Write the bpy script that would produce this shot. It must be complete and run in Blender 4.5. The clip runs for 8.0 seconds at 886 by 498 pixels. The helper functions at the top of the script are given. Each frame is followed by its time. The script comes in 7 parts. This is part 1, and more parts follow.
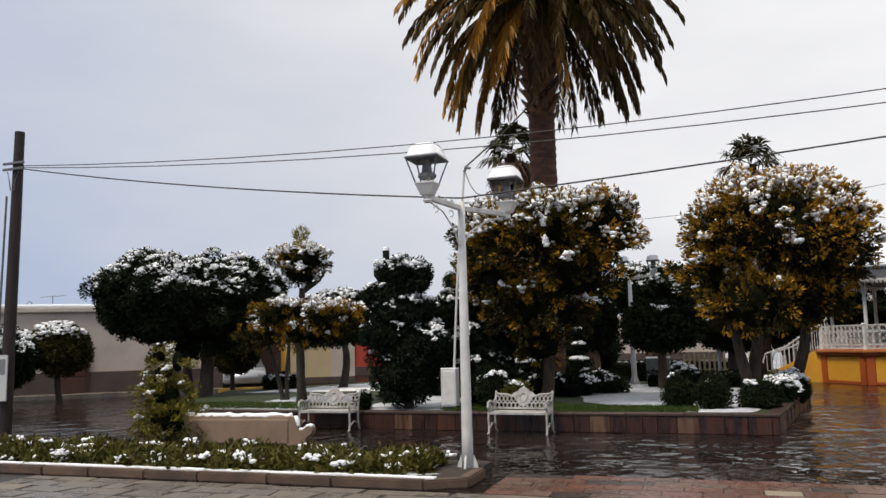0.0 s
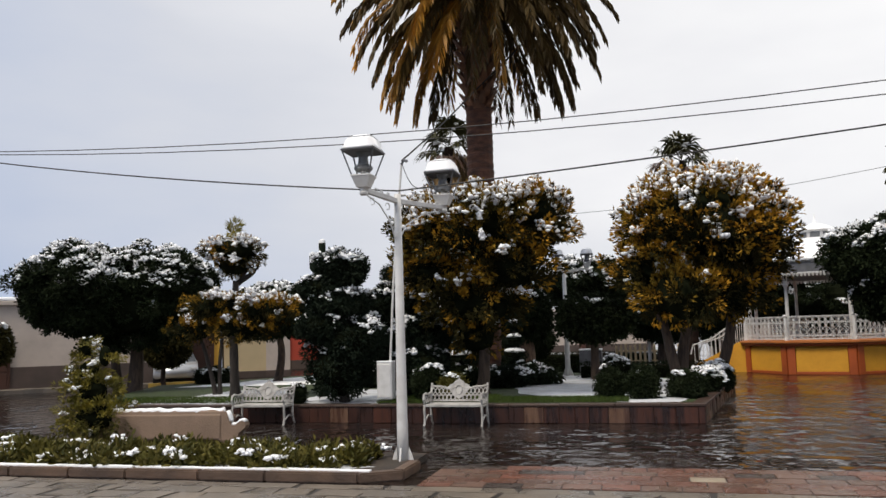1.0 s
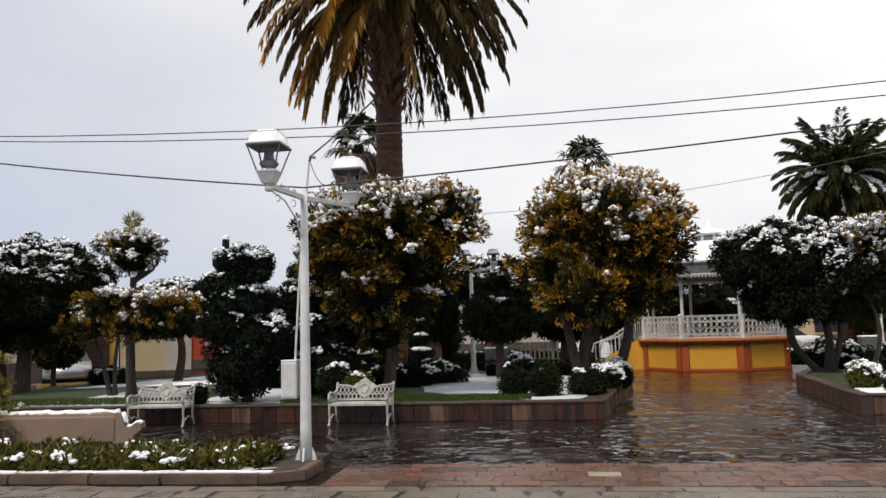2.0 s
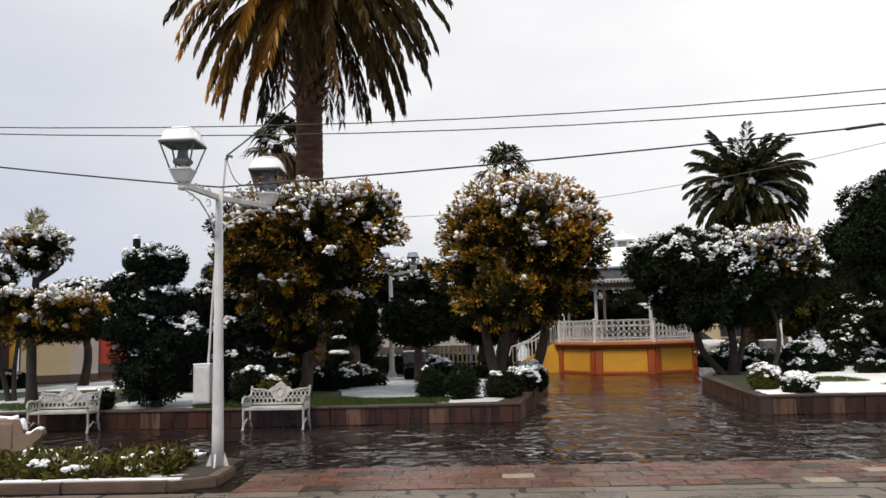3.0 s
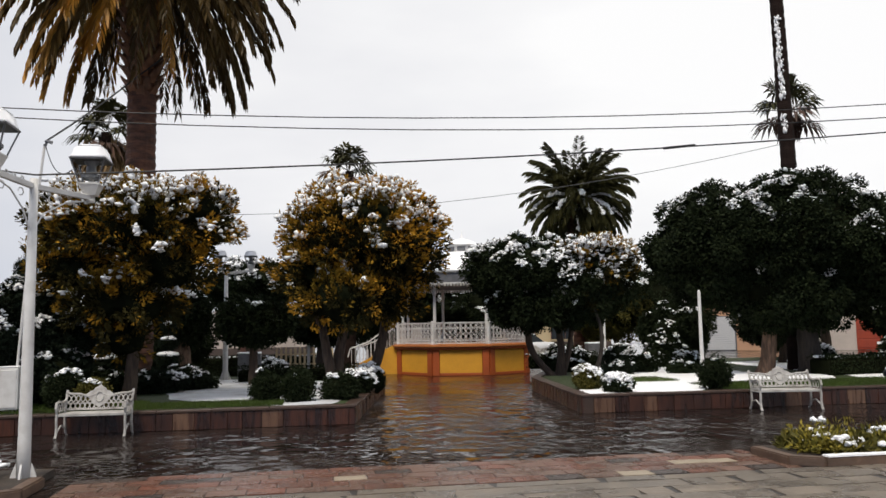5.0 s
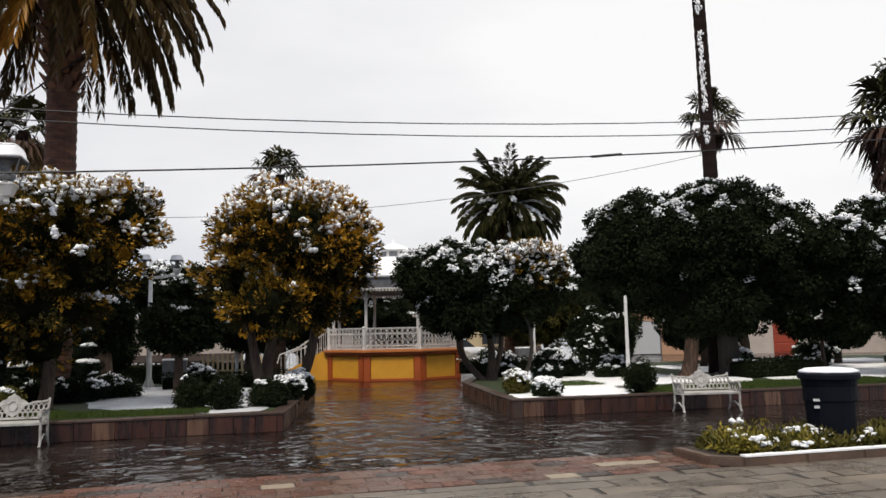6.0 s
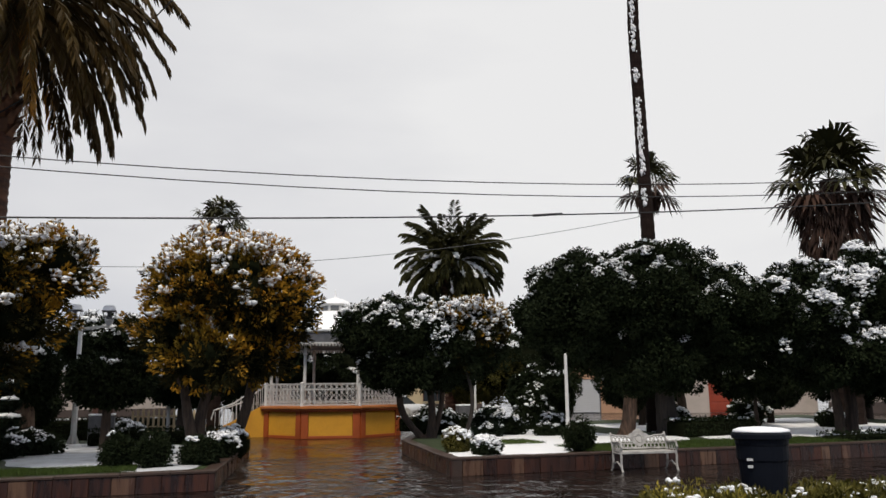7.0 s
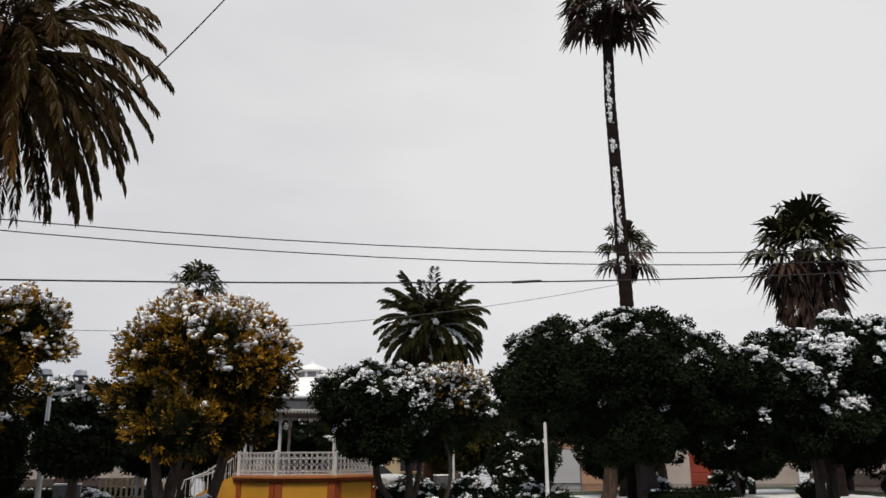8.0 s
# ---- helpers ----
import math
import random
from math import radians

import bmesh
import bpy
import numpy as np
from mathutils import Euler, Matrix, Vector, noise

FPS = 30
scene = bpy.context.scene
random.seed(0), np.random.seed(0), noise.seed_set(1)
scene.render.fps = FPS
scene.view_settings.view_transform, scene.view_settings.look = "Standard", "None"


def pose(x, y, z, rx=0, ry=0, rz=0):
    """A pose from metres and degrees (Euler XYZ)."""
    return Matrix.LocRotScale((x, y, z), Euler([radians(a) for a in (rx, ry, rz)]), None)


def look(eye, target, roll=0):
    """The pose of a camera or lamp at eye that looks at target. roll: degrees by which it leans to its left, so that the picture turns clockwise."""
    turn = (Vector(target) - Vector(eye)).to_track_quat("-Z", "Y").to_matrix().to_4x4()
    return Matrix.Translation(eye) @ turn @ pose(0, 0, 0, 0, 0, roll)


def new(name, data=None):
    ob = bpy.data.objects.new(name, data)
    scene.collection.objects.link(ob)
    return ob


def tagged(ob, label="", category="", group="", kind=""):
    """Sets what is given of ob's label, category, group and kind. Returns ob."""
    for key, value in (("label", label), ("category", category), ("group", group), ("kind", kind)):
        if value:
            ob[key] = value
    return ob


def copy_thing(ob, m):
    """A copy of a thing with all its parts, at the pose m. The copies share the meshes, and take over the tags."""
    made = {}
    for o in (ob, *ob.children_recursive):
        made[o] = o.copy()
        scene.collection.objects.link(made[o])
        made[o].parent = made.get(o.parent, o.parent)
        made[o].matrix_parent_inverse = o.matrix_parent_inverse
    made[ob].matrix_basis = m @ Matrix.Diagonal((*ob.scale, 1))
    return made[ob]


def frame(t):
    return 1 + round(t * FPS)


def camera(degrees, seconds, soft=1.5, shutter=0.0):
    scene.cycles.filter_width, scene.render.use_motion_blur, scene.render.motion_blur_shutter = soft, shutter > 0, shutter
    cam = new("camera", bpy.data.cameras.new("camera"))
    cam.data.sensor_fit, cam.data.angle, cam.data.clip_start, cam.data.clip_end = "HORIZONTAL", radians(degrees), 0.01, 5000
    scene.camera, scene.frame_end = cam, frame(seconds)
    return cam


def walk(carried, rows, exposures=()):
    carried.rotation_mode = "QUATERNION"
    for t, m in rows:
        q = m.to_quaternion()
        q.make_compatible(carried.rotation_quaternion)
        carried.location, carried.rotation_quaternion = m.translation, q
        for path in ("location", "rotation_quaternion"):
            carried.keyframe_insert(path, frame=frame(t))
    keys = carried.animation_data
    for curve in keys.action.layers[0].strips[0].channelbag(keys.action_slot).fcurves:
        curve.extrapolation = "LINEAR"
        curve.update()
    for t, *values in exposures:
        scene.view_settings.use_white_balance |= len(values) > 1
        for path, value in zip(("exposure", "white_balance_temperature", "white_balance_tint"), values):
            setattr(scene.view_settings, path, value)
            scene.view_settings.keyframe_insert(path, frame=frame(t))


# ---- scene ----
cam = camera(59.2, 8.0)
PATH = [
    (0, (0.0, 0.0, 1.82), (-3.235, 9.389, 2.995), -1.36),
    (0.5, (0.01, 0.0, 1.82), (-2.881, 9.505, 2.96), -1.42),
    (1, (0.022, 0.0, 1.82), (-2.455, 9.63, 2.884), -1.58),
    (1.5, (0.037, 0.0, 1.82), (-1.91, 9.757, 2.829), -1.56),
    (2, (0.054, 0.0, 1.82), (-1.284, 9.858, 2.835), -1.53),
    (3.5, (0.093, 0.0, 1.82), (0.157, 9.947, 2.85), -1.33),
    (4, (0.104, 0.0, 1.82), (0.538, 9.937, 2.851), -1.34),
    (4.5, (0.118, 0.0, 1.82), (1.083, 9.899, 2.859), -1.07),
    (5, (0.138, 0.0, 1.82), (1.81, 9.807, 2.833), -0.96),
    (5.2, (0.145, 0.0, 1.82), (2.057, 9.763, 2.834), -0.92),
    (6.5, (0.171, 0.0, 1.82), (3.005, 9.51, 3.056), -0.97),
    (7, (0.183, 0.0, 1.82), (3.373, 9.313, 3.578), -0.58),
    (7.5, (0.188, 0.0, 1.82), (3.541, 9.168, 3.991), -0.49),
    (8, (0.19, 0.0, 1.82), (3.569, 9.051, 4.402), -0.4),
]
EXPOSURES = [(0.0, 0.0), (2.0, 0.08), (4.0, 0.05), (5.0, 0.02), (6.5, -0.1), (7.0, -0.24), (8.0, -0.34)]
walk(cam, [(t, look(eye, target, roll)) for t, eye, target, roll in PATH], EXPOSURES)

# ---- world and sun: overcast winter sky, brighter towards the sun ----
SUN_AZ, SUN_EL = radians(-148), radians(58)
BRIGHT_AZ, BRIGHT_EL = radians(50), radians(45)  # where the cloud is thinnest and palest
world = bpy.data.worlds.new("overcast")
scene.world = world
world.use_nodes = True
wn, wl = world.node_tree.nodes, world.node_tree.links
wn.clear()
w_out = wn.new("ShaderNodeOutputWorld")
w_bg = wn.new("ShaderNodeBackground")
w_sky = wn.new("ShaderNodeTexSky")
w_sky.sky_type = "NISHITA"
w_sky.sun_disc = False
w_sky.sun_elevation, w_sky.sun_rotation = SUN_EL, SUN_AZ
w_co = wn.new("ShaderNodeTexCoord")
w_dot = wn.new("ShaderNodeVectorMath")
w_dot.operation = "DOT_PRODUCT"
w_dot.inputs[1].default_value = (math.sin(BRIGHT_AZ) * math.cos(BRIGHT_EL), math.cos(BRIGHT_AZ) * math.cos(BRIGHT_EL), math.sin(BRIGHT_EL))
w_map = wn.new("ShaderNodeMapping")
w_map.inputs["Scale"].default_value = (1.0, 1.0, 3.0)
w_noise = wn.new("ShaderNodeTexNoise")
w_noise.inputs["Scale"].default_value = 1.6
w_noise.inputs["Detail"].default_value = 5.0
w_add = wn.new("ShaderNodeMath")
w_add.operation = "MULTIPLY_ADD"
w_add.inputs[1].default_value = 0.72
w_lean = wn.new("ShaderNodeMath")
w_lean.operation = "MULTIPLY_ADD"
w_lean.inputs[1].default_value, w_lean.inputs[2].default_value = 0.85, -0.12
w_ramp = wn.new("ShaderNodeValToRGB")
els = w_ramp.color_ramp.elements
els[0].position, els[0].color = 0.21, (0.45, 0.52, 0.68, 1)
els[1].position, els[1].color = 1.0, (0.98, 0.975, 0.975, 1)
mid = els.new(0.54)
mid.color = (0.66, 0.68, 0.74, 1)
mid = els.new(0.80)
mid.color = (0.83, 0.83, 0.855, 1)
w_mix = wn.new("ShaderNodeMix")
w_mix.data_type = "RGBA"
w_mix.inputs["Factor"].default_value = 0.97
w_gain = wn.new("ShaderNodeVectorMath")
w_gain.operation = "SCALE"
w_gain.inputs["Scale"].default_value = 0.08
wl.new(w_co.outputs["Generated"], w_dot.inputs[0])
wl.new(w_co.outputs["Generated"], w_map.inputs["Vector"])
wl.new(w_map.outputs[0], w_noise.inputs["Vector"])
wl.new(w_noise.outputs["Fac"], w_add.inputs[0])
wl.new(w_dot.outputs["Value"], w_lean.inputs[0])
wl.new(w_lean.outputs[0], w_add.inputs[2])
wl.new(w_add.outputs[0], w_ramp.inputs[0])
wl.new(w_sky.outputs[0], w_gain.inputs[0])
wl.new(w_gain.outputs[0], w_mix.inputs["A"])
wl.new(w_ramp.outputs[0], w_mix.inputs["B"])
wl.new(w_mix.outputs["Result"], w_bg.inputs["Color"])
w_bg.inputs["Strength"].default_value = 1.02
wl.new(w_bg.outputs[0], w_out.inputs[0])
sun = new("sun", bpy.data.lights.new("sun", "SUN"))
sun.data.energy, sun.data.angle, sun.data.color = 2.8, radians(14), (1.0, 0.91, 0.78)
sun.matrix_world = look((60 * math.sin(SUN_AZ) * math.cos(SUN_EL), 60 * math.cos(SUN_AZ) * math.cos(SUN_EL), 60 * math.sin(SUN_EL)), (0, 0, 0))


# ---- materials ----
def material(name, color, rough=0.7, color2=None, scale=4.0, amount=0.5, metal=0.0, bump=0.0, bump_scale=40.0, island=0.0,
             color3=None, stretch=(1, 1, 1), contrast=(0.35, 0.65), rough2=None, spec=0.5, sheen=0.0, piece=0.0, fine=0.0):
    """A principled material: two noises in object space, per-island or per-object tint, fine relief."""
    m = bpy.data.materials.new(name)
    m.use_nodes = True
    n, l = m.node_tree.nodes, m.node_tree.links
    b = n["Principled BSDF"]
    b.inputs["Roughness"].default_value, b.inputs["Metallic"].default_value = rough, metal
    b.inputs["Specular IOR Level"].default_value = spec
    tc = n.new("ShaderNodeTexCoord")
    mp = n.new("ShaderNodeMapping")
    mp.inputs["Scale"].default_value = stretch
    l.new(tc.outputs["Object"], mp.inputs["Vector"])
    if piece:
        shift = n.new("ShaderNodeObjectInfo")
        spread = n.new("ShaderNodeMath")
        spread.operation = "MULTIPLY"
        spread.inputs[1].default_value = 53.0
        l.new(shift.outputs["Random"], spread.inputs[0])
        l.new(spread.outputs[0], mp.inputs["Location"])
    ns = n.new("ShaderNodeTexNoise")
    ns.inputs["Scale"].default_value, ns.inputs["Detail"].default_value = scale, 6.0
    l.new(mp.outputs[0], ns.inputs["Vector"])
    rp = n.new("ShaderNodeMapRange")
    rp.inputs["From Min"].default_value, rp.inputs["From Max"].default_value = contrast
    l.new(ns.outputs["Fac"], rp.inputs["Value"])
    out = None
    c2 = color2 or tuple(c * 0.7 for c in color)

    def mix(a, bcol, fac):
        x = n.new("ShaderNodeMix")
        x.data_type = "RGBA"
        for sock, v in (("A", a), ("B", bcol)):
            if isinstance(v, tuple):
                x.inputs[sock].default_value = (*v, 1)
            else:
                l.new(v, x.inputs[sock])
        if isinstance(fac, float):
            x.inputs["Factor"].default_value = fac
        else:
            l.new(fac, x.inputs["Factor"])
        return x.outputs["Result"]

    def times(sock, k, add=0.0):
        x = n.new("ShaderNodeMath")
        x.operation = "MULTIPLY_ADD"
        l.new(sock, x.inputs[0])
        x.inputs[1].default_value, x.inputs[2].default_value = k, add
        return x.outputs[0]

    out = mix(color, c2, times(rp.outputs[0], amount))
    if fine:
        nf = n.new("ShaderNodeTexNoise")
        nf.inputs["Scale"].default_value, nf.inputs["Detail"].default_value = scale * 9, 4.0
        l.new(tc.outputs["Object"], nf.inputs["Vector"])
        out = mix(out, tuple(c * 0.45 for c in color), times(nf.outputs["Fac"], fine * 2, -fine * 0.6))
    if island:
        geo = n.new("ShaderNodeNewGeometry")
        out = mix(out, color3 or c2, times(geo.outputs["Random Per Island"], island))
    if piece:
        oi = n.new("ShaderNodeObjectInfo")
        out = mix(out, color3 or c2, times(oi.outputs["Random"], piece))
    l.new(out, b.inputs["Base Color"])
    if rough2 is not None:
        l.new(times(rp.outputs[0], rough2 - rough, rough), b.inputs["Roughness"])
    if bump:
        nb = n.new("ShaderNodeTexNoise")
        nb.inputs["Scale"].default_value, nb.inputs["Detail"].default_value = bump_scale, 5.0
        l.new(mp.outputs[0], nb.inputs["Vector"])
        bp = n.new("ShaderNodeBump")
        bp.inputs["Strength"].default_value, bp.inputs["Distance"].default_value = min(1.0, bump), 0.02
        l.new(nb.outputs["Fac"], bp.inputs["Height"])
        l.new(bp.outputs[0], b.inputs["Normal"])
    return m


def wet_paving():
    """Wet dark setts under a film of water: calm puddles between stretches where the blocks stand proud."""
    m = material("wet_paving", (0.026, 0.017, 0.013), 0.19, (0.011, 0.0078, 0.0065), 0.5, 0.8, rough2=0.04, contrast=(0.38, 0.62), spec=0.42)
    n, l = m.node_tree.nodes, m.node_tree.links
    b = n["Principled BSDF"]
    tc = n.new("ShaderNodeTexCoord")
    br = n.new("ShaderNodeTexBrick")
    br.inputs["Scale"].default_value = 1.0
    br.inputs["Brick Width"].default_value, br.inputs["Row Height"].default_value = 0.34, 0.20
    br.inputs["Mortar Size"].default_value, br.inputs["Mortar Smooth"].default_value = 0.018, 0.8
    br.inputs["Color1"].default_value, br.inputs["Color2"].default_value = (1, 1, 1, 1), (0.5, 0.46, 0.44, 1)
    br.inputs["Mortar"].default_value = (0.2, 0.2, 0.2, 1)
    l.new(tc.outputs["Object"], br.inputs["Vector"])

    def relief(scale, detail, stretch):
        mp = n.new("ShaderNodeMapping")
        mp.inputs["Scale"].default_value = stretch
        l.new(tc.outputs["Object"], mp.inputs["Vector"])
        x = n.new("ShaderNodeTexNoise")
        x.inputs["Scale"].default_value, x.inputs["Detail"].default_value = scale, detail
        l.new(mp.outputs[0], x.inputs["Vector"])
        return x.outputs["Fac"]

    def ranged(sock, lo, hi, a, c):
        x = n.new("ShaderNodeMapRange")
        for key, v in (("From Min", lo), ("From Max", hi), ("To Min", a), ("To Max", c)):
            x.inputs[key].default_value = v
        l.new(sock, x.inputs["Value"])
        return x.outputs[0]

    old = b.inputs["Base Color"].links[0].from_socket
    mul = n.new("ShaderNodeMix")
    mul.data_type, mul.blend_type = "RGBA", "MULTIPLY"
    mul.inputs["Factor"].default_value = 0.5
    l.new(old, mul.inputs["A"])
    l.new(br.outputs["Color"], mul.inputs["B"])
    l.new(mul.outputs["Result"], b.inputs["Base Color"])
    b1 = n.new("ShaderNodeBump")
    b1.inputs["Strength"].default_value, b1.inputs["Distance"].default_value = 0.2, 0.012
    l.new(br.outputs["Fac"], b1.inputs["Height"])
    b1.invert = True
    b2 = n.new("ShaderNodeBump")
    b2.inputs["Distance"].default_value = 0.21
    l.new(ranged(relief(0.42, 2.0, (1.0, 0.8, 1.0)), 0.38, 0.62, 0.18, 1.0), b2.inputs["Strength"])
    l.new(relief(2.5, 1.6, (1.0, 0.75, 1.0)), b2.inputs["Height"])
    l.new(b1.outputs[0], b2.inputs["Normal"])
    l.new(b2.outputs[0], b.inputs["Normal"])
    return m


def glass():
    m = bpy.data.materials.new("lantern_glass")
    m.use_nodes = True
    b = m.node_tree.nodes["Principled BSDF"]
    b.inputs["Base Color"].default_value = (0.98, 0.985, 0.99, 1)
    b.inputs["Transmission Weight"].default_value = 1.0
    b.inputs["Roughness"].default_value, b.inputs["IOR"].default_value = 0.0, 1.01
    return m


PAVING = wet_paving()
SLAB = material("paving_slab", (0.23, 0.185, 0.14), 0.42, (0.10, 0.09, 0.08), 1.3, 0.8, bump=0.5, bump_scale=14, piece=0.5, color3=(0.12, 0.108, 0.095), fine=0.3, rough2=0.2)
JOINT = material("wet_joint", (0.035, 0.03, 0.027), 0.4, scale=3)
TILE = material("red_tile", (0.20, 0.082, 0.053), 0.35, (0.09, 0.05, 0.038), 2.0, 0.7, bump=0.4, bump_scale=22, piece=0.5, color3=(0.14, 0.085, 0.065), rough2=0.15, fine=0.25)
TILE_DARK = material("dark_tile", (0.075, 0.058, 0.05), 0.35, (0.04, 0.032, 0.03), 2.0, 0.8, bump=0.4, bump_scale=22, rough2=0.12, fine=0.3)
TILE_BROWN = material("brown_tile", (0.19, 0.105, 0.075), 0.4, (0.10, 0.06, 0.045), 2.0, 0.8, bump=0.4, bump_scale=22, piece=0.6, color3=(0.13, 0.09, 0.07), rough2=0.15, fine=0.3)
TILE_PALE = material("pale_tile", (0.36, 0.30, 0.22), 0.4, (0.24, 0.18, 0.13), 2.0, 0.7, bump=0.4, bump_scale=22, rough2=0.2)
KERB = material("kerb_stone", (0.15, 0.092, 0.06), 0.5, (0.06, 0.040, 0.029), 2.5, 0.8, bump=0.5, bump_scale=18, piece=0.4)
STONE_PALE = material("pale_planter_stone", (0.17, 0.095, 0.056), 0.4, (0.05, 0.024, 0.016), 2.2, 1.0, bump=0.6, bump_scale=16, stretch=(3.2, 3.2, 0.45), fine=0.45, rough2=0.2, piece=0.5, color3=(0.10, 0.045, 0.028), contrast=(0.4, 0.6))
STONE = material("planter_stone", (0.078, 0.025, 0.012), 0.4, (0.020, 0.010, 0.008), 2.2, 1.0, bump=0.6, bump_scale=16, piece=0.75, color3=(0.026, 0.012, 0.008), stretch=(3.2, 3.2, 0.45), fine=0.45, rough2=0.25, contrast=(0.4, 0.6))
CAPSTONE = material("planter_coping", (0.06, 0.032, 0.022), 0.5, (0.035, 0.024, 0.018), 3.0, 0.8, bump=0.4, bump_scale=16)
SNOW = material("snow", (0.93, 0.93, 0.94), 0.7, (0.86, 0.88, 0.91), 3.0, 0.5, bump=0.25, bump_scale=22)
SLUSH = material("slush", (0.72, 0.74, 0.78), 0.45, (0.36, 0.35, 0.34), 1.6, 0.9, bump=0.5, bump_scale=10, contrast=(0.42, 0.7), fine=0.35)
GRASS = material("grass_blades", (0.055, 0.095, 0.014), 0.6, (0.022, 0.04, 0.009), 1.5, 0.7, island=0.6, color3=(0.06, 0.07, 0.02), spec=0.15)
TURF = material("turf", (0.032, 0.052, 0.010), 0.8, (0.016, 0.022, 0.008), 3.0, 0.8, bump=0.7, bump_scale=30)
SOIL = material("soil", (0.05, 0.036, 0.026), 0.85, (0.025, 0.02, 0.016), 5.0, 0.8, bump=0.8, bump_scale=25)
LEAF_DARK = material("dark_leaf", (0.016, 0.024, 0.011), 0.6, (0.008, 0.012, 0.007), 1.2, 0.7, island=0.6, color3=(0.024, 0.030, 0.012), spec=0.04)
LEAF_TOPIARY = material("topiary_leaf", (0.014, 0.022, 0.014), 0.65, (0.008, 0.012, 0.008), 1.2, 0.7, island=0.5, color3=(0.022, 0.028, 0.016), spec=0.04)
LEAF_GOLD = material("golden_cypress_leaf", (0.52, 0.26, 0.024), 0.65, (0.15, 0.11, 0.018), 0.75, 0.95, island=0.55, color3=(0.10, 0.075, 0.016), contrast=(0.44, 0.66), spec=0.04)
# Darkened cypress leaf, painting shade at the plume feet and undersides.
LEAF_SHADED = material("shaded_cypress_leaf", (0.045, 0.036, 0.011), 0.7, (0.02, 0.019, 0.007), 0.9, 0.8, island=0.5, color3=(0.03, 0.028, 0.009), spec=0.04)
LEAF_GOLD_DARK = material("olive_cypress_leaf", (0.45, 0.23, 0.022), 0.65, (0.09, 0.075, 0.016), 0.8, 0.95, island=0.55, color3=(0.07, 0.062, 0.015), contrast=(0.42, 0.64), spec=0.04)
LEAF_OLIVE = material("olive_leaf", (0.065, 0.055, 0.014), 0.65, (0.025, 0.024, 0.008), 0.9, 0.9, island=0.5, color3=(0.04, 0.036, 0.011), spec=0.1)
LEAF_YELLOW = material("yellow_thuja_leaf", (0.34, 0.26, 0.03), 0.6, (0.10, 0.095, 0.018), 2.5, 0.8, island=0.6, color3=(0.075, 0.085, 0.02), spec=0.25)
LEAF_BED = material("bed_plant_leaf", (0.085, 0.08, 0.016), 0.6, (0.022, 0.028, 0.008), 2.0, 0.9, island=0.6, color3=(0.14, 0.11, 0.022), spec=0.15)
# Near-black filling that paints the shade inside crowns and hedges.
SHADE_CORE = material("inner_foliage", (0.010, 0.012, 0.006), 0.9, (0.006, 0.007, 0.004), 4.0, 0.7, bump=0.8, bump_scale=12, spec=0.0)
BARK = material("bark", (0.08, 0.052, 0.036), 0.85, (0.028, 0.019, 0.014), 6.0, 0.9, bump=1.0, bump_scale=14, stretch=(3, 3, 0.5))
# A paler brown bark for the two thick trunks.
BARK_PALE = material("pale_bark", (0.20, 0.12, 0.075), 0.85, (0.06, 0.035, 0.024), 6.0, 0.9, bump=1.0, bump_scale=14, stretch=(3, 3, 0.5))
BARK_DARK = material("dark_bark", (0.045, 0.034, 0.027), 0.85, (0.02, 0.016, 0.013), 6.0, 0.9, bump=1.0, bump_scale=14, stretch=(3, 3, 0.5))
PALM_BARK = material("palm_bark", (0.13, 0.052, 0.028), 0.85, (0.03, 0.016, 0.012), 3.0, 0.9, bump=1.0, bump_scale=10, stretch=(1, 1, 3), fine=0.4)
PALM_BARK_DARK = material("dark_palm_bark", (0.026, 0.017, 0.014), 0.85, (0.018, 0.012, 0.010), 3.0, 0.9, bump=1.0, bump_scale=10, stretch=(1, 1, 3), fine=0.4, spec=0.05)
PALM_BOOT = material("palm_leaf_base", (0.24, 0.10, 0.045), 0.8, (0.10, 0.05, 0.028), 4.0, 0.8, island=0.5, bump=0.5, color3=(0.08, 0.042, 0.025))
FROND = material("palm_frond", (0.085, 0.05, 0.015), 0.45, (0.035, 0.022, 0.011), 0.8, 0.6, island=0.5, color3=(0.055, 0.045, 0.014), spec=0.12)
FROND_GOLD = material("palm_frond_golden", (0.55, 0.26, 0.03), 0.5, (0.24, 0.12, 0.02), 0.8, 0.7, island=0.5, color3=(0.10, 0.06, 0.016), spec=0.3)
FROND_GREEN = material("palm_frond_green", (0.035, 0.036, 0.013), 0.55, (0.016, 0.017, 0.008), 0.8, 0.6, island=0.5, color3=(0.06, 0.052, 0.016), spec=0.08)
FROND_STRAW = material("palm_frond_straw", (0.30, 0.19, 0.075), 0.75, (0.12, 0.07, 0.03), 1.5, 0.7, island=0.5, color3=(0.10, 0.06, 0.03))
FROND_DRY = material("palm_frond_dry", (0.075, 0.030, 0.014), 0.75, (0.035, 0.02, 0.013), 1.5, 0.7, island=0.5)
WHITE_IRON = material("white_painted_iron", (0.68, 0.67, 0.65), 0.4, (0.40, 0.37, 0.34), 5.0, 0.5, bump=0.15, bump_scale=60, contrast=(0.45, 0.75), fine=0.12)
BENCH_IRON = material("weathered_white_iron", (0.50, 0.48, 0.45), 0.45, (0.22, 0.20, 0.18), 6.0, 0.8, bump=0.2, bump_scale=60, contrast=(0.42, 0.68), fine=0.25)
GREY_METAL = material("grey_metal", (0.18, 0.18, 0.19), 0.45, (0.1, 0.1, 0.1), 6, 0.5, metal=0.5)
LAMP_DARK = material("lantern_reflector", (0.15, 0.155, 0.16), 0.5, scale=8)
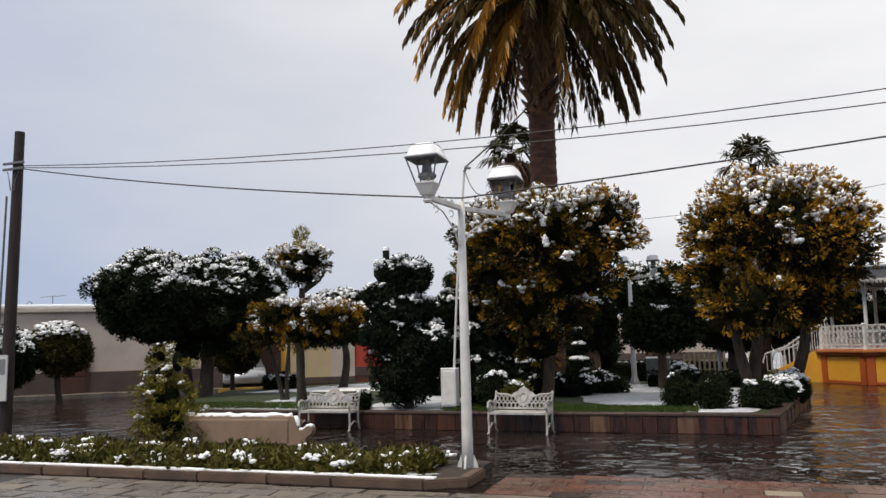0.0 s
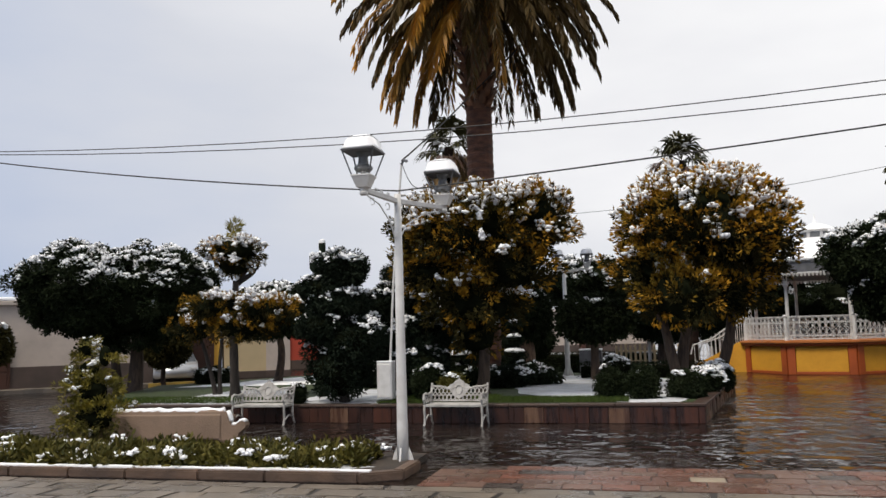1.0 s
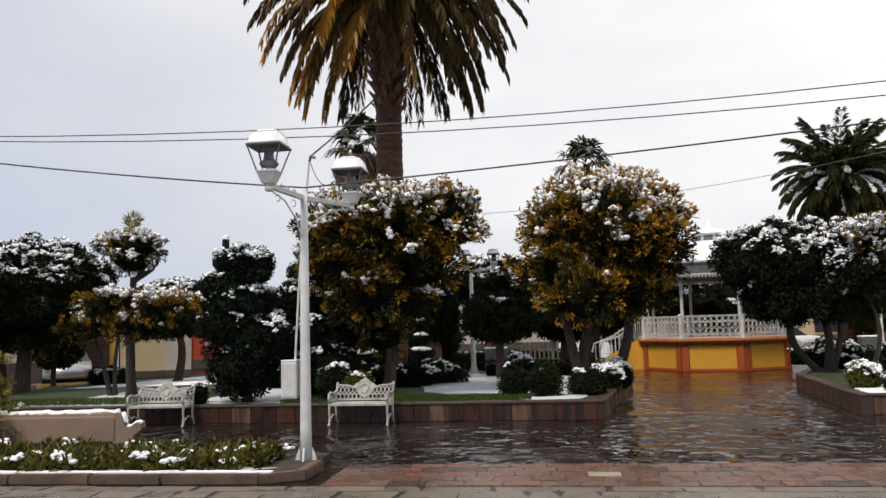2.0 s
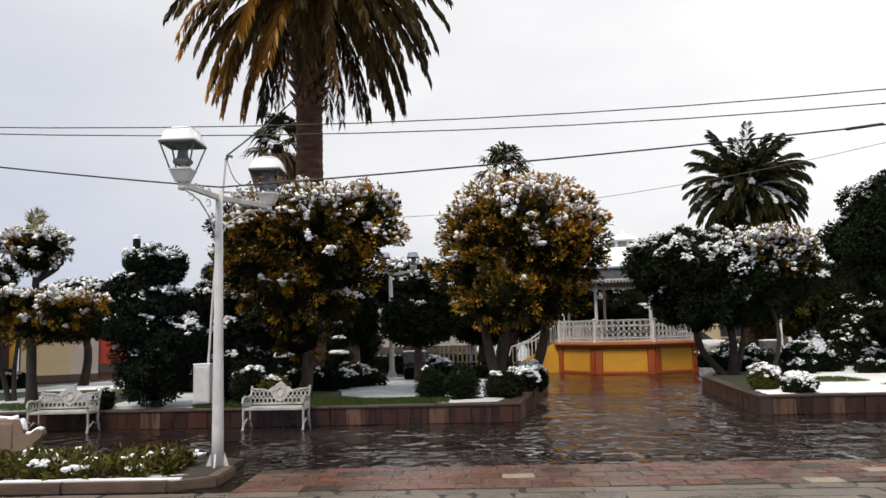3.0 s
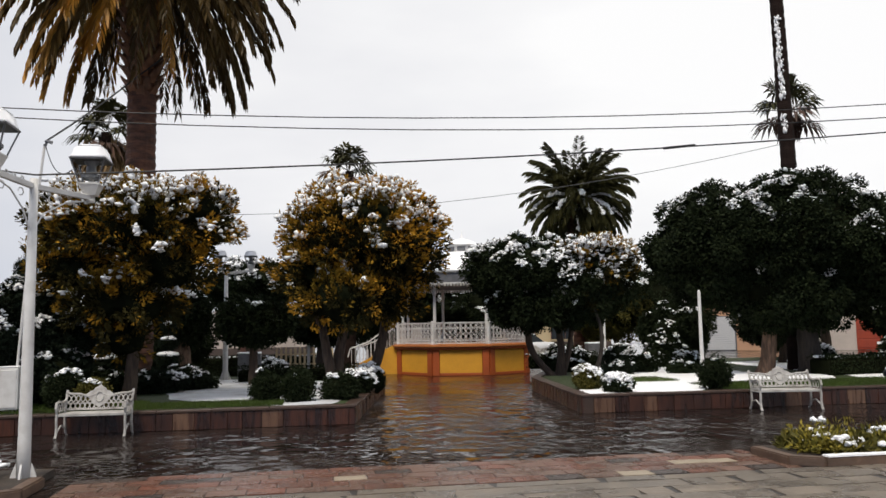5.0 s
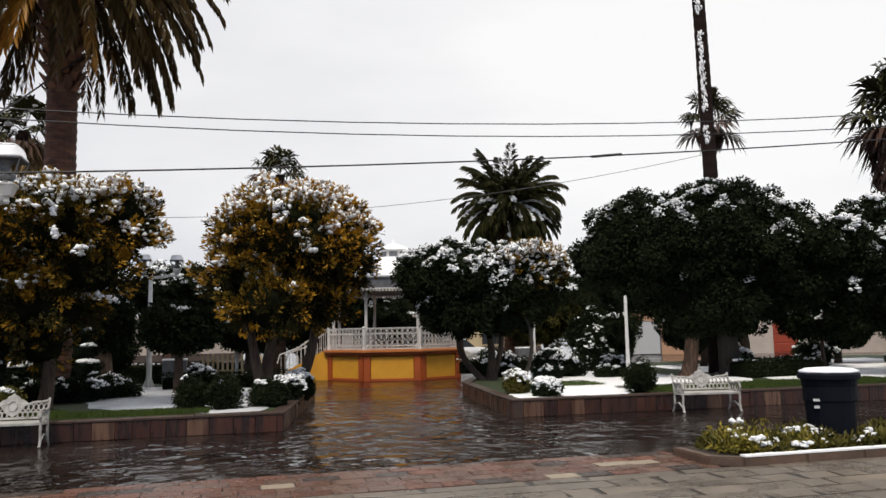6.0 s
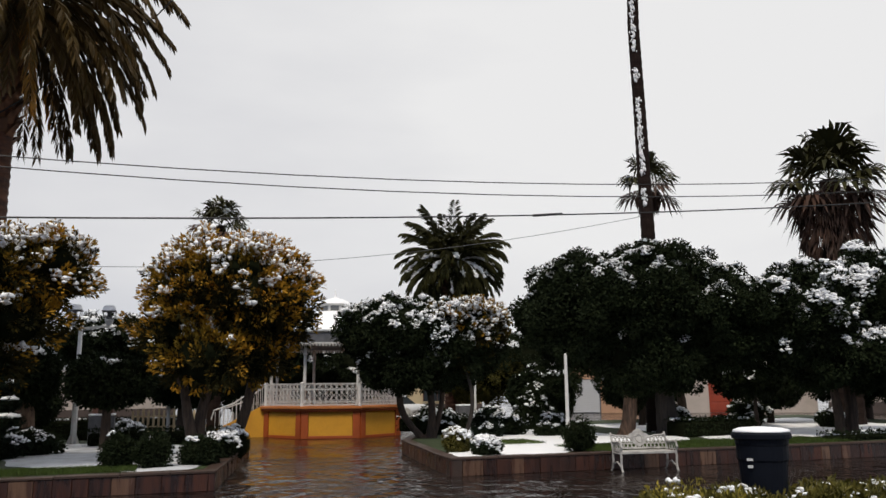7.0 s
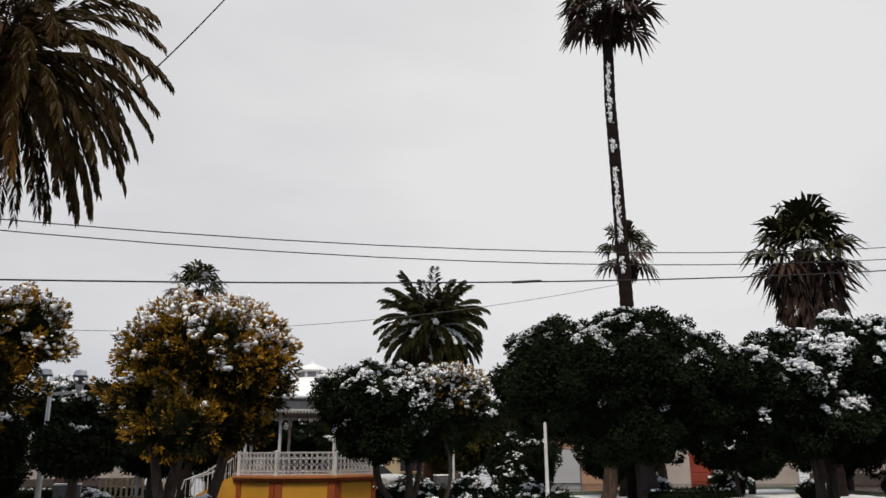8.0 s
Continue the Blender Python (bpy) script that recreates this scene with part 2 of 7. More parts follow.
GLASS = glass()
YELLOW = material("yellow_plaster", (0.74, 0.36, 0.028), 0.6, (0.60, 0.28, 0.022), 1.2, 0.7, bump=0.25, bump_scale=40, fine=0.15)
ORANGE = material("orange_plaster", (0.42, 0.085, 0.015), 0.55, (0.3, 0.06, 0.012), 1.5, 0.7, bump=0.25, bump_scale=40, fine=0.15)
ORANGE_PALE = material("pale_orange_plaster", (0.50, 0.17, 0.04), 0.55, (0.36, 0.11, 0.03), 1.5, 0.7, bump=0.25, bump_scale=40, fine=0.15)
STUCCO = material("beige_stucco", (0.27, 0.185, 0.13), 0.8, (0.19, 0.13, 0.09), 2.0, 0.7, bump=0.4, bump_scale=40, fine=0.2)
WALL_WHITE = material("white_house_wall", (0.55, 0.47, 0.41), 0.8, (0.40, 0.34, 0.29), 0.7, 0.7, bump=0.2, bump_scale=20, fine=0.15)
WALL_CREAM = material("cream_house_wall", (0.56, 0.44, 0.26), 0.8, (0.42, 0.33, 0.2), 0.7, 0.6, bump=0.2, bump_scale=20)
WALL_YELLOW = material("yellow_house_wall", (0.80, 0.45, 0.06), 0.75, (0.5, 0.28, 0.05), 0.7, 0.6, bump=0.2, bump_scale=20)
WALL_RED = material("red_house_wall", (0.45, 0.06, 0.03), 0.75, (0.33, 0.045, 0.025), 0.8, 0.6, bump=0.2)
WALL_PEACH = material("peach_house_wall", (0.52, 0.30, 0.18), 0.8, (0.4, 0.23, 0.14), 0.7, 0.6, bump=0.2)
PLINTH = material("dark_plinth", (0.085, 0.06, 0.05), 0.7, (0.05, 0.036, 0.03), 1.5, 0.7, bump=0.3)
DOOR_BROWN = material("brown_door", (0.075, 0.03, 0.018), 0.5, (0.045, 0.02, 0.013), 3, 0.7, stretch=(1, 1, 0.2))
DOOR_RED = material("red_gate_paint", (0.33, 0.05, 0.02), 0.5, (0.22, 0.035, 0.016), 2.0, 0.6)
PANE = material("dark_window_pane", (0.03, 0.035, 0.04), 0.1, scale=2, spec=0.6)
POLE_WOOD = material("creosoted_pole", (0.030, 0.016, 0.015), 0.7, (0.014, 0.009, 0.009), 4, 0.8, bump=0.6, stretch=(4, 4, 0.3))
CABLE_GREY = material("grey_cable", (0.12, 0.12, 0.125), 0.6, scale=5)
CABLE = material("black_cable", (0.018, 0.018, 0.019), 0.6, scale=5)
BIN = material("dark_blue_plastic", (0.006, 0.0075, 0.012), 0.5, (0.008, 0.010, 0.015), 4, 0.6, bump=0.15, spec=0.06)
CAR_SILVER = material("silver_car_paint", (0.42, 0.43, 0.45), 0.3, (0.36, 0.37, 0.4), 1, 0.4, metal=0.4)
CAR_WHITE = material("white_car_paint", (0.68, 0.69, 0.7), 0.3, (0.6, 0.6, 0.62), 1, 0.4)
CAR_DARK = material("dark_car_paint", (0.03, 0.032, 0.036), 0.3, scale=1)
RUBBER = material("tyre_rubber", (0.02, 0.02, 0.02), 0.8, scale=4)
RED_LIGHT = material("tail_light_plastic", (0.3, 0.01, 0.01), 0.3, scale=3)
SIGN_WHITE = material("white_sign_board", (0.5, 0.5, 0.5), 0.6, (0.55, 0.55, 0.56), 3, 0.5)
SIGN_GREY = material("grey_print", (0.2, 0.2, 0.21), 0.6, scale=3)
TANK = material("black_tank_plastic", (0.02, 0.02, 0.022), 0.5, scale=3)
MULCH_RED = material("painted_yellow_kerb", (0.42, 0.28, 0.05), 0.6, (0.2, 0.13, 0.04), 3, 0.8)


# ---- mesh helpers ----
def grid_mesh(name, verts, faces, mat, parent=None, label="", smooth=False):
    """One mesh object from arrays of vertices and equal-sided faces."""
    verts, faces = np.asarray(verts, dtype=np.float32), np.asarray(faces, dtype=np.int32)
    me = bpy.data.meshes.new(name)
    me.vertices.add(len(verts))
    me.vertices.foreach_set("co", verts.ravel())
    k = faces.shape[1]
    me.loops.add(faces.size)
    me.loops.foreach_set("vertex_index", faces.ravel())
    me.polygons.add(len(faces))
    me.polygons.foreach_set("loop_start", np.arange(0, faces.size, k, dtype=np.int32))
    me.update(calc_edges=True)
    me.materials.append(mat)
    if smooth:
        me.polygons.foreach_set("use_smooth", np.ones(len(faces), dtype=bool))
    ob = new(name, me)
    ob.parent = parent
    if label:
        tagged(ob, label)
    return ob


def part(name, bm, mat, parent=None, label="", smooth=False):
    me = bpy.data.meshes.new(name)
    bm.normal_update()
    bm.to_mesh(me)
    bm.free()
    me.materials.append(mat)
    if smooth:
        me.polygons.foreach_set("use_smooth", [True] * len(me.polygons))
    ob = new(name, me)
    ob.parent = parent
    if label:
        tagged(ob, label)
    return ob


def thing(name, m, label, category, group="", kind=""):
    ob = new(name)
    ob.matrix_basis = m
    ob.empty_display_size = 0.2
    return tagged(ob, label, category, group, kind)


def box(bm, x0, x1, y0, y1, z0, z1, bevel=0.0):
    vs = [bm.verts.new((x, y, z)) for z in (z0, z1) for x, y in ((x0, y0), (x1, y0), (x1, y1), (x0, y1))]
    fs = [bm.faces.new([vs[i] for i in f]) for f in ((3, 2, 1, 0), (4, 5, 6, 7), (0, 1, 5, 4), (1, 2, 6, 5), (2, 3, 7, 6), (3, 0, 4, 7))]
    if bevel:
        es = {e for f in fs for e in f.edges}
        bmesh.ops.bevel(bm, geom=list(es), offset=bevel, segments=2, affect="EDGES", profile=0.5)
    return bm


def tube(bm, pts, r, n=6, r_end=None, caps=True):
    """A round bar along points; r may taper to r_end."""
    pts = [Vector(p) for p in pts]
    rings = []
    for i, p in enumerate(pts):
        d = (pts[min(i + 1, len(pts) - 1)] - pts[max(i - 1, 0)]).normalized()
        a = d.orthogonal().normalized() if abs(d.z) < 0.95 else Vector((1, 0, 0)) - d * d.x
        a.normalize()
        b = d.cross(a)
        rr = r if r_end is None else r + (r_end - r) * i / max(1, len(pts) - 1)
        rings.append([bm.verts.new(p + rr * (a * math.cos(2 * math.pi * k / n) + b * math.sin(2 * math.pi * k / n))) for k in range(n)])
    for q, s in zip(rings, rings[1:]):
        for k in range(n):
            bm.faces.new((q[k], q[(k + 1) % n], s[(k + 1) % n], s[k]))
    if caps:
        bm.faces.new(rings[0][::-1])
        bm.faces.new(rings[-1])
    return bm


def lathe(bm, profile, n=16, centre=(0, 0), turn=0.0):
    """A turned form from (radius, height) pairs."""
    rings = [[bm.verts.new((centre[0] + r * math.cos(2 * math.pi * k / n + turn), centre[1] + r * math.sin(2 * math.pi * k / n + turn), z)) for k in range(n)] for r, z in profile]
    for q, s in zip(rings, rings[1:]):
        for k in range(n):
            bm.faces.new((q[k], q[(k + 1) % n], s[(k + 1) % n], s[k]))
    bm.faces.new(rings[0][::-1])
    bm.faces.new(rings[-1])
    return bm


def slab(bm, outline, z0, z1):
    """A prism over a plan outline (counter-clockwise)."""
    lo = [bm.verts.new((x, y, z0)) for x, y in outline]
    hi = [bm.verts.new((x, y, z1)) for x, y in outline]
    bm.faces.new(lo[::-1])
    bm.faces.new(hi)
    for i in range(len(lo)):
        j = (i + 1) % len(lo)
        bm.faces.new((lo[i], lo[j], hi[j], hi[i]))
    return bm


# ---- foliage ----
ICO_V = np.array([[0, 0, 1], [0.894, 0, 0.447], [0.276, 0.851, 0.447], [-0.724, 0.526, 0.447], [-0.724, -0.526, 0.447], [0.276, -0.851, 0.447],
                  [0.724, 0.526, -0.447], [-0.276, 0.851, -0.447], [-0.894, 0, -0.447], [-0.276, -0.851, -0.447], [0.724, -0.526, -0.447], [0, 0, -1]])
ICO_F = np.array([[0, 1, 2], [0, 2, 3], [0, 3, 4], [0, 4, 5], [0, 5, 1], [1, 6, 2], [2, 7, 3], [3, 8, 4], [4, 9, 5], [5, 10, 1],
                  [6, 7, 2], [7, 8, 3], [8, 9, 4], [9, 10, 5], [10, 6, 1], [11, 7, 6], [11, 8, 7], [11, 9, 8], [11, 10, 9], [11, 6, 10]])


def rng_of(seed):
    return np.random.RandomState(seed)


def unit(v):
    return v / (np.linalg.norm(v, axis=-1, keepdims=True) + 1e-9)


def leaves(rng, centres, normals, length, width, droop=0.3, spread=0.9):
    """Folded leaf blades (two triangles each) at centres, growing out along normals with a spread."""
    n = len(centres)
    d = unit(normals + spread * rng.normal(size=(n, 3)) * 0.7 + np.array([0, 0, -droop]))
    s = unit(np.cross(d, rng.normal(size=(n, 3))))
    up = np.cross(s, d)
    ln = (length * rng.uniform(0.6, 1.3, n))[:, None]
    wd = (width * rng.uniform(0.7, 1.2, n))[:, None]
    a = centres
    tip = centres + d * ln
    mid = centres + d * ln * 0.5 - up * wd * 0.25
    v = np.stack([a, mid + s * wd * 0.5, tip, mid - s * wd * 0.5], 1).reshape(-1, 3)
    i = np.arange(n)[:, None] * 4
    f = np.concatenate([i + np.array([0, 1, 2]), i + np.array([0, 2, 3])], 0)
    return v, f


def blobs(rng, centres, size, flat=0.5):
    """Small uneven lumps of snow."""
    n = len(centres)
    sc = size * rng.uniform(0.45, 1.35, (n, 1, 1)) * rng.uniform(0.7, 1.3, (n, 1, 3)) * np.array([1, 1, flat])
    v = ICO_V[None] * np.clip(1 + 0.34 * rng.normal(size=(n, 12, 1)), 0.35, 1.9) * sc
    a = rng.uniform(0, 6.283, n)
    c, s = np.cos(a)[:, None], np.sin(a)[:, None]
    v = np.stack([v[..., 0] * c - v[..., 1] * s, v[..., 0] * s + v[..., 1] * c, v[..., 2]], -1) + centres[:, None]
    f = ICO_F[None] + np.arange(n)[:, None, None] * 12
    return v.reshape(-1, 3), f.reshape(-1, 3)


def sphere_dirs(rng, n):
    return unit(rng.normal(size=(n, 3)))


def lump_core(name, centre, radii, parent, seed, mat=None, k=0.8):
    """The twiggy inside of a crown, an uneven closed form painted near-black for shade."""
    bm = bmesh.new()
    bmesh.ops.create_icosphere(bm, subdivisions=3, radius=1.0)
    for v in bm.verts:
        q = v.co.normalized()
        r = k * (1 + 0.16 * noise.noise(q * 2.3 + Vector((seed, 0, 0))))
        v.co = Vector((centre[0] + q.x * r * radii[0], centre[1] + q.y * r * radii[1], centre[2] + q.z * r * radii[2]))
    return part(name, bm, mat or SHADE_CORE, parent)


def crown_of(parent, lobes, leaf_mat, seed, leaf=(0.10, 0.05), density=260, snow=0.5, snow_size=0.06, fuzz=0.15, core=True, droop=0.2, snow_low=0.25, snow_amount=1.0, spread=0.9, core_k=0.8, tips=None):
    """A crown of leafy lobes; lobes: (centre, radii, tuft radius, tuft count). Every lobe carries tufts of leaves over an uneven skin, with snow on the tufts that face up."""
    rng = rng_of(seed)
    lv, lf, sv, sf, tv, tf = [], [], [], [], [], []
    nl = ns = nt = 0
    shells = [(np.array(c), np.array(r) - 0.5 * tr) for c, r, tr, tn in lobes]
    for li, (c, r, tr, tn) in enumerate(lobes):
        c, r = np.array(c), np.array(r) - 0.75 * tr
        d = sphere_dirs(rng, tn)
        rad = 1 + fuzz * rng.normal(size=(tn, 1)) * 0.7
        low = np.array([noise.noise(Vector(x) * 2.2 + Vector((seed * 1.7, li, 0))) for x in d])[:, None]
        pos = c + d * r * (rad + 0.16 * low)
        nrm = unit(d / r)
        sizes = tr * rng.uniform(0.6, 1.35, tn)
        for p, q, s in zip(pos, nrm, sizes):
            if any(k != li and np.sum(((p - sc) / sr) ** 2) < 0.78 for k, (sc, sr) in enumerate(shells)):
                continue
            m = max(6, int(density * s * s * 6.0))
            dd = unit(sphere_dirs(rng, m) + 0.75 * q)
            pts = p + dd * s * rng.uniform(0.45, 1.0, (m, 1))
            # Leaves facing up and out take the tip colour, as if lit.
            lit = (0.6 * dd[:, 2] + 0.4 * (dd @ q) + 0.25 * rng.normal(size=m) > 0.28) if tips else np.zeros(m, dtype=bool)
            if lit.any():
                v, f = leaves(rng, p + (pts[lit] - p) * 1.12, dd[lit], leaf[0], leaf[1], droop, spread)
                tv.append(v)
                tf.append(f + nt)
                nt += len(v)
            pts, dd = pts[~lit], dd[~lit]
            v, f = leaves(rng, pts, dd, leaf[0], leaf[1], droop, spread)
            lv.append(v)
            lf.append(f + nl)
            nl += len(v)
            lift = q[2]
            if lift > snow_low - 0.6 * rng.uniform() * (1 - snow_low) and rng.uniform() < snow * min(1.0, 0.35 + 1.1 * max(0.0, lift)):
                k = max(4, int(snow_amount * 38 * (s / 0.3) ** 2 * (0.055 / snow_size)))
                heart = sphere_dirs(rng, 3)[rng.randint(0, 3, k)]
                sd = unit(0.45 * sphere_dirs(rng, k) + 0.8 * heart + np.array([0, 0, 0.8]) + 0.7 * q)
                v, f = blobs(rng, p + sd * s * rng.uniform(0.85, 1.1, (k, 1)), snow_size * 0.84, 0.6)
                sv.append(v)
                sf.append(f + ns)
                ns += len(v)
    crown = grid_mesh("crown", np.concatenate(lv), np.concatenate(lf), leaf_mat, parent)
    if tv:
        grid_mesh("young_growth", np.concatenate(tv), np.concatenate(tf), tips, parent, "golden shoot tips, lit look put into their colour")["kind"] = "stuff"
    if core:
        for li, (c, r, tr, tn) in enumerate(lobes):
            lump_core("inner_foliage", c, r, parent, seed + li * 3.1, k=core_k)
    if sv:
        grid_mesh("snow_cover", np.concatenate(sv), np.concatenate(sf), SNOW, parent, "wet white snow lying on the leaves", smooth=True)["kind"] = "stuff"
    return crown


def plume_crown(parent, lobes, deep, tips, seed, plume=0.44, leaf=(0.115, 0.045), per=60, each=19.0, snow=0.7, snow_from=0.45, snow_size=0.075, gold=0.5, lift=0.5, core_k=0.66):
    """A cypress crown of feathery upright plumes, golden at the tips and darkened at feet and undersides to paint in
    shade, with pads of snow bending the upper ones; lobes: (centre, radii).
    """
    rng = rng_of(seed)
    lv, lf, tv, tf, sv, sf = [], [], [], [], [], []
    nl = nt = ns = 0
    lo = min(c[2] - r[2] for c, r in lobes)
    hi = max(c[2] + r[2] for c, r in lobes)
    for li, (c, r) in enumerate(lobes):
        c, r = np.array(c), np.array(r) - plume * np.array([0.4, 0.4, 0.95])
        area = 4 * math.pi * ((r[0] * r[1]) ** 1.6 / 3 + (r[0] * r[2]) ** 1.6 / 3 + (r[1] * r[2]) ** 1.6 / 3) ** (1 / 1.6)
        for d in sphere_dirs(rng, max(10, int(area * each))):
            wave = noise.noise(Vector(d) * 2.4 + Vector((seed * 1.3, li, 0)))
            base = c + d * r * (0.86 + 0.16 * wave + 0.07 * rng.normal())
            if any(k != li and np.sum(((base - np.array(c2)) / (np.array(r2) - 0.5 * plume)) ** 2) < 0.7 for k, (c2, r2) in enumerate(lobes)):
                continue
            out = unit(d / r)
            axis = unit(out * 0.9 + np.array([0, 0, lift]) + 0.3 * rng.normal(size=3))
            L = plume * rng.uniform(0.55, 1.35)
            a1 = unit(np.cross(axis, rng.normal(size=3)))
            a2 = np.cross(axis, a1)
            u = rng.uniform(0.0, 1.0, per) ** 0.85
            t = rng.uniform(0, 6.283, per)
            side = a1 * np.cos(t)[:, None] + a2 * np.sin(t)[:, None]
            girth = (0.27 * L * (0.45 + u) * (1.12 - u) ** 0.7)[:, None]
            pts = base + axis * (L * u)[:, None] + side * girth
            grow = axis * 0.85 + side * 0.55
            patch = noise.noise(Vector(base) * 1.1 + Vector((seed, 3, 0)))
            # More gold upward, less below: light from above put into the leaf colour.
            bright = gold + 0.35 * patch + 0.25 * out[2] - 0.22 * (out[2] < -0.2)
            lit = u + 0.12 * rng.normal(size=per) > 1.0 - bright - 0.25 * rng.normal()
            for pick, vs, fs in ((~lit, lv, lf), (lit, tv, tf)):
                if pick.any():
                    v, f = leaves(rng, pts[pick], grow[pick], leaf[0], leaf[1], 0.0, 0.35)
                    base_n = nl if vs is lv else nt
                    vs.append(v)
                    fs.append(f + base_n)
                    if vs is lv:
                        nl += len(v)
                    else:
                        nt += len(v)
            level = (base[2] - lo) / (hi - lo)
            chance = snow * min(1.0, max(0.0, (level - snow_from) / (0.85 - snow_from))) * (0.55 + 0.9 * max(-0.35, out[2])) * (1.0 + 0.9 * noise.noise(Vector(base) * 1.7 + Vector((0, seed, 0))))
            if rng.uniform() < max(chance, 0.14 * snow * max(0.0, out[2] + 0.2)):
                k = rng.randint(8, 20)
                w = rng.uniform(0.35, 1.1, (k, 1))
                drift = a1 * rng.normal(size=(k, 1)) * 0.15 * L
                q = base + axis * L * w + drift + np.array([0, 0, 0.2 * L]) - np.array([0, 0, 0.22 * L]) * w ** 3 + rng.normal(size=(k, 3)) * 0.05 * L
                v, f = blobs(rng, q, snow_size * 0.7, 0.7)
                sv.append(v)
                sf.append(f + ns)
                ns += len(v)
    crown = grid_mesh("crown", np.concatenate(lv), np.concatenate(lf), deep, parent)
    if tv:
        grid_mesh("young_growth", np.concatenate(tv), np.concatenate(tf), tips, parent, "golden shoot tips, lit look put into their colour")["kind"] = "stuff"
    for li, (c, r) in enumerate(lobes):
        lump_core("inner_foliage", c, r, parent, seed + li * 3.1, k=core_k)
    if sv:
        grid_mesh("snow_cover", np.concatenate(sv), np.concatenate(sf), SNOW, parent, "wet white snow bending the shoots", smooth=True)["kind"] = "stuff"
    return crown


def limb(bm, a, b, r0, r1, rng, bend=0.12, n=7, k=6):
    a, b = Vector(a), Vector(b)
    L = (b - a).length
    off = Vector(rng.normal(size=3)) * bend * L
    pts = [a.lerp(b, i / k) + off * math.sin(math.pi * i / k) * (0.4 + 0.6 * i / k) for i in range(k + 1)]
    tube(bm, pts, r0, n, r1)


def trunk_of(parent, stems, mat, seed, flare=1.5):
    """stems: (foot, top, radius). Each is a tapered stem with a flared foot and forks into limbs."""
    rng = rng_of(seed)
    for foot, top, r in stems:
        bm = bmesh.new()
        foot, top = Vector(foot), Vector(top)
        off = Vector((rng.normal() * 0.08, rng.normal() * 0.08, 0)) * (top - foot).length
        pts, rings = [], []
        k = 8
        for i in range(k + 1):
            u = i / k
            p = foot.lerp(top, u) + off * math.sin(math.pi * u)
            rr = r * (1 + (flare - 1) * max(0, 1 - u * 5) ** 2) * (1 - 0.35 * u)
            ring = []
            for j in range(12):
                t = 2 * math.pi * j / 12
                w = rr * (1 + 0.14 * noise.noise(Vector((math.cos(t) * 2, math.sin(t) * 2, p.z * 3 + seed))))
                ring.append(bm.verts.new((p.x + w * math.cos(t), p.y + w * math.sin(t), p.z)))
            rings.append(ring)
        for q, s in zip(rings, rings[1:]):
            for j in range(12):
                bm.faces.new((q[j], q[(j + 1) % 12], s[(j + 1) % 12], s[j]))
        bm.faces.new(rings[-1])
        for _ in range(4):
            t = rng.uniform(0, 6.28)
            L = min((top - foot).length, 1.1)
            limb(bm, top - Vector((0, 0, 0.1 * L)), top + Vector((math.cos(t) * 0.5 * L, math.sin(t) * 0.5 * L, rng.uniform(0.2, 0.6) * L)), r * 0.5, r * 0.15, rng)
        part("trunk", bm, mat, parent, smooth=True)


# ---- ground and pavements ----
bm = bmesh.new()
bmesh.ops.create_grid(bm, x_segments=60, y_segments=60, size=400)
ground = tagged(part("ground", bm, PAVING), "dark wet paving blocks under standing water", "pavement", kind="structure")

BED_TOP = 0.12
PLANT_Z = 0.34


def pavement_sheet():
    """The dark joint bed under the near slabs, with the single slabs on it."""
    bm = bmesh.new()
    box(bm, -16, 16, -8, 9.12, -0.05, 0.006)
    base = tagged(part("pavement", bm, JOINT), "grey stone slab pavement wet with melted snow", "pavement", kind="structure")
    return base


pavement = pavement_sheet()

bm = bmesh.new()
box(bm, -2.75, 6.25, 9.12, 10.62, -0.05, 0.005)
tile_band = tagged(part("paving_band", bm, JOINT), "band of red and dark brick tiles, worn and wet", "pavement", kind="structure")


# ---- planter walls ----
def wall_run(parent, a, b, height, thick, seed, w=0.36, mat=STONE, pale=0.08):
    """Upright stone panels along a to b (outer face to the right of the way), on a core."""
    rng = rng_of(seed)
    a, b = Vector((*a, 0)), Vector((*b, 0))
    L = (b - a).length
    ang = math.atan2(b.y - a.y, b.x - a.x)
    m = Matrix.Translation(a) @ Matrix.Rotation(ang, 4, "Z")
    bm = bmesh.new()
    box(bm, 0, L, 0.03, thick, 0, height - 0.05)
    core = part("wall_core", bm, CAPSTONE, parent)
    core.matrix_basis = m
    x = 0.0
    while x < L - 0.05:
        ww = min(w * rng.uniform(0.7, 1.3), L - x)
        bm = bmesh.new()
        o = rng.uniform(-0.008, 0.008)
        box(bm, 0.003, ww - 0.003, o, 0.05, 0, height - 0.055 + rng.uniform(-0.006, 0.006))
        bmesh.ops.bevel(bm, geom=bm.edges[:], offset=0.006, segments=1, affect="EDGES")
        p = part("stone_panel", bm, STONE_PALE if rng.uniform() < pale else mat, parent)
        p.matrix_basis = m @ Matrix.Translation((x, 0, 0))
        x += ww
    x = 0.0
    while x < L - 0.05:
        ww = min(0.9 * rng.uniform(0.8, 1.2), L - x)
        bm = bmesh.new()
        box(bm, 0.004, ww - 0.004, -0.02, thick, height - 0.05, height + rng.uniform(-0.004, 0.006))
        bmesh.ops.bevel(bm, geom=bm.edges[:], offset=0.008, segments=1, affect="EDGES")
        p = part("coping_stone", bm, CAPSTONE, parent)
        p.matrix_basis = m @ Matrix.Translation((x, 0, 0))
        x += ww


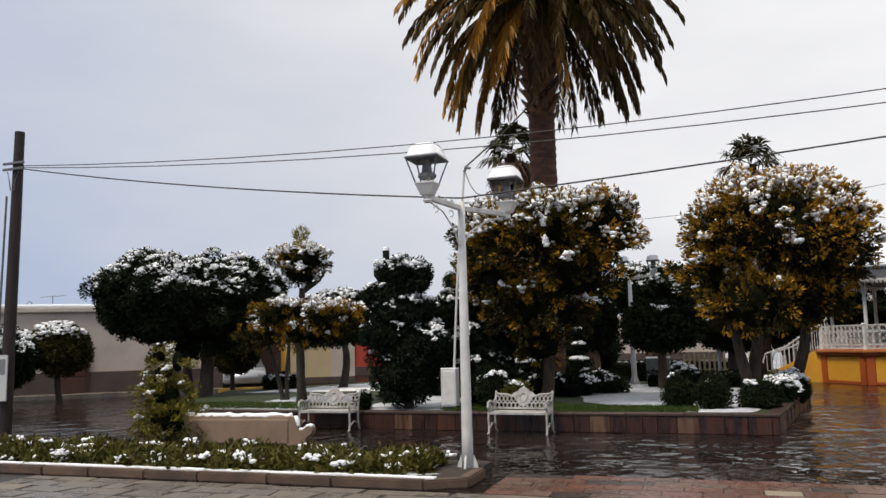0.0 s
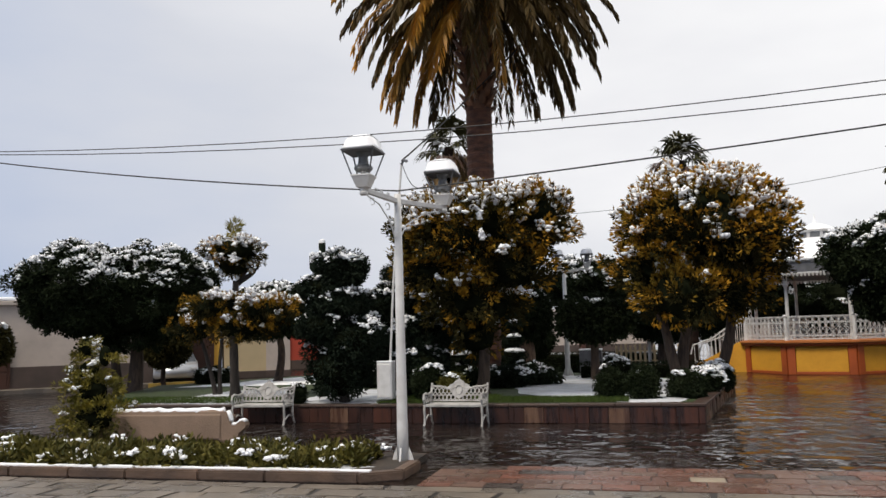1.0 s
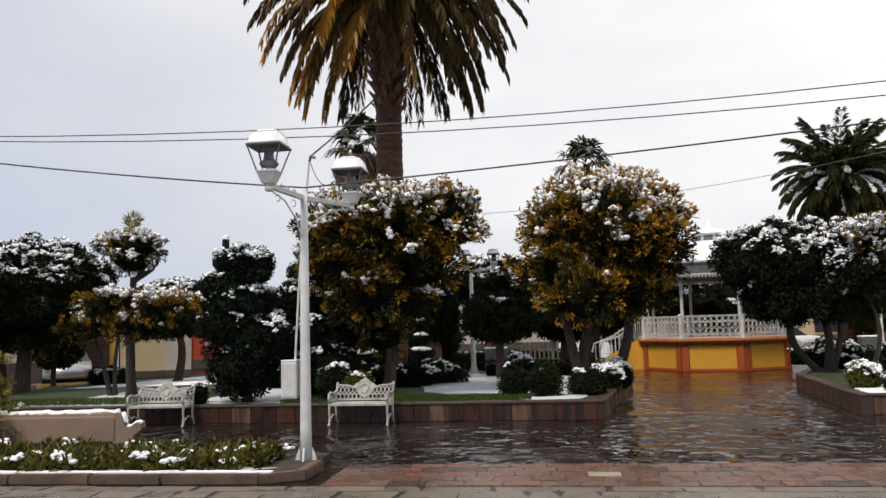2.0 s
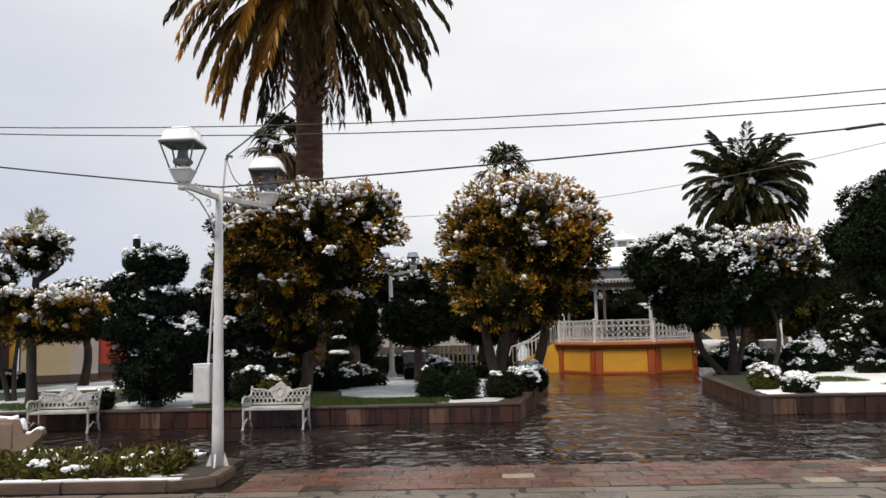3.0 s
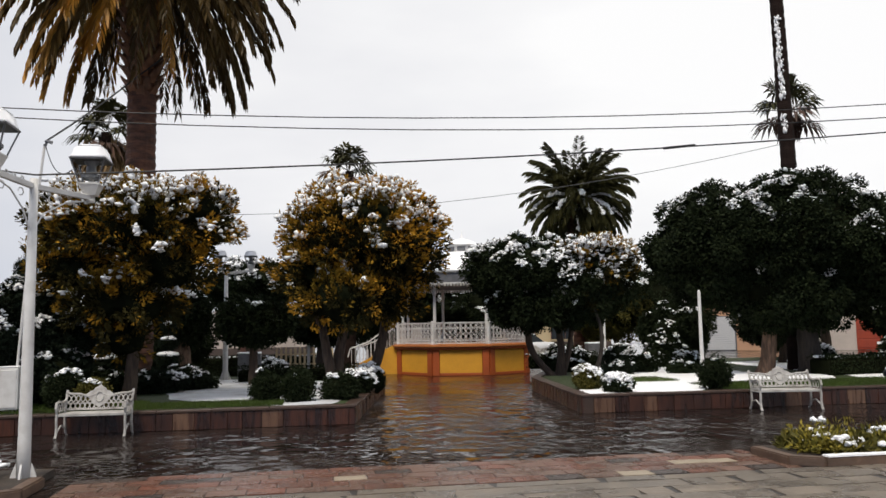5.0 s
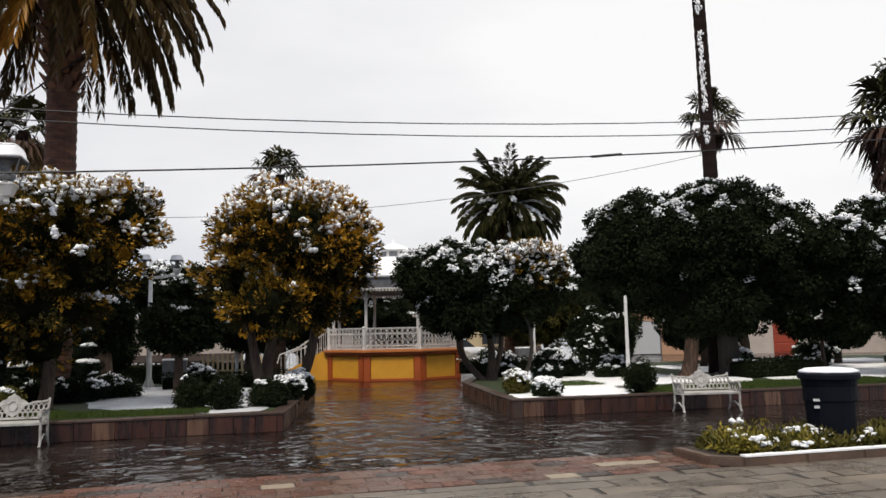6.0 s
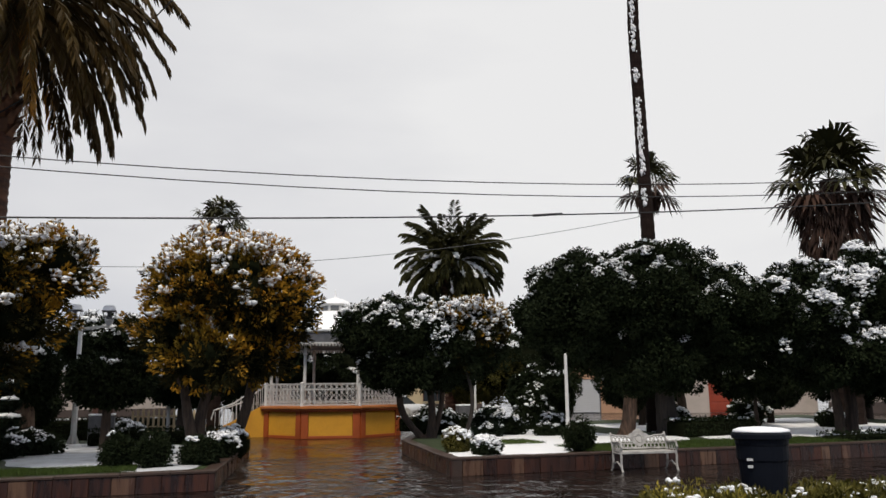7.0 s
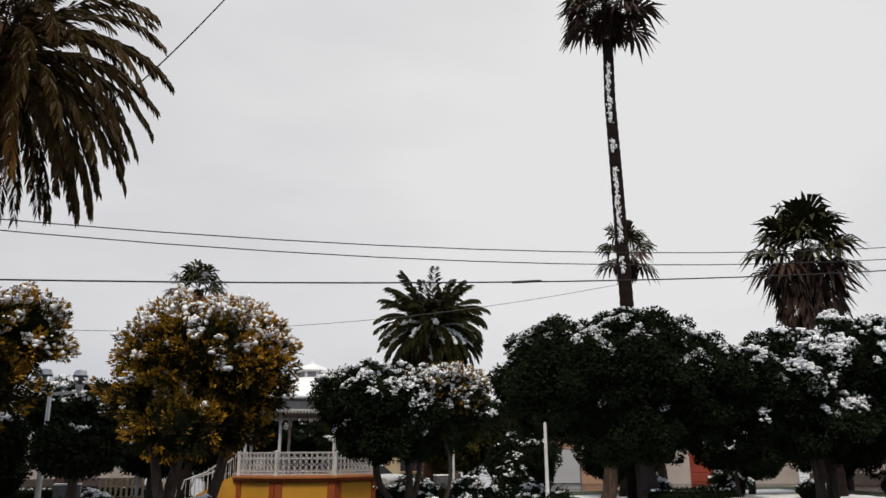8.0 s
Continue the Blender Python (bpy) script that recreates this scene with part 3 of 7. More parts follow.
def mound(name, outline, z, rise, label, mat=TURF, step=0.5):
    """A gently uneven soil surface inside an outline."""
    bm = bmesh.new()
    vs = [bm.verts.new((x, y, z)) for x, y in outline]
    bm.faces.new(vs)
    bmesh.ops.triangulate(bm, faces=bm.faces[:])
    for _ in range(5):
        es = [e for e in bm.edges if e.calc_length() > step * 1.6]
        if not es:
            break
        bmesh.ops.subdivide_edges(bm, edges=es, cuts=1)
        bmesh.ops.triangulate(bm, faces=[f for f in bm.faces if len(f.verts) > 3])
    edge = {v for v in bm.verts if v.is_boundary}
    for v in bm.verts:
        if v not in edge:
            v.co.z += rise * (0.5 + 0.7 * noise.noise(v.co * 0.6))
    return tagged(part(name, bm, mat, smooth=True), label, "lawn", kind="structure")


P1 = [(-13.0, 15.6), (1.0, 15.65), (2.25, 23.2), (1.2, 24.6), (-4.0, 28.0), (-12.5, 27.5), (-15.6, 22.6)]
P2 = [(5.72, 16.0), (17.0, 15.85), (26.0, 15.75), (30.0, 32.0), (11.0, 31.0), (7.4, 24.2), (6.45, 22.0), (5.85, 17.0)]
planter_wall_1 = thing("planter_wall_1", pose(0, 0, 0), "low planter wall of reddish-brown upright stone panels, wet and stained", "planter wall", kind="structure")
wall_run(planter_wall_1, (-13.0, 15.55), (1.0, 15.5), 0.37, 0.25, 3)
wall_run(planter_wall_1, (1.0, 15.5), (2.3, 23.2), 0.37, 0.25, 4)
wall_run(planter_wall_1, (2.3, 23.2), (1.2, 24.7), 0.37, 0.25, 5)
wall_run(planter_wall_1, (-15.6, 22.6), (-13.0, 15.55), 0.3, 0.25, 6)
planter_wall_2 = thing("planter_wall_2", pose(0, 0, 0), "low planter wall of brown and buff stone panels with a cut corner", "planter wall", kind="structure")
wall_run(planter_wall_2, (5.75, 15.9), (17.0, 15.75), 0.38, 0.25, 7, pale=0.22)
wall_run(planter_wall_2, (17.0, 15.75), (26.0, 15.65), 0.38, 0.25, 8, w=0.6)
wall_run(planter_wall_2, (5.85, 17.1), (5.75, 15.9), 0.38, 0.25, 9)
wall_run(planter_wall_2, (6.45, 22.1), (5.85, 17.1), 0.38, 0.25, 10)
wall_run(planter_wall_2, (7.4, 24.3), (6.45, 22.1), 0.38, 0.25, 11)
lawn_1 = mound("lawn_1", [(x, y + 0.1) for x, y in P1], PLANT_Z, 0.02, "green lawn with thin wet snow behind the planter wall")
lawn_2 = mound("lawn_2", [(x + 0.12, y + 0.1) for x, y in P2], PLANT_Z, 0.02, "snowy lawn and shrub bed behind the planter wall")


def snow_sheet(name, outline, z, label, mat=SLUSH, seed=0, rise=0.012):
    """A thin lying sheet of snow with a ragged edge."""
    pts = []
    n = len(outline)
    for i in range(n):
        a, b = Vector((*outline[i], 0)), Vector((*outline[(i + 1) % n], 0))
        k = max(2, int((b - a).length / 0.25))
        d = (b - a).normalized()
        for j in range(k):
            p = a.lerp(b, j / k)
            w = 0.16 * noise.noise(p * 1.7 + Vector((seed, 0, 0))) + 0.08 * noise.noise(p * 5.1)
            pts.append((p.x - d.y * w, p.y + d.x * w))
    bm = bmesh.new()
    lo = [bm.verts.new((x, y, z)) for x, y in pts]
    f = bm.faces.new(lo)
    r = bmesh.ops.inset_region(bm, faces=[f], thickness=0.1, depth=0.0)
    for v in f.verts:
        v.co.z += rise
    bmesh.ops.triangulate(bm, faces=bm.faces[:])
    for _ in range(4):
        es = [e for e in bm.edges if e.calc_length() > 0.7 and not e.is_boundary]
        if not es:
            break
        bmesh.ops.subdivide_edges(bm, edges=es, cuts=1)
        bmesh.ops.triangulate(bm, faces=[f for f in bm.faces if len(f.verts) > 3])
    for v in bm.verts:
        if not v.is_boundary:
            v.co.z += 0.012 + 0.02 * noise.noise(v.co * 1.5)
    return tagged(part(name, bm, mat, smooth=True), label, "snow", kind="stuff")


snow_sheet("snow_patch", [(-2.9, 18.2), (-1.4, 16.6), (-0.4, 15.95), (0.6, 16.0), (1.2, 18.5), (1.4, 22.0), (-1.0, 25.0), (-3.6, 25.0), (-3.4, 20.5)], PLANT_Z + 0.005, "slushy snow over the lawn path", seed=1)
snow_sheet("snow_patch", [(-11.6, 16.0), (-9.0, 15.9), (-8.7, 17.4), (-9.5, 20.5), (-11.3, 20.0)], PLANT_Z + 0.005, "slushy snow over the lawn", seed=2)
snow_sheet("snow_patch", [(-7.6, 16.0), (-5.6, 15.95), (-5.6, 19.5), (-8.3, 20.5)], PLANT_Z + 0.005, "slushy snow between the clipped shrubs", seed=3)
snow_sheet("snow_patch", [(-14.2, 21.5), (-6.0, 23.0), (-5.0, 26.5), (-12.0, 26.8)], PLANT_Z + 0.005, "snow on the far part of the lawn", SNOW, seed=4)
snow_sheet("snow_patch", [(6.1, 16.3), (8.6, 16.1), (9.6, 17.5), (10.5, 19.8), (8.6, 20.6), (7.2, 18.6), (6.3, 17.6)], PLANT_Z + 0.005, "melting snow on the lawn corner", SNOW, seed=5)
snow_sheet("snow_patch", [(8.2, 21.5), (13.0, 20.5), (13.5, 27.5), (9.0, 28.5)], PLANT_Z + 0.005, "snow among the low shrubs", SNOW, seed=6)
snow_sheet("snow_patch", [(14.5, 18.0), (24.0, 18.4), (27.0, 29.0), (15.5, 28.0)], PLANT_Z + 0.005, "snow on the far lawn", SNOW, seed=7)


snow_sheet("snow_patch", [(8.9, 18.9), (13.4, 18.4), (14.6, 20.0), (13.6, 21.3), (8.4, 21.6)], PLANT_Z + 0.005, "snow round the low shrubs", SNOW, seed=8)


def blades(name, regions, z, seed, count, label, height=0.08, mat=GRASS):
    rng = rng_of(seed)
    pts = []
    for x0, x1, y0, y1, share in regions:
        n = int(count * share)
        p = np.stack([rng.uniform(x0, x1, n), rng.uniform(y0, y1, n), np.full(n, z)], 1)
        pts.append(p)
    p = np.concatenate(pts)
    v, f = leaves(rng, p, np.tile([0.0, 0.0, 1.0], (len(p), 1)), height, 0.012, 0.0, 0.5)
    return tagged(grid_mesh(name, v, f, mat), label, "grass", kind="stuff")


blades("lawn_grass", [(-3.3, -0.4, 15.75, 16.9, 0.3), (-12.6, -8.0, 15.8, 17.4, 0.33), (-5.6, -3.2, 15.75, 17.5, 0.3)], PLANT_Z + 0.03, 5, 26000, "short wet green grass blades", 0.07)
blades("lawn_grass", [(9.2, 16.8, 16.05, 18.0, 0.8), (7.2, 9.5, 19.0, 20.5, 0.2)], PLANT_Z + 0.03, 6, 22000, "short wet green grass blades", 0.07)


# ---- flower bed kerbs ----
def kerb_run(parent, pts, h=0.13, thick=0.16, seed=0):
    rng = rng_of(seed)
    for a, b in zip(pts, pts[1:]):
        a, b = Vector((*a, 0)), Vector((*b, 0))
        L = (b - a).length
        m = Matrix.Translation(a) @ Matrix.Rotation(math.atan2(b.y - a.y, b.x - a.x), 4, "Z")
        x = 0.0
        while x < L - 0.02:
            w = min(1.0 * rng.uniform(0.85, 1.15), L - x)
            if L - x - w < 0.2:
                w = L - x
            bm = bmesh.new()
            box(bm, 0.003, w - 0.003, 0, thick, 0, h + rng.uniform(-0.005, 0.005))
            bmesh.ops.bevel(bm, geom=bm.edges[:], offset=0.018, segments=2, affect="EDGES")
            p = part("kerb_stone", bm, KERB, parent)
            p.matrix_basis = m @ Matrix.Translation((x, 0, 0))
            x += w


kerb_1 = thing("kerb_1", pose(0, 0, 0), "worn dark stone kerb round the flower bed", "kerb", kind="structure")
kerb_run(kerb_1, [(-16, 9.2), (-3.5, 9.2), (-3.0, 9.5), (-3.0, 10.25)], seed=1)
kerb_2 = thing("kerb_2", pose(0, 0, 0), "worn dark stone kerb round the flower bed", "kerb", kind="structure")
kerb_run(kerb_2, [(6.15, 10.2), (6.15, 9.3), (6.5, 9.05), (16, 9.05)], seed=2)
bm = bmesh.new()
slab(bm, [(-16, 9.3), (-3.5, 9.3), (-3.1, 9.6), (-3.15, 11.1), (-16, 11.3)], 0.0, 0.09)
bed_1 = tagged(part("flower_bed_1", bm, SOIL), "bare dark soil of the flower bed", "flower bed", kind="structure")
bm = bmesh.new()
slab(bm, [(6.3, 9.4), (6.6, 9.2), (16, 9.2), (16, 10.6), (6.4, 10.4)], 0.0, 0.09)
bed_2 = tagged(part("flower_bed_2", bm, SOIL), "bare dark soil of the flower bed", "flower bed", kind="structure")


# ---- trees ----
def tree(name, foot, label, group="", category="tree"):
    return thing(name, pose(*foot), label, category, group)


def rel(lobes, foot):
    """Lobe centres given in the place, made relative to the tree's foot."""
    return [((q[0][0] - foot[0], q[0][1] - foot[1], q[0][2] - foot[2]), *q[1:]) for q in lobes]


# the golden round-clipped cypress behind the bench
foot = (-3.7, 17.7, PLANT_Z)
t_d = tree("cypress_tree", foot, "round-clipped golden cypress dusted with snow, bare lower trunk")
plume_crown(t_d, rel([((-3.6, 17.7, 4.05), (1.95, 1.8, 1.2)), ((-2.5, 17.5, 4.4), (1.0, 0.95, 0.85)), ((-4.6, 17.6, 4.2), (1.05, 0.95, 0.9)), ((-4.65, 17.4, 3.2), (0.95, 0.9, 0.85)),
                      ((-2.95, 17.3, 3.25), (1.0, 0.95, 0.8)), ((-3.75, 17.5, 2.5), (1.2, 1.1, 0.8)), ((-3.75, 17.6, 1.75), (0.6, 0.6, 0.6))], foot), LEAF_SHADED, LEAF_GOLD_DARK, 11, gold=0.46, snow=1.5, snow_from=0.62)
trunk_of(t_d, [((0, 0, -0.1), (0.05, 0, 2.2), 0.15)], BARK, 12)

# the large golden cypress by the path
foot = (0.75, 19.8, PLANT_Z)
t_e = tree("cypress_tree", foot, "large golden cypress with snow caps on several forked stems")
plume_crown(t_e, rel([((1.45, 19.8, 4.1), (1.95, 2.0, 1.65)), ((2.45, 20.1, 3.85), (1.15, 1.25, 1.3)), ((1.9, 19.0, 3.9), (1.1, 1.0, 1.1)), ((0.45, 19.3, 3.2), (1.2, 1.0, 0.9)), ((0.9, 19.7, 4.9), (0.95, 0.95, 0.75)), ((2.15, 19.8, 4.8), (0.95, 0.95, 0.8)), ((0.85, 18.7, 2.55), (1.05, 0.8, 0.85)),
                      ((2.0, 19.9, 2.65), (0.85, 0.9, 0.8)), ((0.75, 19.5, 4.0), (1.3, 1.25, 1.1))], foot), LEAF_SHADED, LEAF_GOLD, 21, gold=0.45, snow=1.3, snow_from=0.48)
trunk_of(t_e, [((0, 0, -0.1), (-0.35, 0, 1.7), 0.15), ((0.05, 0.05, -0.1), (0.35, 0.1, 1.9), 0.16), ((0.75, 0.5, -0.1), (1.3, 0.4, 1.9), 0.16)], BARK, 22)

# the broad dark tree by the street
foot = (-15.0, 20.6, PLANT_Z - 0.1)
t_a = tree("ficus_tree", foot, "broad dark round-clipped laurel tree topped with snow", "clipped laurel trees")
crown_of(t_a, rel([((-16.2, 19.9, 3.35), (1.75, 1.7, 1.25), 0.32, 330), ((-14.5, 21.1, 3.3), (1.6, 1.6, 1.3), 0.32, 280), ((-15.2, 20.6, 3.0), (2.05, 1.8, 1.4), 0.3, 240)], foot), LEAF_DARK, 31, (0.10, 0.055), 300, 0.9, 0.05, snow_low=0.12)
trunk_of(t_a, [((0, 0, -0.2), (0.1, 0, 2.0), 0.24), ((-0.6, 0.2, -0.2), (-0.9, 0.2, 2.0), 0.16)], BARK, 32)

# the two-tiered topiary
foot = (-9.8, 17.45, PLANT_Z)
t_b = tree("topiary_tree", foot, "two-tiered clipped cypress with snow-capped discs of foliage", category="topiary")
plume_crown(t_b, rel([((-9.85, 17.4, 3.95), (0.82, 0.8, 0.42)), ((-9.85, 17.4, 3.6), (0.5, 0.5, 0.35)), ((-10.2, 17.4, 2.6), (0.95, 0.9, 0.42)), ((-9.1, 17.5, 2.45), (0.95, 0.9, 0.5)), ((-9.6, 17.5, 2.1), (0.9, 0.8, 0.5))], foot),
            LEAF_SHADED, LEAF_GOLD_DARK, 41, plume=0.24, leaf=(0.075, 0.028), per=44, each=34.0, snow=1.3, snow_from=0.1, snow_size=0.065, gold=0.45)
crown_of(t_b, [((-0.05, 0, 4.2), (0.05, 0.05, 0.2), 0.12, 8)], LEAF_YELLOW, 42, (0.2, 0.03), 300, 0.0, core=False, droop=-0.8)
trunk_of(t_b, [((0, 0, -0.1), (0.0, 0, 2.9), 0.12)], BARK_DARK, 43)
foot = (-11.0, 18.6, PLANT_Z)
t_b2 = tree("small_tree", foot, "small leaning tree with an olive crown and snow", category="tree")
plume_crown(t_b2, rel([((-11.6, 18.4, 2.05), (0.7, 0.6, 0.4)), ((-11.0, 18.6, 2.5), (0.5, 0.5, 0.35))], foot), LEAF_SHADED, LEAF_GOLD_DARK, 44, plume=0.26, leaf=(0.08, 0.03), per=44, each=30.0, snow=1.2, snow_from=0.3, snow_size=0.06, gold=0.4)
trunk_of(t_b2, [((0, 0, -0.1), (-0.45, -0.1, 1.6), 0.07), ((0.1, 0, -0.1), (0.2, 0, 1.8), 0.06)], BARK_DARK, 45)

# the dark spiral topiary
foot = (-6.5, 16.3, PLANT_Z)
t_c = tree("topiary_tree", foot, "dark spiral-clipped cypress with snow on its ledges", category="topiary")
crown_of(t_c, rel([((-6.45, 16.2, 3.3), (0.58, 0.55, 0.4), 0.17, 110), ((-6.85, 16.1, 2.85), (0.55, 0.5, 0.3), 0.16, 80), ((-6.55, 16.2, 2.5), (0.68, 0.6, 0.4), 0.17, 110), ((-6.85, 16.1, 2.0), (0.6, 0.6, 0.35), 0.17, 90), ((-6.3, 16.2, 1.75), (0.75, 0.7, 0.5), 0.18, 120),
                   ((-6.55, 16.2, 1.1), (0.72, 0.65, 0.7), 0.18, 130)], foot), LEAF_TOPIARY, 51, (0.08, 0.04), 360, 0.55, 0.05, snow_low=0.55)
trunk_of(t_c, [((0, 0, -0.1), (0, 0, 2.6), 0.1)], BARK_DARK, 52)
foot = (-5.6, 18.0, PLANT_Z)
t_c2 = tree("topiary_tree", foot, "dark clipped bush behind the spiral topiary", category="topiary")
crown_of(t_c2, rel([((-5.9, 18.0, 2.35), (0.75, 0.6, 0.6), 0.2, 110), ((-5.5, 18.0, 1.6), (0.9, 0.8, 0.7), 0.2, 140), ((-5.2, 17.6, 1.0), (0.7, 0.7, 0.55), 0.2, 90)], foot), LEAF_TOPIARY, 53, (0.09, 0.045), 330, 0.6, 0.05, snow_low=0.45)
trunk_of(t_c2, [((0, 0, -0.1), (0, 0, 1.6), 0.1)], BARK_DARK, 54)

# dark trees right of the bandstand path
foot = (7.5, 23.1, PLANT_Z)
t_f = tree("ficus_tree", foot, "dark spreading laurel tree on forked stems, snow on top", "clipped laurel trees")
crown_of(t_f, rel([((6.7, 23.3, 3.5), (1.75, 1.6, 1.0), 0.32, 260), ((8.15, 23.0, 3.3), (1.65, 1.6, 1.1), 0.32, 250), ((7.4, 23.2, 2.5), (1.9, 1.5, 0.75), 0.3, 170)], foot), LEAF_DARK, 61, (0.10, 0.055), 300, 1.0, 0.05, snow_low=0.2)
trunk_of(t_f, [((0, 0, -0.1), (-0.75, 0, 1.7), 0.14), ((0.1, 0, -0.1), (0.1, 0.1, 1.7), 0.14), ((0.15, 0, -0.1), (0.55, 0, 1.6), 0.11)], BARK, 63)

foot = (8.36, 22.3, PLANT_Z)
t_f2 = tree("cypress_tree", foot, "small round-clipped olive cypress thick with snow, on a slim dark stem")
plume_crown(t_f2, rel([((8.5, 22.2, 3.75), (1.3, 1.1, 0.9)), ((8.95, 22.3, 3.3), (0.85, 0.8, 0.75)), ((8.3, 22.4, 2.9), (0.9, 0.8, 0.7))], foot), LEAF_SHADED, LEAF_GOLD_DARK, 62, plume=0.3, each=22.0, per=50, snow=2.4, snow_from=0.1, snow_size=0.08, gold=0.26)
trunk_of(t_f2, [((0, 0, -0.1), (-0.05, 0, 2.4), 0.07)], BARK_DARK, 64)

foot = (14.0, 21.2, PLANT_Z)
t_g = tree("ficus_tree", foot, "very large dark laurel tree with a thick pale trunk, lightly snowed", "clipped laurel trees")
crown_of(t_g, rel([((12.3, 21.6, 4.15), (1.9, 2.0, 1.7), 0.38, 320), ((14.3, 20.8, 4.3), (2.3, 2.1, 1.75), 0.38, 380), ((16.0, 20.0, 3.9), (1.7, 1.7, 1.5), 0.36, 220), ((14.1, 21.0, 2.8), (1.9, 1.8, 1.2), 0.36, 180)], foot), LEAF_DARK, 71, (0.11, 0.06), 270, 0.5, 0.045, snow_low=0.38, snow_amount=0.8)
trunk_of(t_g, [((-0.75, 0, -0.1), (-0.6, 0, 2.4), 0.24)], BARK_PALE, 72)
trunk_of(t_g, [((0.6, -0.4, -0.1), (0.6, -0.3, 2.2), 0.36)], BARK_DARK, 75)

foot = (19.6, 18.9, PLANT_Z)
t_h = tree("ficus_tree", foot, "dark laurel tree with snow lying thick on its crown", "clipped laurel trees")
crown_of(t_h, rel([((18.3, 18.6, 3.9), (1.8, 1.7, 1.5), 0.36, 260), ((20.6, 17.9, 4.1), (2.1, 1.9, 1.7), 0.36, 300), ((19.2, 18.4, 2.7), (2.2, 1.8, 1.0), 0.34, 180)], foot), LEAF_DARK, 73, (0.11, 0.06), 270, 0.95, 0.06, snow_low=0.12, snow_amount=1.2)
trunk_of(t_h, [((0, 0, -0.1), (-0.2, 0, 2.1), 0.2), ((-0.35, 0, -0.1), (-0.7, 0, 2.0), 0.16)], BARK, 74)


# trees of the middle distance
def round_tree(foot, c, r, mat, seed, snow, snow_low, label, stem=0.15, tufts=200, name="ficus_tree", tr=0.3, group="trees of the square", leaf=(0.12, 0.065), dens=200, bark=BARK):
    ob = tree(name, foot, label, group)
    rng = rng_of(seed)
    lobes = [(c, r, tr, tufts)]
    for _ in range(3):
        d = unit(rng.normal(size=3) * np.array([1, 0.8, 0.35]))
        lobes.append(((c[0] + d[0] * r[0] * 0.5, c[1] + d[1] * r[1] * 0.5, c[2] + d[2] * r[2] * 0.4), (r[0] * 0.65, r[1] * 0.65, r[2] * 0.72), tr * 0.9, tufts // 3))
    crown_of(ob, rel(lobes, foot), mat, seed, leaf, dens, snow, 0.06, snow_low=snow_low)
    trunk_of(ob, [((0, 0, -0.15), (c[0] - foot[0], c[1] - foot[1], c[2] - r[2] * 0.5 - foot[2]), stem)], bark, seed + 1)
    return ob


round_tree((-3.75, 24.6, 0.33), (-3.75, 24.6, 2.4), (0.85, 0.8, 0.85), LEAF_DARK, 81, 0.7, 0.55, "dark clipped tree with a thick pale trunk", 0.3, bark=BARK_PALE)
round_tree((-1.45, 23.0, 0.33), (-1.45, 23.0, 2.1), (1.0, 1.0, 0.6), LEAF_DARK, 83, 0.1, 0.8, "dark mushroom-shaped clipped tree")
round_tree((-2.0, 32.0, 0.0), (-2.2, 32.0, 3.6), (1.9, 1.6, 1.0), LEAF_DARK, 85, 1.0, 0.0, "snow-laden tree in the middle of the square", 0.2)
round_tree((-12.0, 24.0, 0.33), (-12.0, 24.0, 2.7), (1.5, 1.3, 0.85), LEAF_DARK, 87, 1.0, -0.1, "snow-laden spreading tree on the lawn", 0.15)
round_tree((-10.4, 24.5, 0.33), (-10.2, 24.5, 2.4), (0.9, 0.9, 0.7), LEAF_DARK, 88, 0.6, 0.4, "small dark tree on the lawn", 0.1)
round_tree((0.6, 29.0, 0.0), (0.6, 29.0, 2.2), (1.1, 1.0, 0.9), LEAF_DARK, 89, 0.5, 0.4, "dark tree beside the bandstand steps", 0.28)
round_tree((4.5, 40.0, 0.0), (5.4, 40.0, 3.4), (2.4, 2.0, 1.4), LEAF_DARK, 91, 1.0, 0.0, "snowy tree behind the bandstand", 0.2)
round_tree((8.6, 41.0, 0.0), (8.6, 41.0, 2.5), (2.3, 1.7, 1.5), LEAF_DARK, 109, 0.6, 0.3, "dark tree behind the bandstand", 0.2)
round_tree((3.2, 38.5, 0.0), (3.0, 38.5, 2.4), (1.5, 1.3, 1.3), LEAF_DARK, 113, 0.7, 0.3, "dark tree beside the bandstand", 0.2)
round_tree((-5.2, 31.0, 0.0), (-5.2, 31.0, 1.7), (1.6, 1.3, 1.3), LEAF_DARK, 115, 0.6, 0.3, "dark shrub tree on the square", 0.2)
round_tree((-7.5, 26.0, 0.33), (-7.5, 26.0, 1.9), (1.1, 1.0, 1.0), LEAF_TOPIARY, 117, 0.7, 0.3, "dark clipped tree with snow on the lawn", 0.12)
round_tree((17.2, 26.5, 0.33), (17.2, 26.5, 2.3), (1.7, 1.4, 1.2), LEAF_DARK, 121, 0.6, 0.3, "dark tree at the back of the lawn", 0.15)
round_tree((22.4, 25.5, 0.33), (22.4, 25.5, 2.3), (2.1, 1.6, 1.3), LEAF_DARK, 123, 0.7, 0.25, "dark tree at the back of the lawn", 0.15)
round_tree((19.6, 22.8, 0.33), (19.6, 22.8, 2.2), (0.9, 0.8, 0.7), LEAF_DARK, 127, 1.0, 0.0, "small snow-laden tree on the lawn", 0.08)
round_tree((29.0, 27.0, 0.0), (29.0, 27.0, 2.6), (2.4, 2.0, 1.7), LEAF_DARK, 129, 0.7, 0.25, "dark tree beyond the lawn", 0.2)
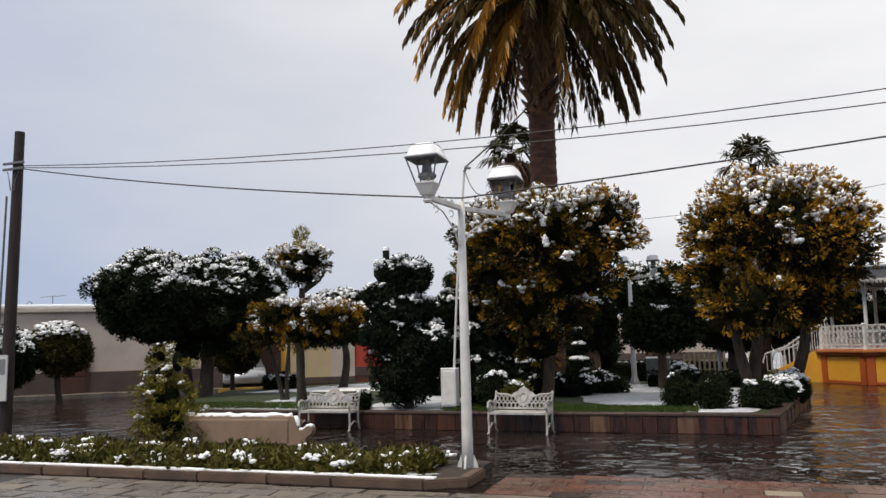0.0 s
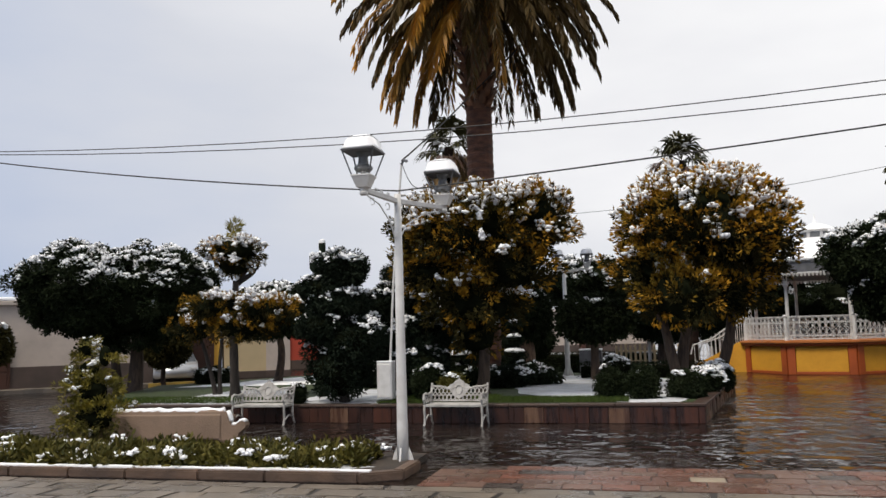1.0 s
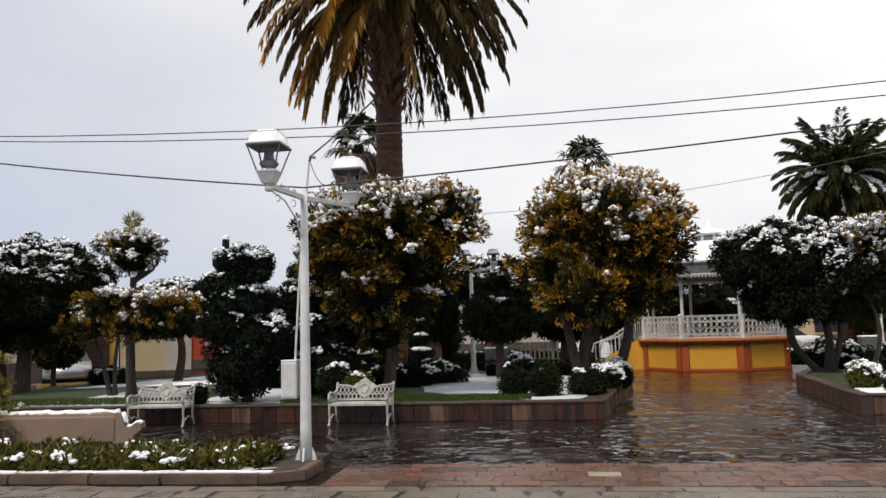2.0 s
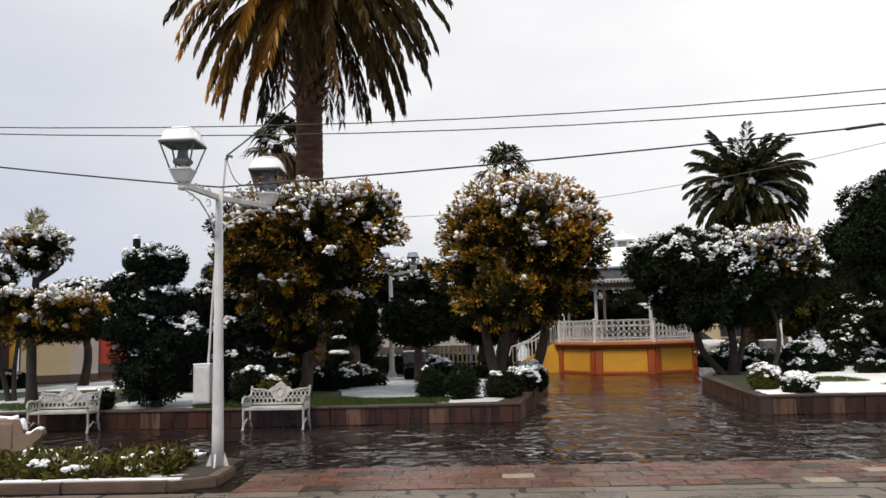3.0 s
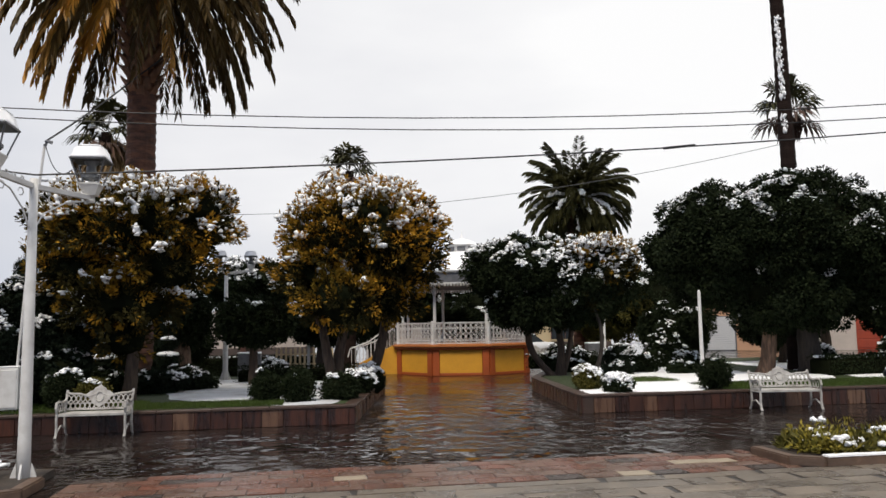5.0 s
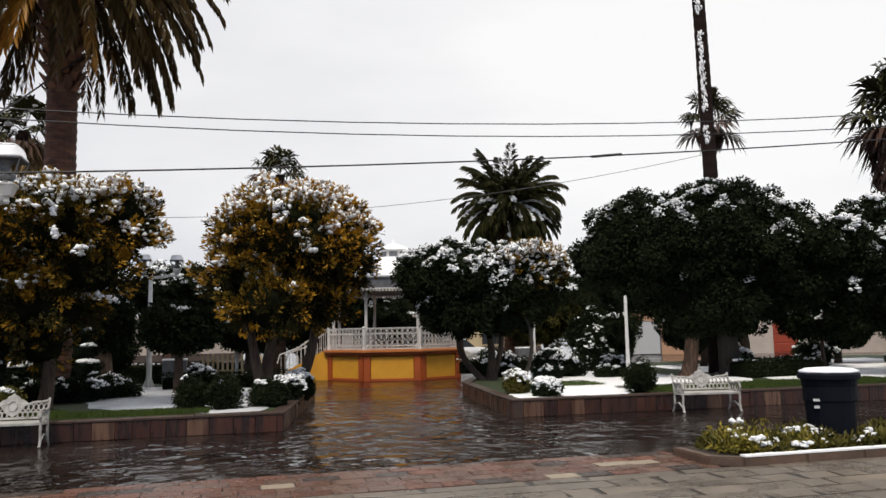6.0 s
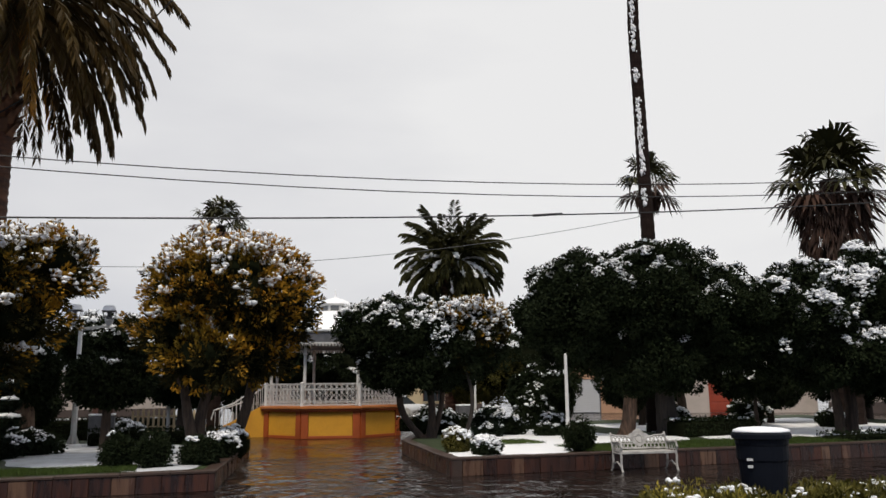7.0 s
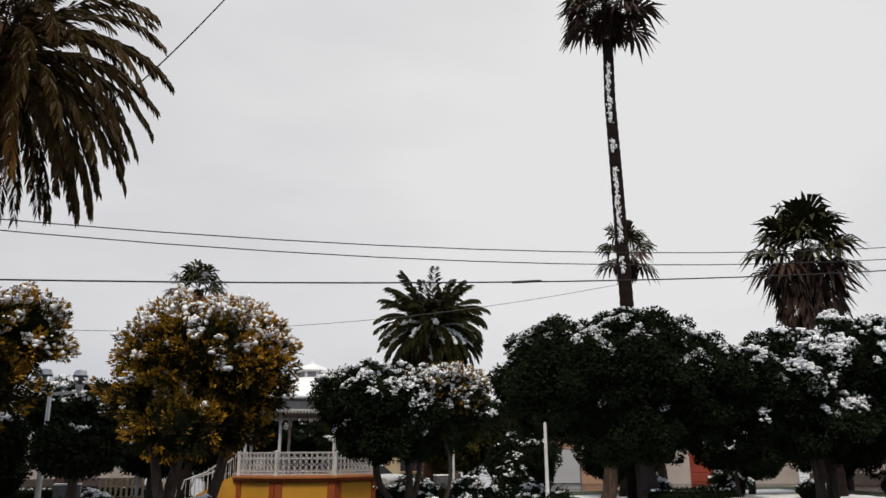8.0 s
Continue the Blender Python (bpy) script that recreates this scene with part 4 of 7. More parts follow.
round_tree((13.4, 32.8, 0.0), (13.4, 32.8, 2.4), (1.9, 1.5, 1.15), LEAF_BED, 93, 0.2, 0.7, "green leafy bush tree", 0.15)
round_tree((19.5, 27.0, 0.33), (19.3, 27.0, 3.6), (2.2, 1.8, 1.4), LEAF_DARK, 95, 0.8, 0.2, "dark laurel tree at the back of the lawn", 0.2)
round_tree((25.5, 24.0, 0.33), (25.5, 24.0, 3.6), (2.6, 2.2, 1.7), LEAF_DARK, 97, 0.8, 0.2, "dark laurel tree at the back of the lawn", 0.22)
round_tree((23.5, 17.2, 0.33), (23.3, 17.0, 2.6), (1.5, 1.4, 2.0), LEAF_DARK, 99, 0.8, 0.3, "dark leafy shrub tree at the edge of the lawn", 0.18)
round_tree((15.5, 33.0, 0.0), (15.3, 33.0, 3.0), (2.4, 1.8, 1.3), LEAF_DARK, 101, 0.7, 0.3, "dark tree behind the lawn", 0.2)
round_tree((15.2, 30.8, 0.0), (15.2, 30.8, 1.6), (1.5, 1.1, 1.05), LEAF_DARK, 131, 0.25, 0.4, "dark leafy shrub tree before the far houses", 0.12)
round_tree((20.6, 31.5, 0.0), (20.6, 31.5, 1.7), (1.7, 1.2, 1.1), LEAF_DARK, 133, 0.3, 0.4, "dark leafy shrub tree before the far houses", 0.12)
round_tree((-21.6, 21.6, 0.0), (-21.7, 21.6, 1.85), (0.9, 0.8, 0.8), LEAF_OLIVE, 103, 1.0, 0.5, "clipped cypress in front of the house", 0.12)
round_tree((-22.6, 20.2, 0.0), (-22.6, 20.2, 1.6), (0.9, 0.8, 0.9), LEAF_DARK, 105, 1.0, 0.0, "snowy shrub in front of the house", 0.12)
round_tree((-16.6, 24.6, 0.0), (-16.6, 24.6, 1.6), (0.8, 0.8, 0.7), LEAF_OLIVE, 107, 0.1, 0.8, "dark olive shrub tree by the street", 0.1)


# ---- palms ----
def feather_frond(rng, base, direction, length, sag, leaflet, n=34, width=0.035):
    """A feather palm frond: rachis bending under its weight, leaflets hanging to both sides."""
    d0 = unit(np.array(direction))
    side = unit(np.cross(d0, np.array([0, 0, 1.0])))
    vs, fs = [], []
    pts = []
    p = np.array(base, dtype=float)
    d = d0.copy()
    step = length / 12
    for i in range(13):
        pts.append(p.copy())
        d = unit(d + np.array([0, 0, -sag * step * (0.35 + i / 12)]))
        p = p + d * step
    pts = np.array(pts)
    c = 0

    def quad(a, b, e, f):
        nonlocal c
        vs.extend([a, b, e, f])
        fs.append((c, c + 1, c + 2, c + 3))
        c += 4
    for i in range(12):
        t = unit(pts[i + 1] - pts[i])
        s = unit(np.cross(t, np.array([0.0, 0.0, 1.0])) + 1e-4)
        u = np.cross(s, t)
        r0, r1 = 0.03 * (1 - i / 13), 0.03 * (1 - (i + 1) / 13)
        quad(pts[i] - s * r0, pts[i] + s * r0, pts[i + 1] + s * r1, pts[i + 1] - s * r1)
        quad(pts[i] - u * r0, pts[i] + u * r0, pts[i + 1] + u * r1, pts[i + 1] - u * r1)
    for k in range(n):
        f = 0.12 + 0.88 * k / (n - 1)
        x = f * 12
        i = min(11, int(x))
        q = pts[i] + (pts[i + 1] - pts[i]) * (x - i)
        t = unit(pts[i + 1] - pts[i])
        s = unit(np.cross(t, np.array([0.0, 0.0, 1.0])) + 1e-4)
        L = leaflet * (0.55 + 0.9 * math.sin(math.pi * min(1, f * 0.85 + 0.12)) * 0.55) * rng.uniform(0.85, 1.1)
        for sg in (-1, 1):
            dd = unit(t * 0.9 + sg * s * 0.42 + np.array([0, 0, -0.2 - 0.2 * f]) + rng.normal(size=3) * 0.08)
            w = unit(np.cross(dd, s + rng.normal(size=3) * 0.5)) * width
            mid = q + dd * L * 0.55
            tip = q + dd * L * 0.95 + np.array([0, 0, -0.16 * L])
            quad(q - w * 0.4, mid - w * 0.6, tip, mid + w * 0.6)
    return np.array(vs), np.array(fs)


def feather_palm(foot, neck, trunk_r, frond_len, n_fronds, seed, label, gold=0.3, snow=0.0, low=-0.9, leaflet=0.5, stretch=1.0, width=0.05, n_leaf=36, main=FROND, sag=1.0, upright=0.1):
    ob = tree("date_palm", foot, label, category="palm tree")
    rng = rng_of(seed)
    h = neck - foot[2]
    bm = bmesh.new()
    rings = []
    m = max(30, int(h / 0.11))
    for i in range(m + 1):
        z = h * i / m
        r = trunk_r * (1.12 - 0.12 * i / m) * (1 + (0.035 if i % 2 else -0.02))
        rings.append([bm.verts.new((r * (1 + 0.05 * noise.noise(Vector((math.cos(6.283 * k / 18) * 2, math.sin(6.283 * k / 18) * 2, z * 2)))) * math.cos(6.283 * k / 18), r * math.sin(6.283 * k / 18), z)) for k in range(18)])
    for q, s in zip(rings, rings[1:]):
        for k in range(18):
            bm.faces.new((q[k], q[(k + 1) % 18], s[(k + 1) % 18], s[k]))
    part("trunk", bm, PALM_BARK, ob)
    # old leaf bases below the crown
    vs, fs, c = [], [], 0
    for i in range(150):
        a = i * 2.39996
        z = h - 0.15 + 1.75 * stretch * i / 150
        rr = trunk_r * (1.0 + 0.55 * math.sin(math.pi * min(1.0, i / 150)))
        o = np.array([math.cos(a), math.sin(a), 0])
        s = np.array([-math.sin(a), math.cos(a), 0])
        base = o * rr * 0.8 + np.array([0, 0, z])
        tip = o * (rr + 0.16) + np.array([0, 0, z + 0.2])
        w = 0.13
        vs += [base - s * w, base + s * w, tip + s * w * 0.5, tip - s * w * 0.5, base - s * w + [0, 0, -0.1], base + s * w + [0, 0, -0.1]]
        fs += [(c, c + 1, c + 2, c + 3), (c + 5, c + 4, c + 3, c + 2)]
        c += 6
    grid_mesh("leaf_stub_cover", vs, fs, PALM_BOOT, ob, "brown stubs of cut palm leaves")["kind"] = "stuff"
    bm = bmesh.new()
    lathe(bm, [(trunk_r * 0.9, h - 0.1), (trunk_r * 1.3, h + 0.7 * stretch), (trunk_r * 1.25, h + 1.3 * stretch), (trunk_r * 0.4, h + 2.0 * stretch)], 14)
    part("palm_heart", bm, PALM_BARK, ob)
    top = h + 1.75 * stretch
    for i in range(n_fronds):
        u = (i + 0.5) / n_fronds
        el = low + (1.35 - low) * u ** 1.15
        a = i * 2.39996 + rng.uniform(-0.2, 0.2)
        d = np.array([math.cos(a) * math.cos(el), math.sin(a) * math.cos(el), math.sin(el)])
        base = np.array([math.cos(a) * trunk_r * 0.9, math.sin(a) * trunk_r * 0.9, top - 0.42 * stretch * (1 - u)])
        L = frond_len * rng.uniform(0.88, 1.08) * (0.85 + 0.15 * u)
        v, f = feather_frond(rng, base, d, L, sag * (1.1 - upright * u) * (0.30 + 0.12 * rng.uniform()) * 3.2 / frond_len, leaflet, n_leaf, width)
        # Golden fronds grow likelier towards -x and are absent towards +x.
        yellow = rng.uniform() < gold * max(0.0, 0.75 - math.cos(a)) and el > -0.75
        fr = grid_mesh("frond", v, f, FROND_GOLD if yellow else main, ob)
        if snow and u < 0.62 and rng.uniform() < snow:
            line = 0.5 * (v[0:96:8] + v[1:96:8])[2:11]
            steps = np.linspace(0, len(line) - 1.01, 40)
            at = np.floor(steps).astype(int)
            spine = line[at] + (line[at + 1] - line[at]) * (steps - at)[:, None]
            sv, sf = blobs(rng, spine + rng.normal(size=(40, 3)) * 0.03 + [0, 0, 0.06], 0.085, 0.7)
            grid_mesh("snow", sv, sf, SNOW, fr, "snow lying along the frond", smooth=True)["kind"] = "stuff"
    return ob


def fan_leaf(rng, base, d, petiole, radius, n=22):
    """A fan palm leaf: stalk and a pleated blade whose tips hang."""
    d = unit(np.array(d))
    hub = np.array(base) + d * petiole + np.array([0, 0, -0.08 * petiole])
    s = unit(np.cross(d, np.array([0, 0, 1.0])) + rng.normal(size=3) * 0.05)
    u = np.cross(s, d)
    vs, fs, c = [], [], 0
    w = 0.02
    vs += [base - s * w, base + s * w, hub + s * w, hub - s * w, base - u * w, base + u * w, hub + u * w, hub - u * w]
    fs += [(0, 1, 2, 3), (4, 5, 6, 7)]
    c = 8
    for k in range(n):
        a = (-1.0 + 2.0 * (k + 0.5) / n) * 2.2
        r = radius * (0.75 + 0.25 * math.cos(a * 0.6)) * rng.uniform(0.9, 1.08)
        dr = d * math.cos(a) + s * math.sin(a) + u * 0.12 * (-1) ** k
        p1 = hub + dr * r * 0.55
        tip = hub + dr * r * 0.9 + np.array([0, 0, -r * rng.uniform(0.15, 0.5)])
        sd = unit(-d * math.sin(a) + s * math.cos(a)) * r * 0.075
        vs += [hub, p1 - sd, tip, p1 + sd]
        fs.append((c, c + 1, c + 2, c + 3))
        c += 4
    return np.array(vs), np.array(fs)


def fan_palm(foot, path, trunk_r, leaf_r, n_leaves, seed, label, skirt=0.0, dry=FROND_DRY, snow=0.2, low=-0.7, petiole=0.7, snow_trunk=0.0, skirt_w=1.0):
    """A fan palm; path: trunk points relative to the foot, from base to crown."""
    ob = tree("fan_palm", foot, label, category="palm tree")
    rng = rng_of(seed)
    bm = bmesh.new()
    pts = [Vector(p) for p in path]
    fine = []
    for a, b in zip(pts, pts[1:]):
        k = max(2, int((b - a).length / 0.18))
        fine += [a.lerp(b, i / k) for i in range(k)]
    fine.append(pts[-1])
    rings = []
    for i, p in enumerate(fine):
        r = trunk_r * (1.15 - 0.35 * i / len(fine)) * (1 + (0.03 if i % 2 else -0.03))
        rings.append([bm.verts.new((p.x + r * math.cos(6.283 * k / 14), p.y + r * math.sin(6.283 * k / 14), p.z)) for k in range(14)])
    for q, s in zip(rings, rings[1:]):
        for k in range(14):
            bm.faces.new((q[k], q[(k + 1) % 14], s[(k + 1) % 14], s[k]))
    bm.faces.new(rings[-1])
    part("trunk", bm, PALM_BARK_DARK, ob)
    top = np.array(pts[-1])
    if snow_trunk:
        cs = []
        for i, p in enumerate(fine):
            if snow_trunk[0] < p.z < snow_trunk[1]:
                r = trunk_r * (1.15 - 0.35 * i / len(fine))
                for _ in range(0 if noise.noise(Vector((0, 0, p.z * 0.9))) < -0.12 else 10):
                    a = snow_trunk[2] + rng.normal() * 0.22
                    cs.append((p.x + r * math.cos(a), p.y + r * math.sin(a), p.z + rng.uniform(-0.1, 0.1)))
        v, f = blobs(rng, np.array(cs), 0.03, 2.0)
        grid_mesh("snow", v, f, SNOW, ob, "snow driven onto one side of the trunk", smooth=True)["kind"] = "stuff"
    for i in range(n_leaves):
        u = (i + 0.5) / n_leaves
        el = low + (1.3 - low) * u
        a = i * 2.39996 + rng.uniform(-0.25, 0.25)
        d = np.array([math.cos(a) * math.cos(el), math.sin(a) * math.cos(el), math.sin(el)])
        v, f = fan_leaf(rng, top + np.array([0, 0, -0.5 * (1 - u) + 0.2]), d, petiole * rng.uniform(0.8, 1.2), leaf_r * rng.uniform(0.85, 1.1))
        lf = grid_mesh("frond", v, f, FROND_GREEN if u > 0.3 else FROND_DRY, ob)
        if snow and rng.uniform() < snow and el > -0.1:
            hub = v[8]
            sv, sf = blobs(rng, hub + rng.normal(size=(10, 3)) * leaf_r * 0.16, 0.09, 0.4)
            grid_mesh("snow", sv, sf, SNOW, lf, "snow caught on the leaf", smooth=True)["kind"] = "stuff"
    if skirt:
        n = int(200 * skirt_w)
        z = top[2] - 0.35 - skirt * rng.uniform(0, 1, n)
        a = rng.uniform(0, 6.283, n)
        rr = trunk_r * 0.9 + 0.55 * skirt_w * (1 - 0.45 * (top[2] - z) / skirt)
        p = np.stack([top[0] + rr * np.cos(a), top[1] + rr * np.sin(a), z], 1)
        d = np.stack([np.cos(a) * 0.25, np.sin(a) * 0.25, -np.ones(n)], 1)
        v, f = leaves(rng, np.repeat(p, 9, 0) + rng.normal(size=(n * 9, 3)) * 0.06, np.repeat(d, 9, 0), 0.6, 0.07, 0.3, 0.25)
        grid_mesh("dead_leaf_skirt", v, f, dry, ob, "hanging skirt of dry brown palm leaves")["kind"] = "stuff"
    return ob


feather_palm((-4.25, 21.1, PLANT_Z), 8.1, 0.36, 4.5, 150, 5, "tall date palm with drooping dark and golden fronds", gold=0.42, low=-0.6, leaflet=0.6, stretch=2.4, width=0.07, n_leaf=46, sag=2.1)
feather_palm((12.2, 33.9, 0.0), 6.0, 0.32, 2.55, 120, 6, "date palm with an arching crown and snow along its fronds", gold=0.0, snow=0.5, low=-0.75, leaflet=0.66, width=0.075, n_leaf=40, main=FROND_GREEN, sag=2.1, upright=0.6)
fan_palm((15.2, 22.6, PLANT_Z), [(0, 0, -0.1), (0.15, -0.05, 6.2), (0.12, 0, 11.0), (0.02, -0.05, 14.2), (0.12, -0.1, 18.2)], 0.23, 1.25, 22, 7, "very tall thin fan palm with snow streaked along its trunk", skirt=0.9, low=-0.6, snow_trunk=(7.5, 17.0, -2.3), skirt_w=0.5, petiole=1.0)
fan_palm((23.9, 23.0, PLANT_Z), [(0, 0, -0.1), (0, 0, 4.5), (0.1, 0, 9.3)], 0.45, 1.45, 24, 8, "stout fan palm with a thick skirt of dead leaves", skirt=3.2, snow=0.12, low=-0.75, petiole=1.15, skirt_w=1.6)
fan_palm((25.4, 37.3, 0.0), [(0, 0, -0.1), (0, 0, 6), (0, 0, 13.2)], 0.25, 1.3, 11, 9, "slender fan palm far behind the trees", skirt=0.8, low=-0.5, petiole=1.0, skirt_w=0.6)
fan_palm((1.8, 34.0, 0.0), [(0, 0, -0.1), (0, 0, 5), (0, 0, 8.75)], 0.25, 0.9, 15, 10, "fan palm rising behind the golden cypress", skirt=0.7, low=-0.5, petiole=0.75, skirt_w=0.8)
fan_palm((-7.6, 31.1, 0.0), [(0, 0, -0.1), (0, 0, 5), (0, 0, 9.5)], 0.25, 1.0, 13, 13, "fan palm with a yellowed skirt and snow", skirt=1.9, snow=0.6, low=-0.8, dry=FROND_STRAW)


# ---- bandstand ----
kiosk = thing("bandstand", pose(6.47, 32.39, 0, 0, 0, -13.5), "octagonal bandstand, yellow and orange base, white iron railing, snowy roof", "bandstand")
AP = 2.68
SIDE = 2 * AP * math.tan(math.pi / 8)
WALL_H, RAIL_H = 1.18, 2.06


def facet(i):
    """Local frame of a side: x along it, y outward negative, origin at its middle; side 0 faces the front."""
    return Matrix.Rotation(-math.pi / 4 * i, 4, "Z") @ Matrix.Translation((0, -AP, 0))


bm = bmesh.new()
lathe(bm, [((AP - 0.12) / math.cos(math.pi / 8), 0), ((AP - 0.12) / math.cos(math.pi / 8), WALL_H - 0.02)], 8, turn=math.pi / 8)
part("base_core", bm, YELLOW, kiosk)
bm = bmesh.new()
lathe(bm, [((AP + 0.06) / math.cos(math.pi / 8), WALL_H - 0.19), ((AP + 0.09) / math.cos(math.pi / 8), WALL_H - 0.15), ((AP + 0.09) / math.cos(math.pi / 8), WALL_H - 0.10), ((AP + 0.03) / math.cos(math.pi / 8), WALL_H - 0.09)], 8, turn=math.pi / 8)
part("orange_cornice", bm, ORANGE, kiosk, "orange painted cornice")
bm = bmesh.new()
lathe(bm, [((AP + 0.05) / math.cos(math.pi / 8), WALL_H - 0.095), ((AP + 0.16) / math.cos(math.pi / 8), WALL_H - 0.07), ((AP + 0.16) / math.cos(math.pi / 8), WALL_H - 0.005), ((AP + 0.1) / math.cos(math.pi / 8), WALL_H + 0.02)], 8, turn=math.pi / 8)
part("floor_edge", bm, ORANGE_PALE, kiosk, "pale orange moulded floor edge")


def rail_panel(L, z0, z1):
    """A cast-iron railing panel: rails, bars, rings and scrolls."""
    bm = bmesh.new()
    h = z1 - z0
    for z in (z0 + 0.04, z0 + 0.16, z1 - 0.24, z1 - 0.02):
        box(bm, -L / 2, L / 2, -0.015, 0.015, z - 0.016, z + 0.016)
    n = max(4, int(L / 0.2))
    for i in range(n + 1):
        x = -L / 2 + L * i / n
        box(bm, x - 0.009, x + 0.009, -0.009, 0.009, z0 + 0.04, z1 - 0.02)
    for i in range(n):
        x = -L / 2 + L * (i + 0.5) / n
        r = min(0.085, L / n * 0.42)
        ring = [(x + r * math.cos(a * math.pi / 5), 0, z1 - 0.13 + r * math.sin(a * math.pi / 5)) for a in range(11)]
        tube(bm, ring, 0.012, 4, caps=False)
        zc = z0 + 0.16 + (h - 0.40) / 2
        hh = (h - 0.40) / 2
        for sg in (-1, 1):
            tube(bm, [(x + sg * r * math.sin(k * math.pi / 4), 0, zc - hh + 2 * hh * k / 8) for k in range(9)], 0.012, 4, caps=False)
        tube(bm, [(x - r, 0, z0 + 0.1), (x, 0, z0 + 0.15), (x + r, 0, z0 + 0.1), (x, 0, z0 + 0.05), (x - r, 0, z0 + 0.1)], 0.009, 4, caps=False)
    return bm


def to(ob, m):
    ob.matrix_basis = m
    return ob


for i in range(8):
    m = facet(i)
    if i == 2:
        continue
    bm = bmesh.new()
    box(bm, -SIDE / 2 + 0.29, SIDE / 2 - 0.29, 0.02, 0.08, 0.10, WALL_H - 0.24, 0.012)
    to(part("wall_panel", bm, YELLOW, kiosk, "yellow plastered wall panel"), m)
    for sg in (-1, 1):
        bm = bmesh.new()
        x = sg * (SIDE / 2 - 0.15)
        box(bm, x - 0.13, x + 0.13, -0.02, 0.1, 0.0, WALL_H - 0.19, 0.01)
        to(part("pilaster", bm, ORANGE, kiosk, "orange painted pilaster"), m)
    bm = bmesh.new()
    box(bm, -SIDE / 2 + 0.28, SIDE / 2 - 0.28, 0.0, 0.1, 0.0, 0.10, 0.01)
    to(part("plinth", bm, ORANGE, kiosk), m)
    bm = rail_panel(SIDE - 0.16, WALL_H + 0.02, RAIL_H)
    to(part("railing_panel", bm, WHITE_IRON, kiosk, "white cast-iron railing panel"), m @ Matrix.Translation((0, 0.06, 0)))
for i in range(8):
    a = -math.pi / 2 - math.pi / 8 - math.pi / 4 * i
    r = (AP - 0.06) / math.cos(math.pi / 8)
    x, y = r * math.cos(a), r * math.sin(a)
    bm = bmesh.new()
    lathe(bm, [(0.075, WALL_H + 0.01), (0.075, WALL_H + 0.1), (0.055, WALL_H + 0.12), (0.055, RAIL_H - 0.02), (0.08, RAIL_H), (0.05, RAIL_H + 0.05)], 10, (x, y))
    part("railing_post", bm, WHITE_IRON, kiosk)
    bm = bmesh.new()
    x, y = 0.93 * x, 0.93 * y
    lathe(bm, [(0.11, WALL_H), (0.11, WALL_H + 0.15), (0.065, WALL_H + 0.25), (0.055, 3.1), (0.09, 3.16), (0.07, 3.24), (0.07, 3.62)], 12, (x, y))
    part("column", bm, WHITE_IRON, kiosk, "slim white iron column")
RO = 2.95 / math.cos(math.pi / 8)
bm = bmesh.new()
lathe(bm, [(RO, 3.56), (RO, 3.92), (RO - 0.04, 3.94)], 8, turn=math.pi / 8)
part("fascia", bm, GREY_METAL, kiosk, "grey metal roof fascia")
for zz, dz, nm in ((3.56, -0.13, "lower_trim"), (4.06, -0.13, "upper_trim")):
    for i in range(8):
        bm = bmesh.new()
        L = 2 * 2.97 * math.tan(math.pi / 8)
        n = 20
        box(bm, -L / 2, L / 2, -0.02, 0.0, zz - 0.03, zz + 0.03)
        for k in range(n):
            x = -L / 2 + L * (k + 0.5) / n
            w = L / n * 0.36
            vs = [bm.verts.new((x + w * c, -0.012, zz + d)) for c, d in ((-1, -0.03), (-0.9, dz * 0.75), (0, dz), (0.9, dz * 0.75), (1, -0.03))]
            f = bm.faces.new(vs)
            bmesh.ops.extrude_face_region(bm, geom=[f])
        to(part(nm, bm, WHITE_IRON, kiosk, "white scalloped metal trim"), Matrix.Rotation(-math.pi / 4 * i, 4, "Z") @ Matrix.Translation((0, -2.98, 0)))
bm = bmesh.new()
lathe(bm, [(RO + 0.08, 4.0), (RO + 0.1, 4.06), (RO * 0.62, 4.62), (0.82, 4.98), (0.7, 5.0)], 8, turn=math.pi / 8)
part("roof", bm, SNOW, kiosk, "octagonal roof under a sheet of snow")
bm = bmesh.new()
lathe(bm, [(0.62, 4.95), (0.62, 5.25), (0.72, 5.27), (0.72, 5.31)], 8, turn=math.pi / 8)
cupola = part("cupola", bm, WHITE_IRON, kiosk, "small louvred cupola")
for i in range(8):
    bm = bmesh.new()
    box(bm, -0.17, 0.17, -0.02, 0.02, 5.03, 5.22)
    to(part("louvre", bm, LAMP_DARK, cupola), Matrix.Rotation(math.pi / 4 * i, 4, "Z") @ Matrix.Translation((0, -0.575, 0)))
bm = bmesh.new()
lathe(bm, [(0.74, 5.31), (0.6, 5.42), (0.3, 5.55), (0.1, 5.6), (0.05, 5.75), (0.02, 5.95)], 8, turn=math.pi / 8)
part("cupola_roof", bm, SNOW, kiosk, "snowy cupola roof with a finial")
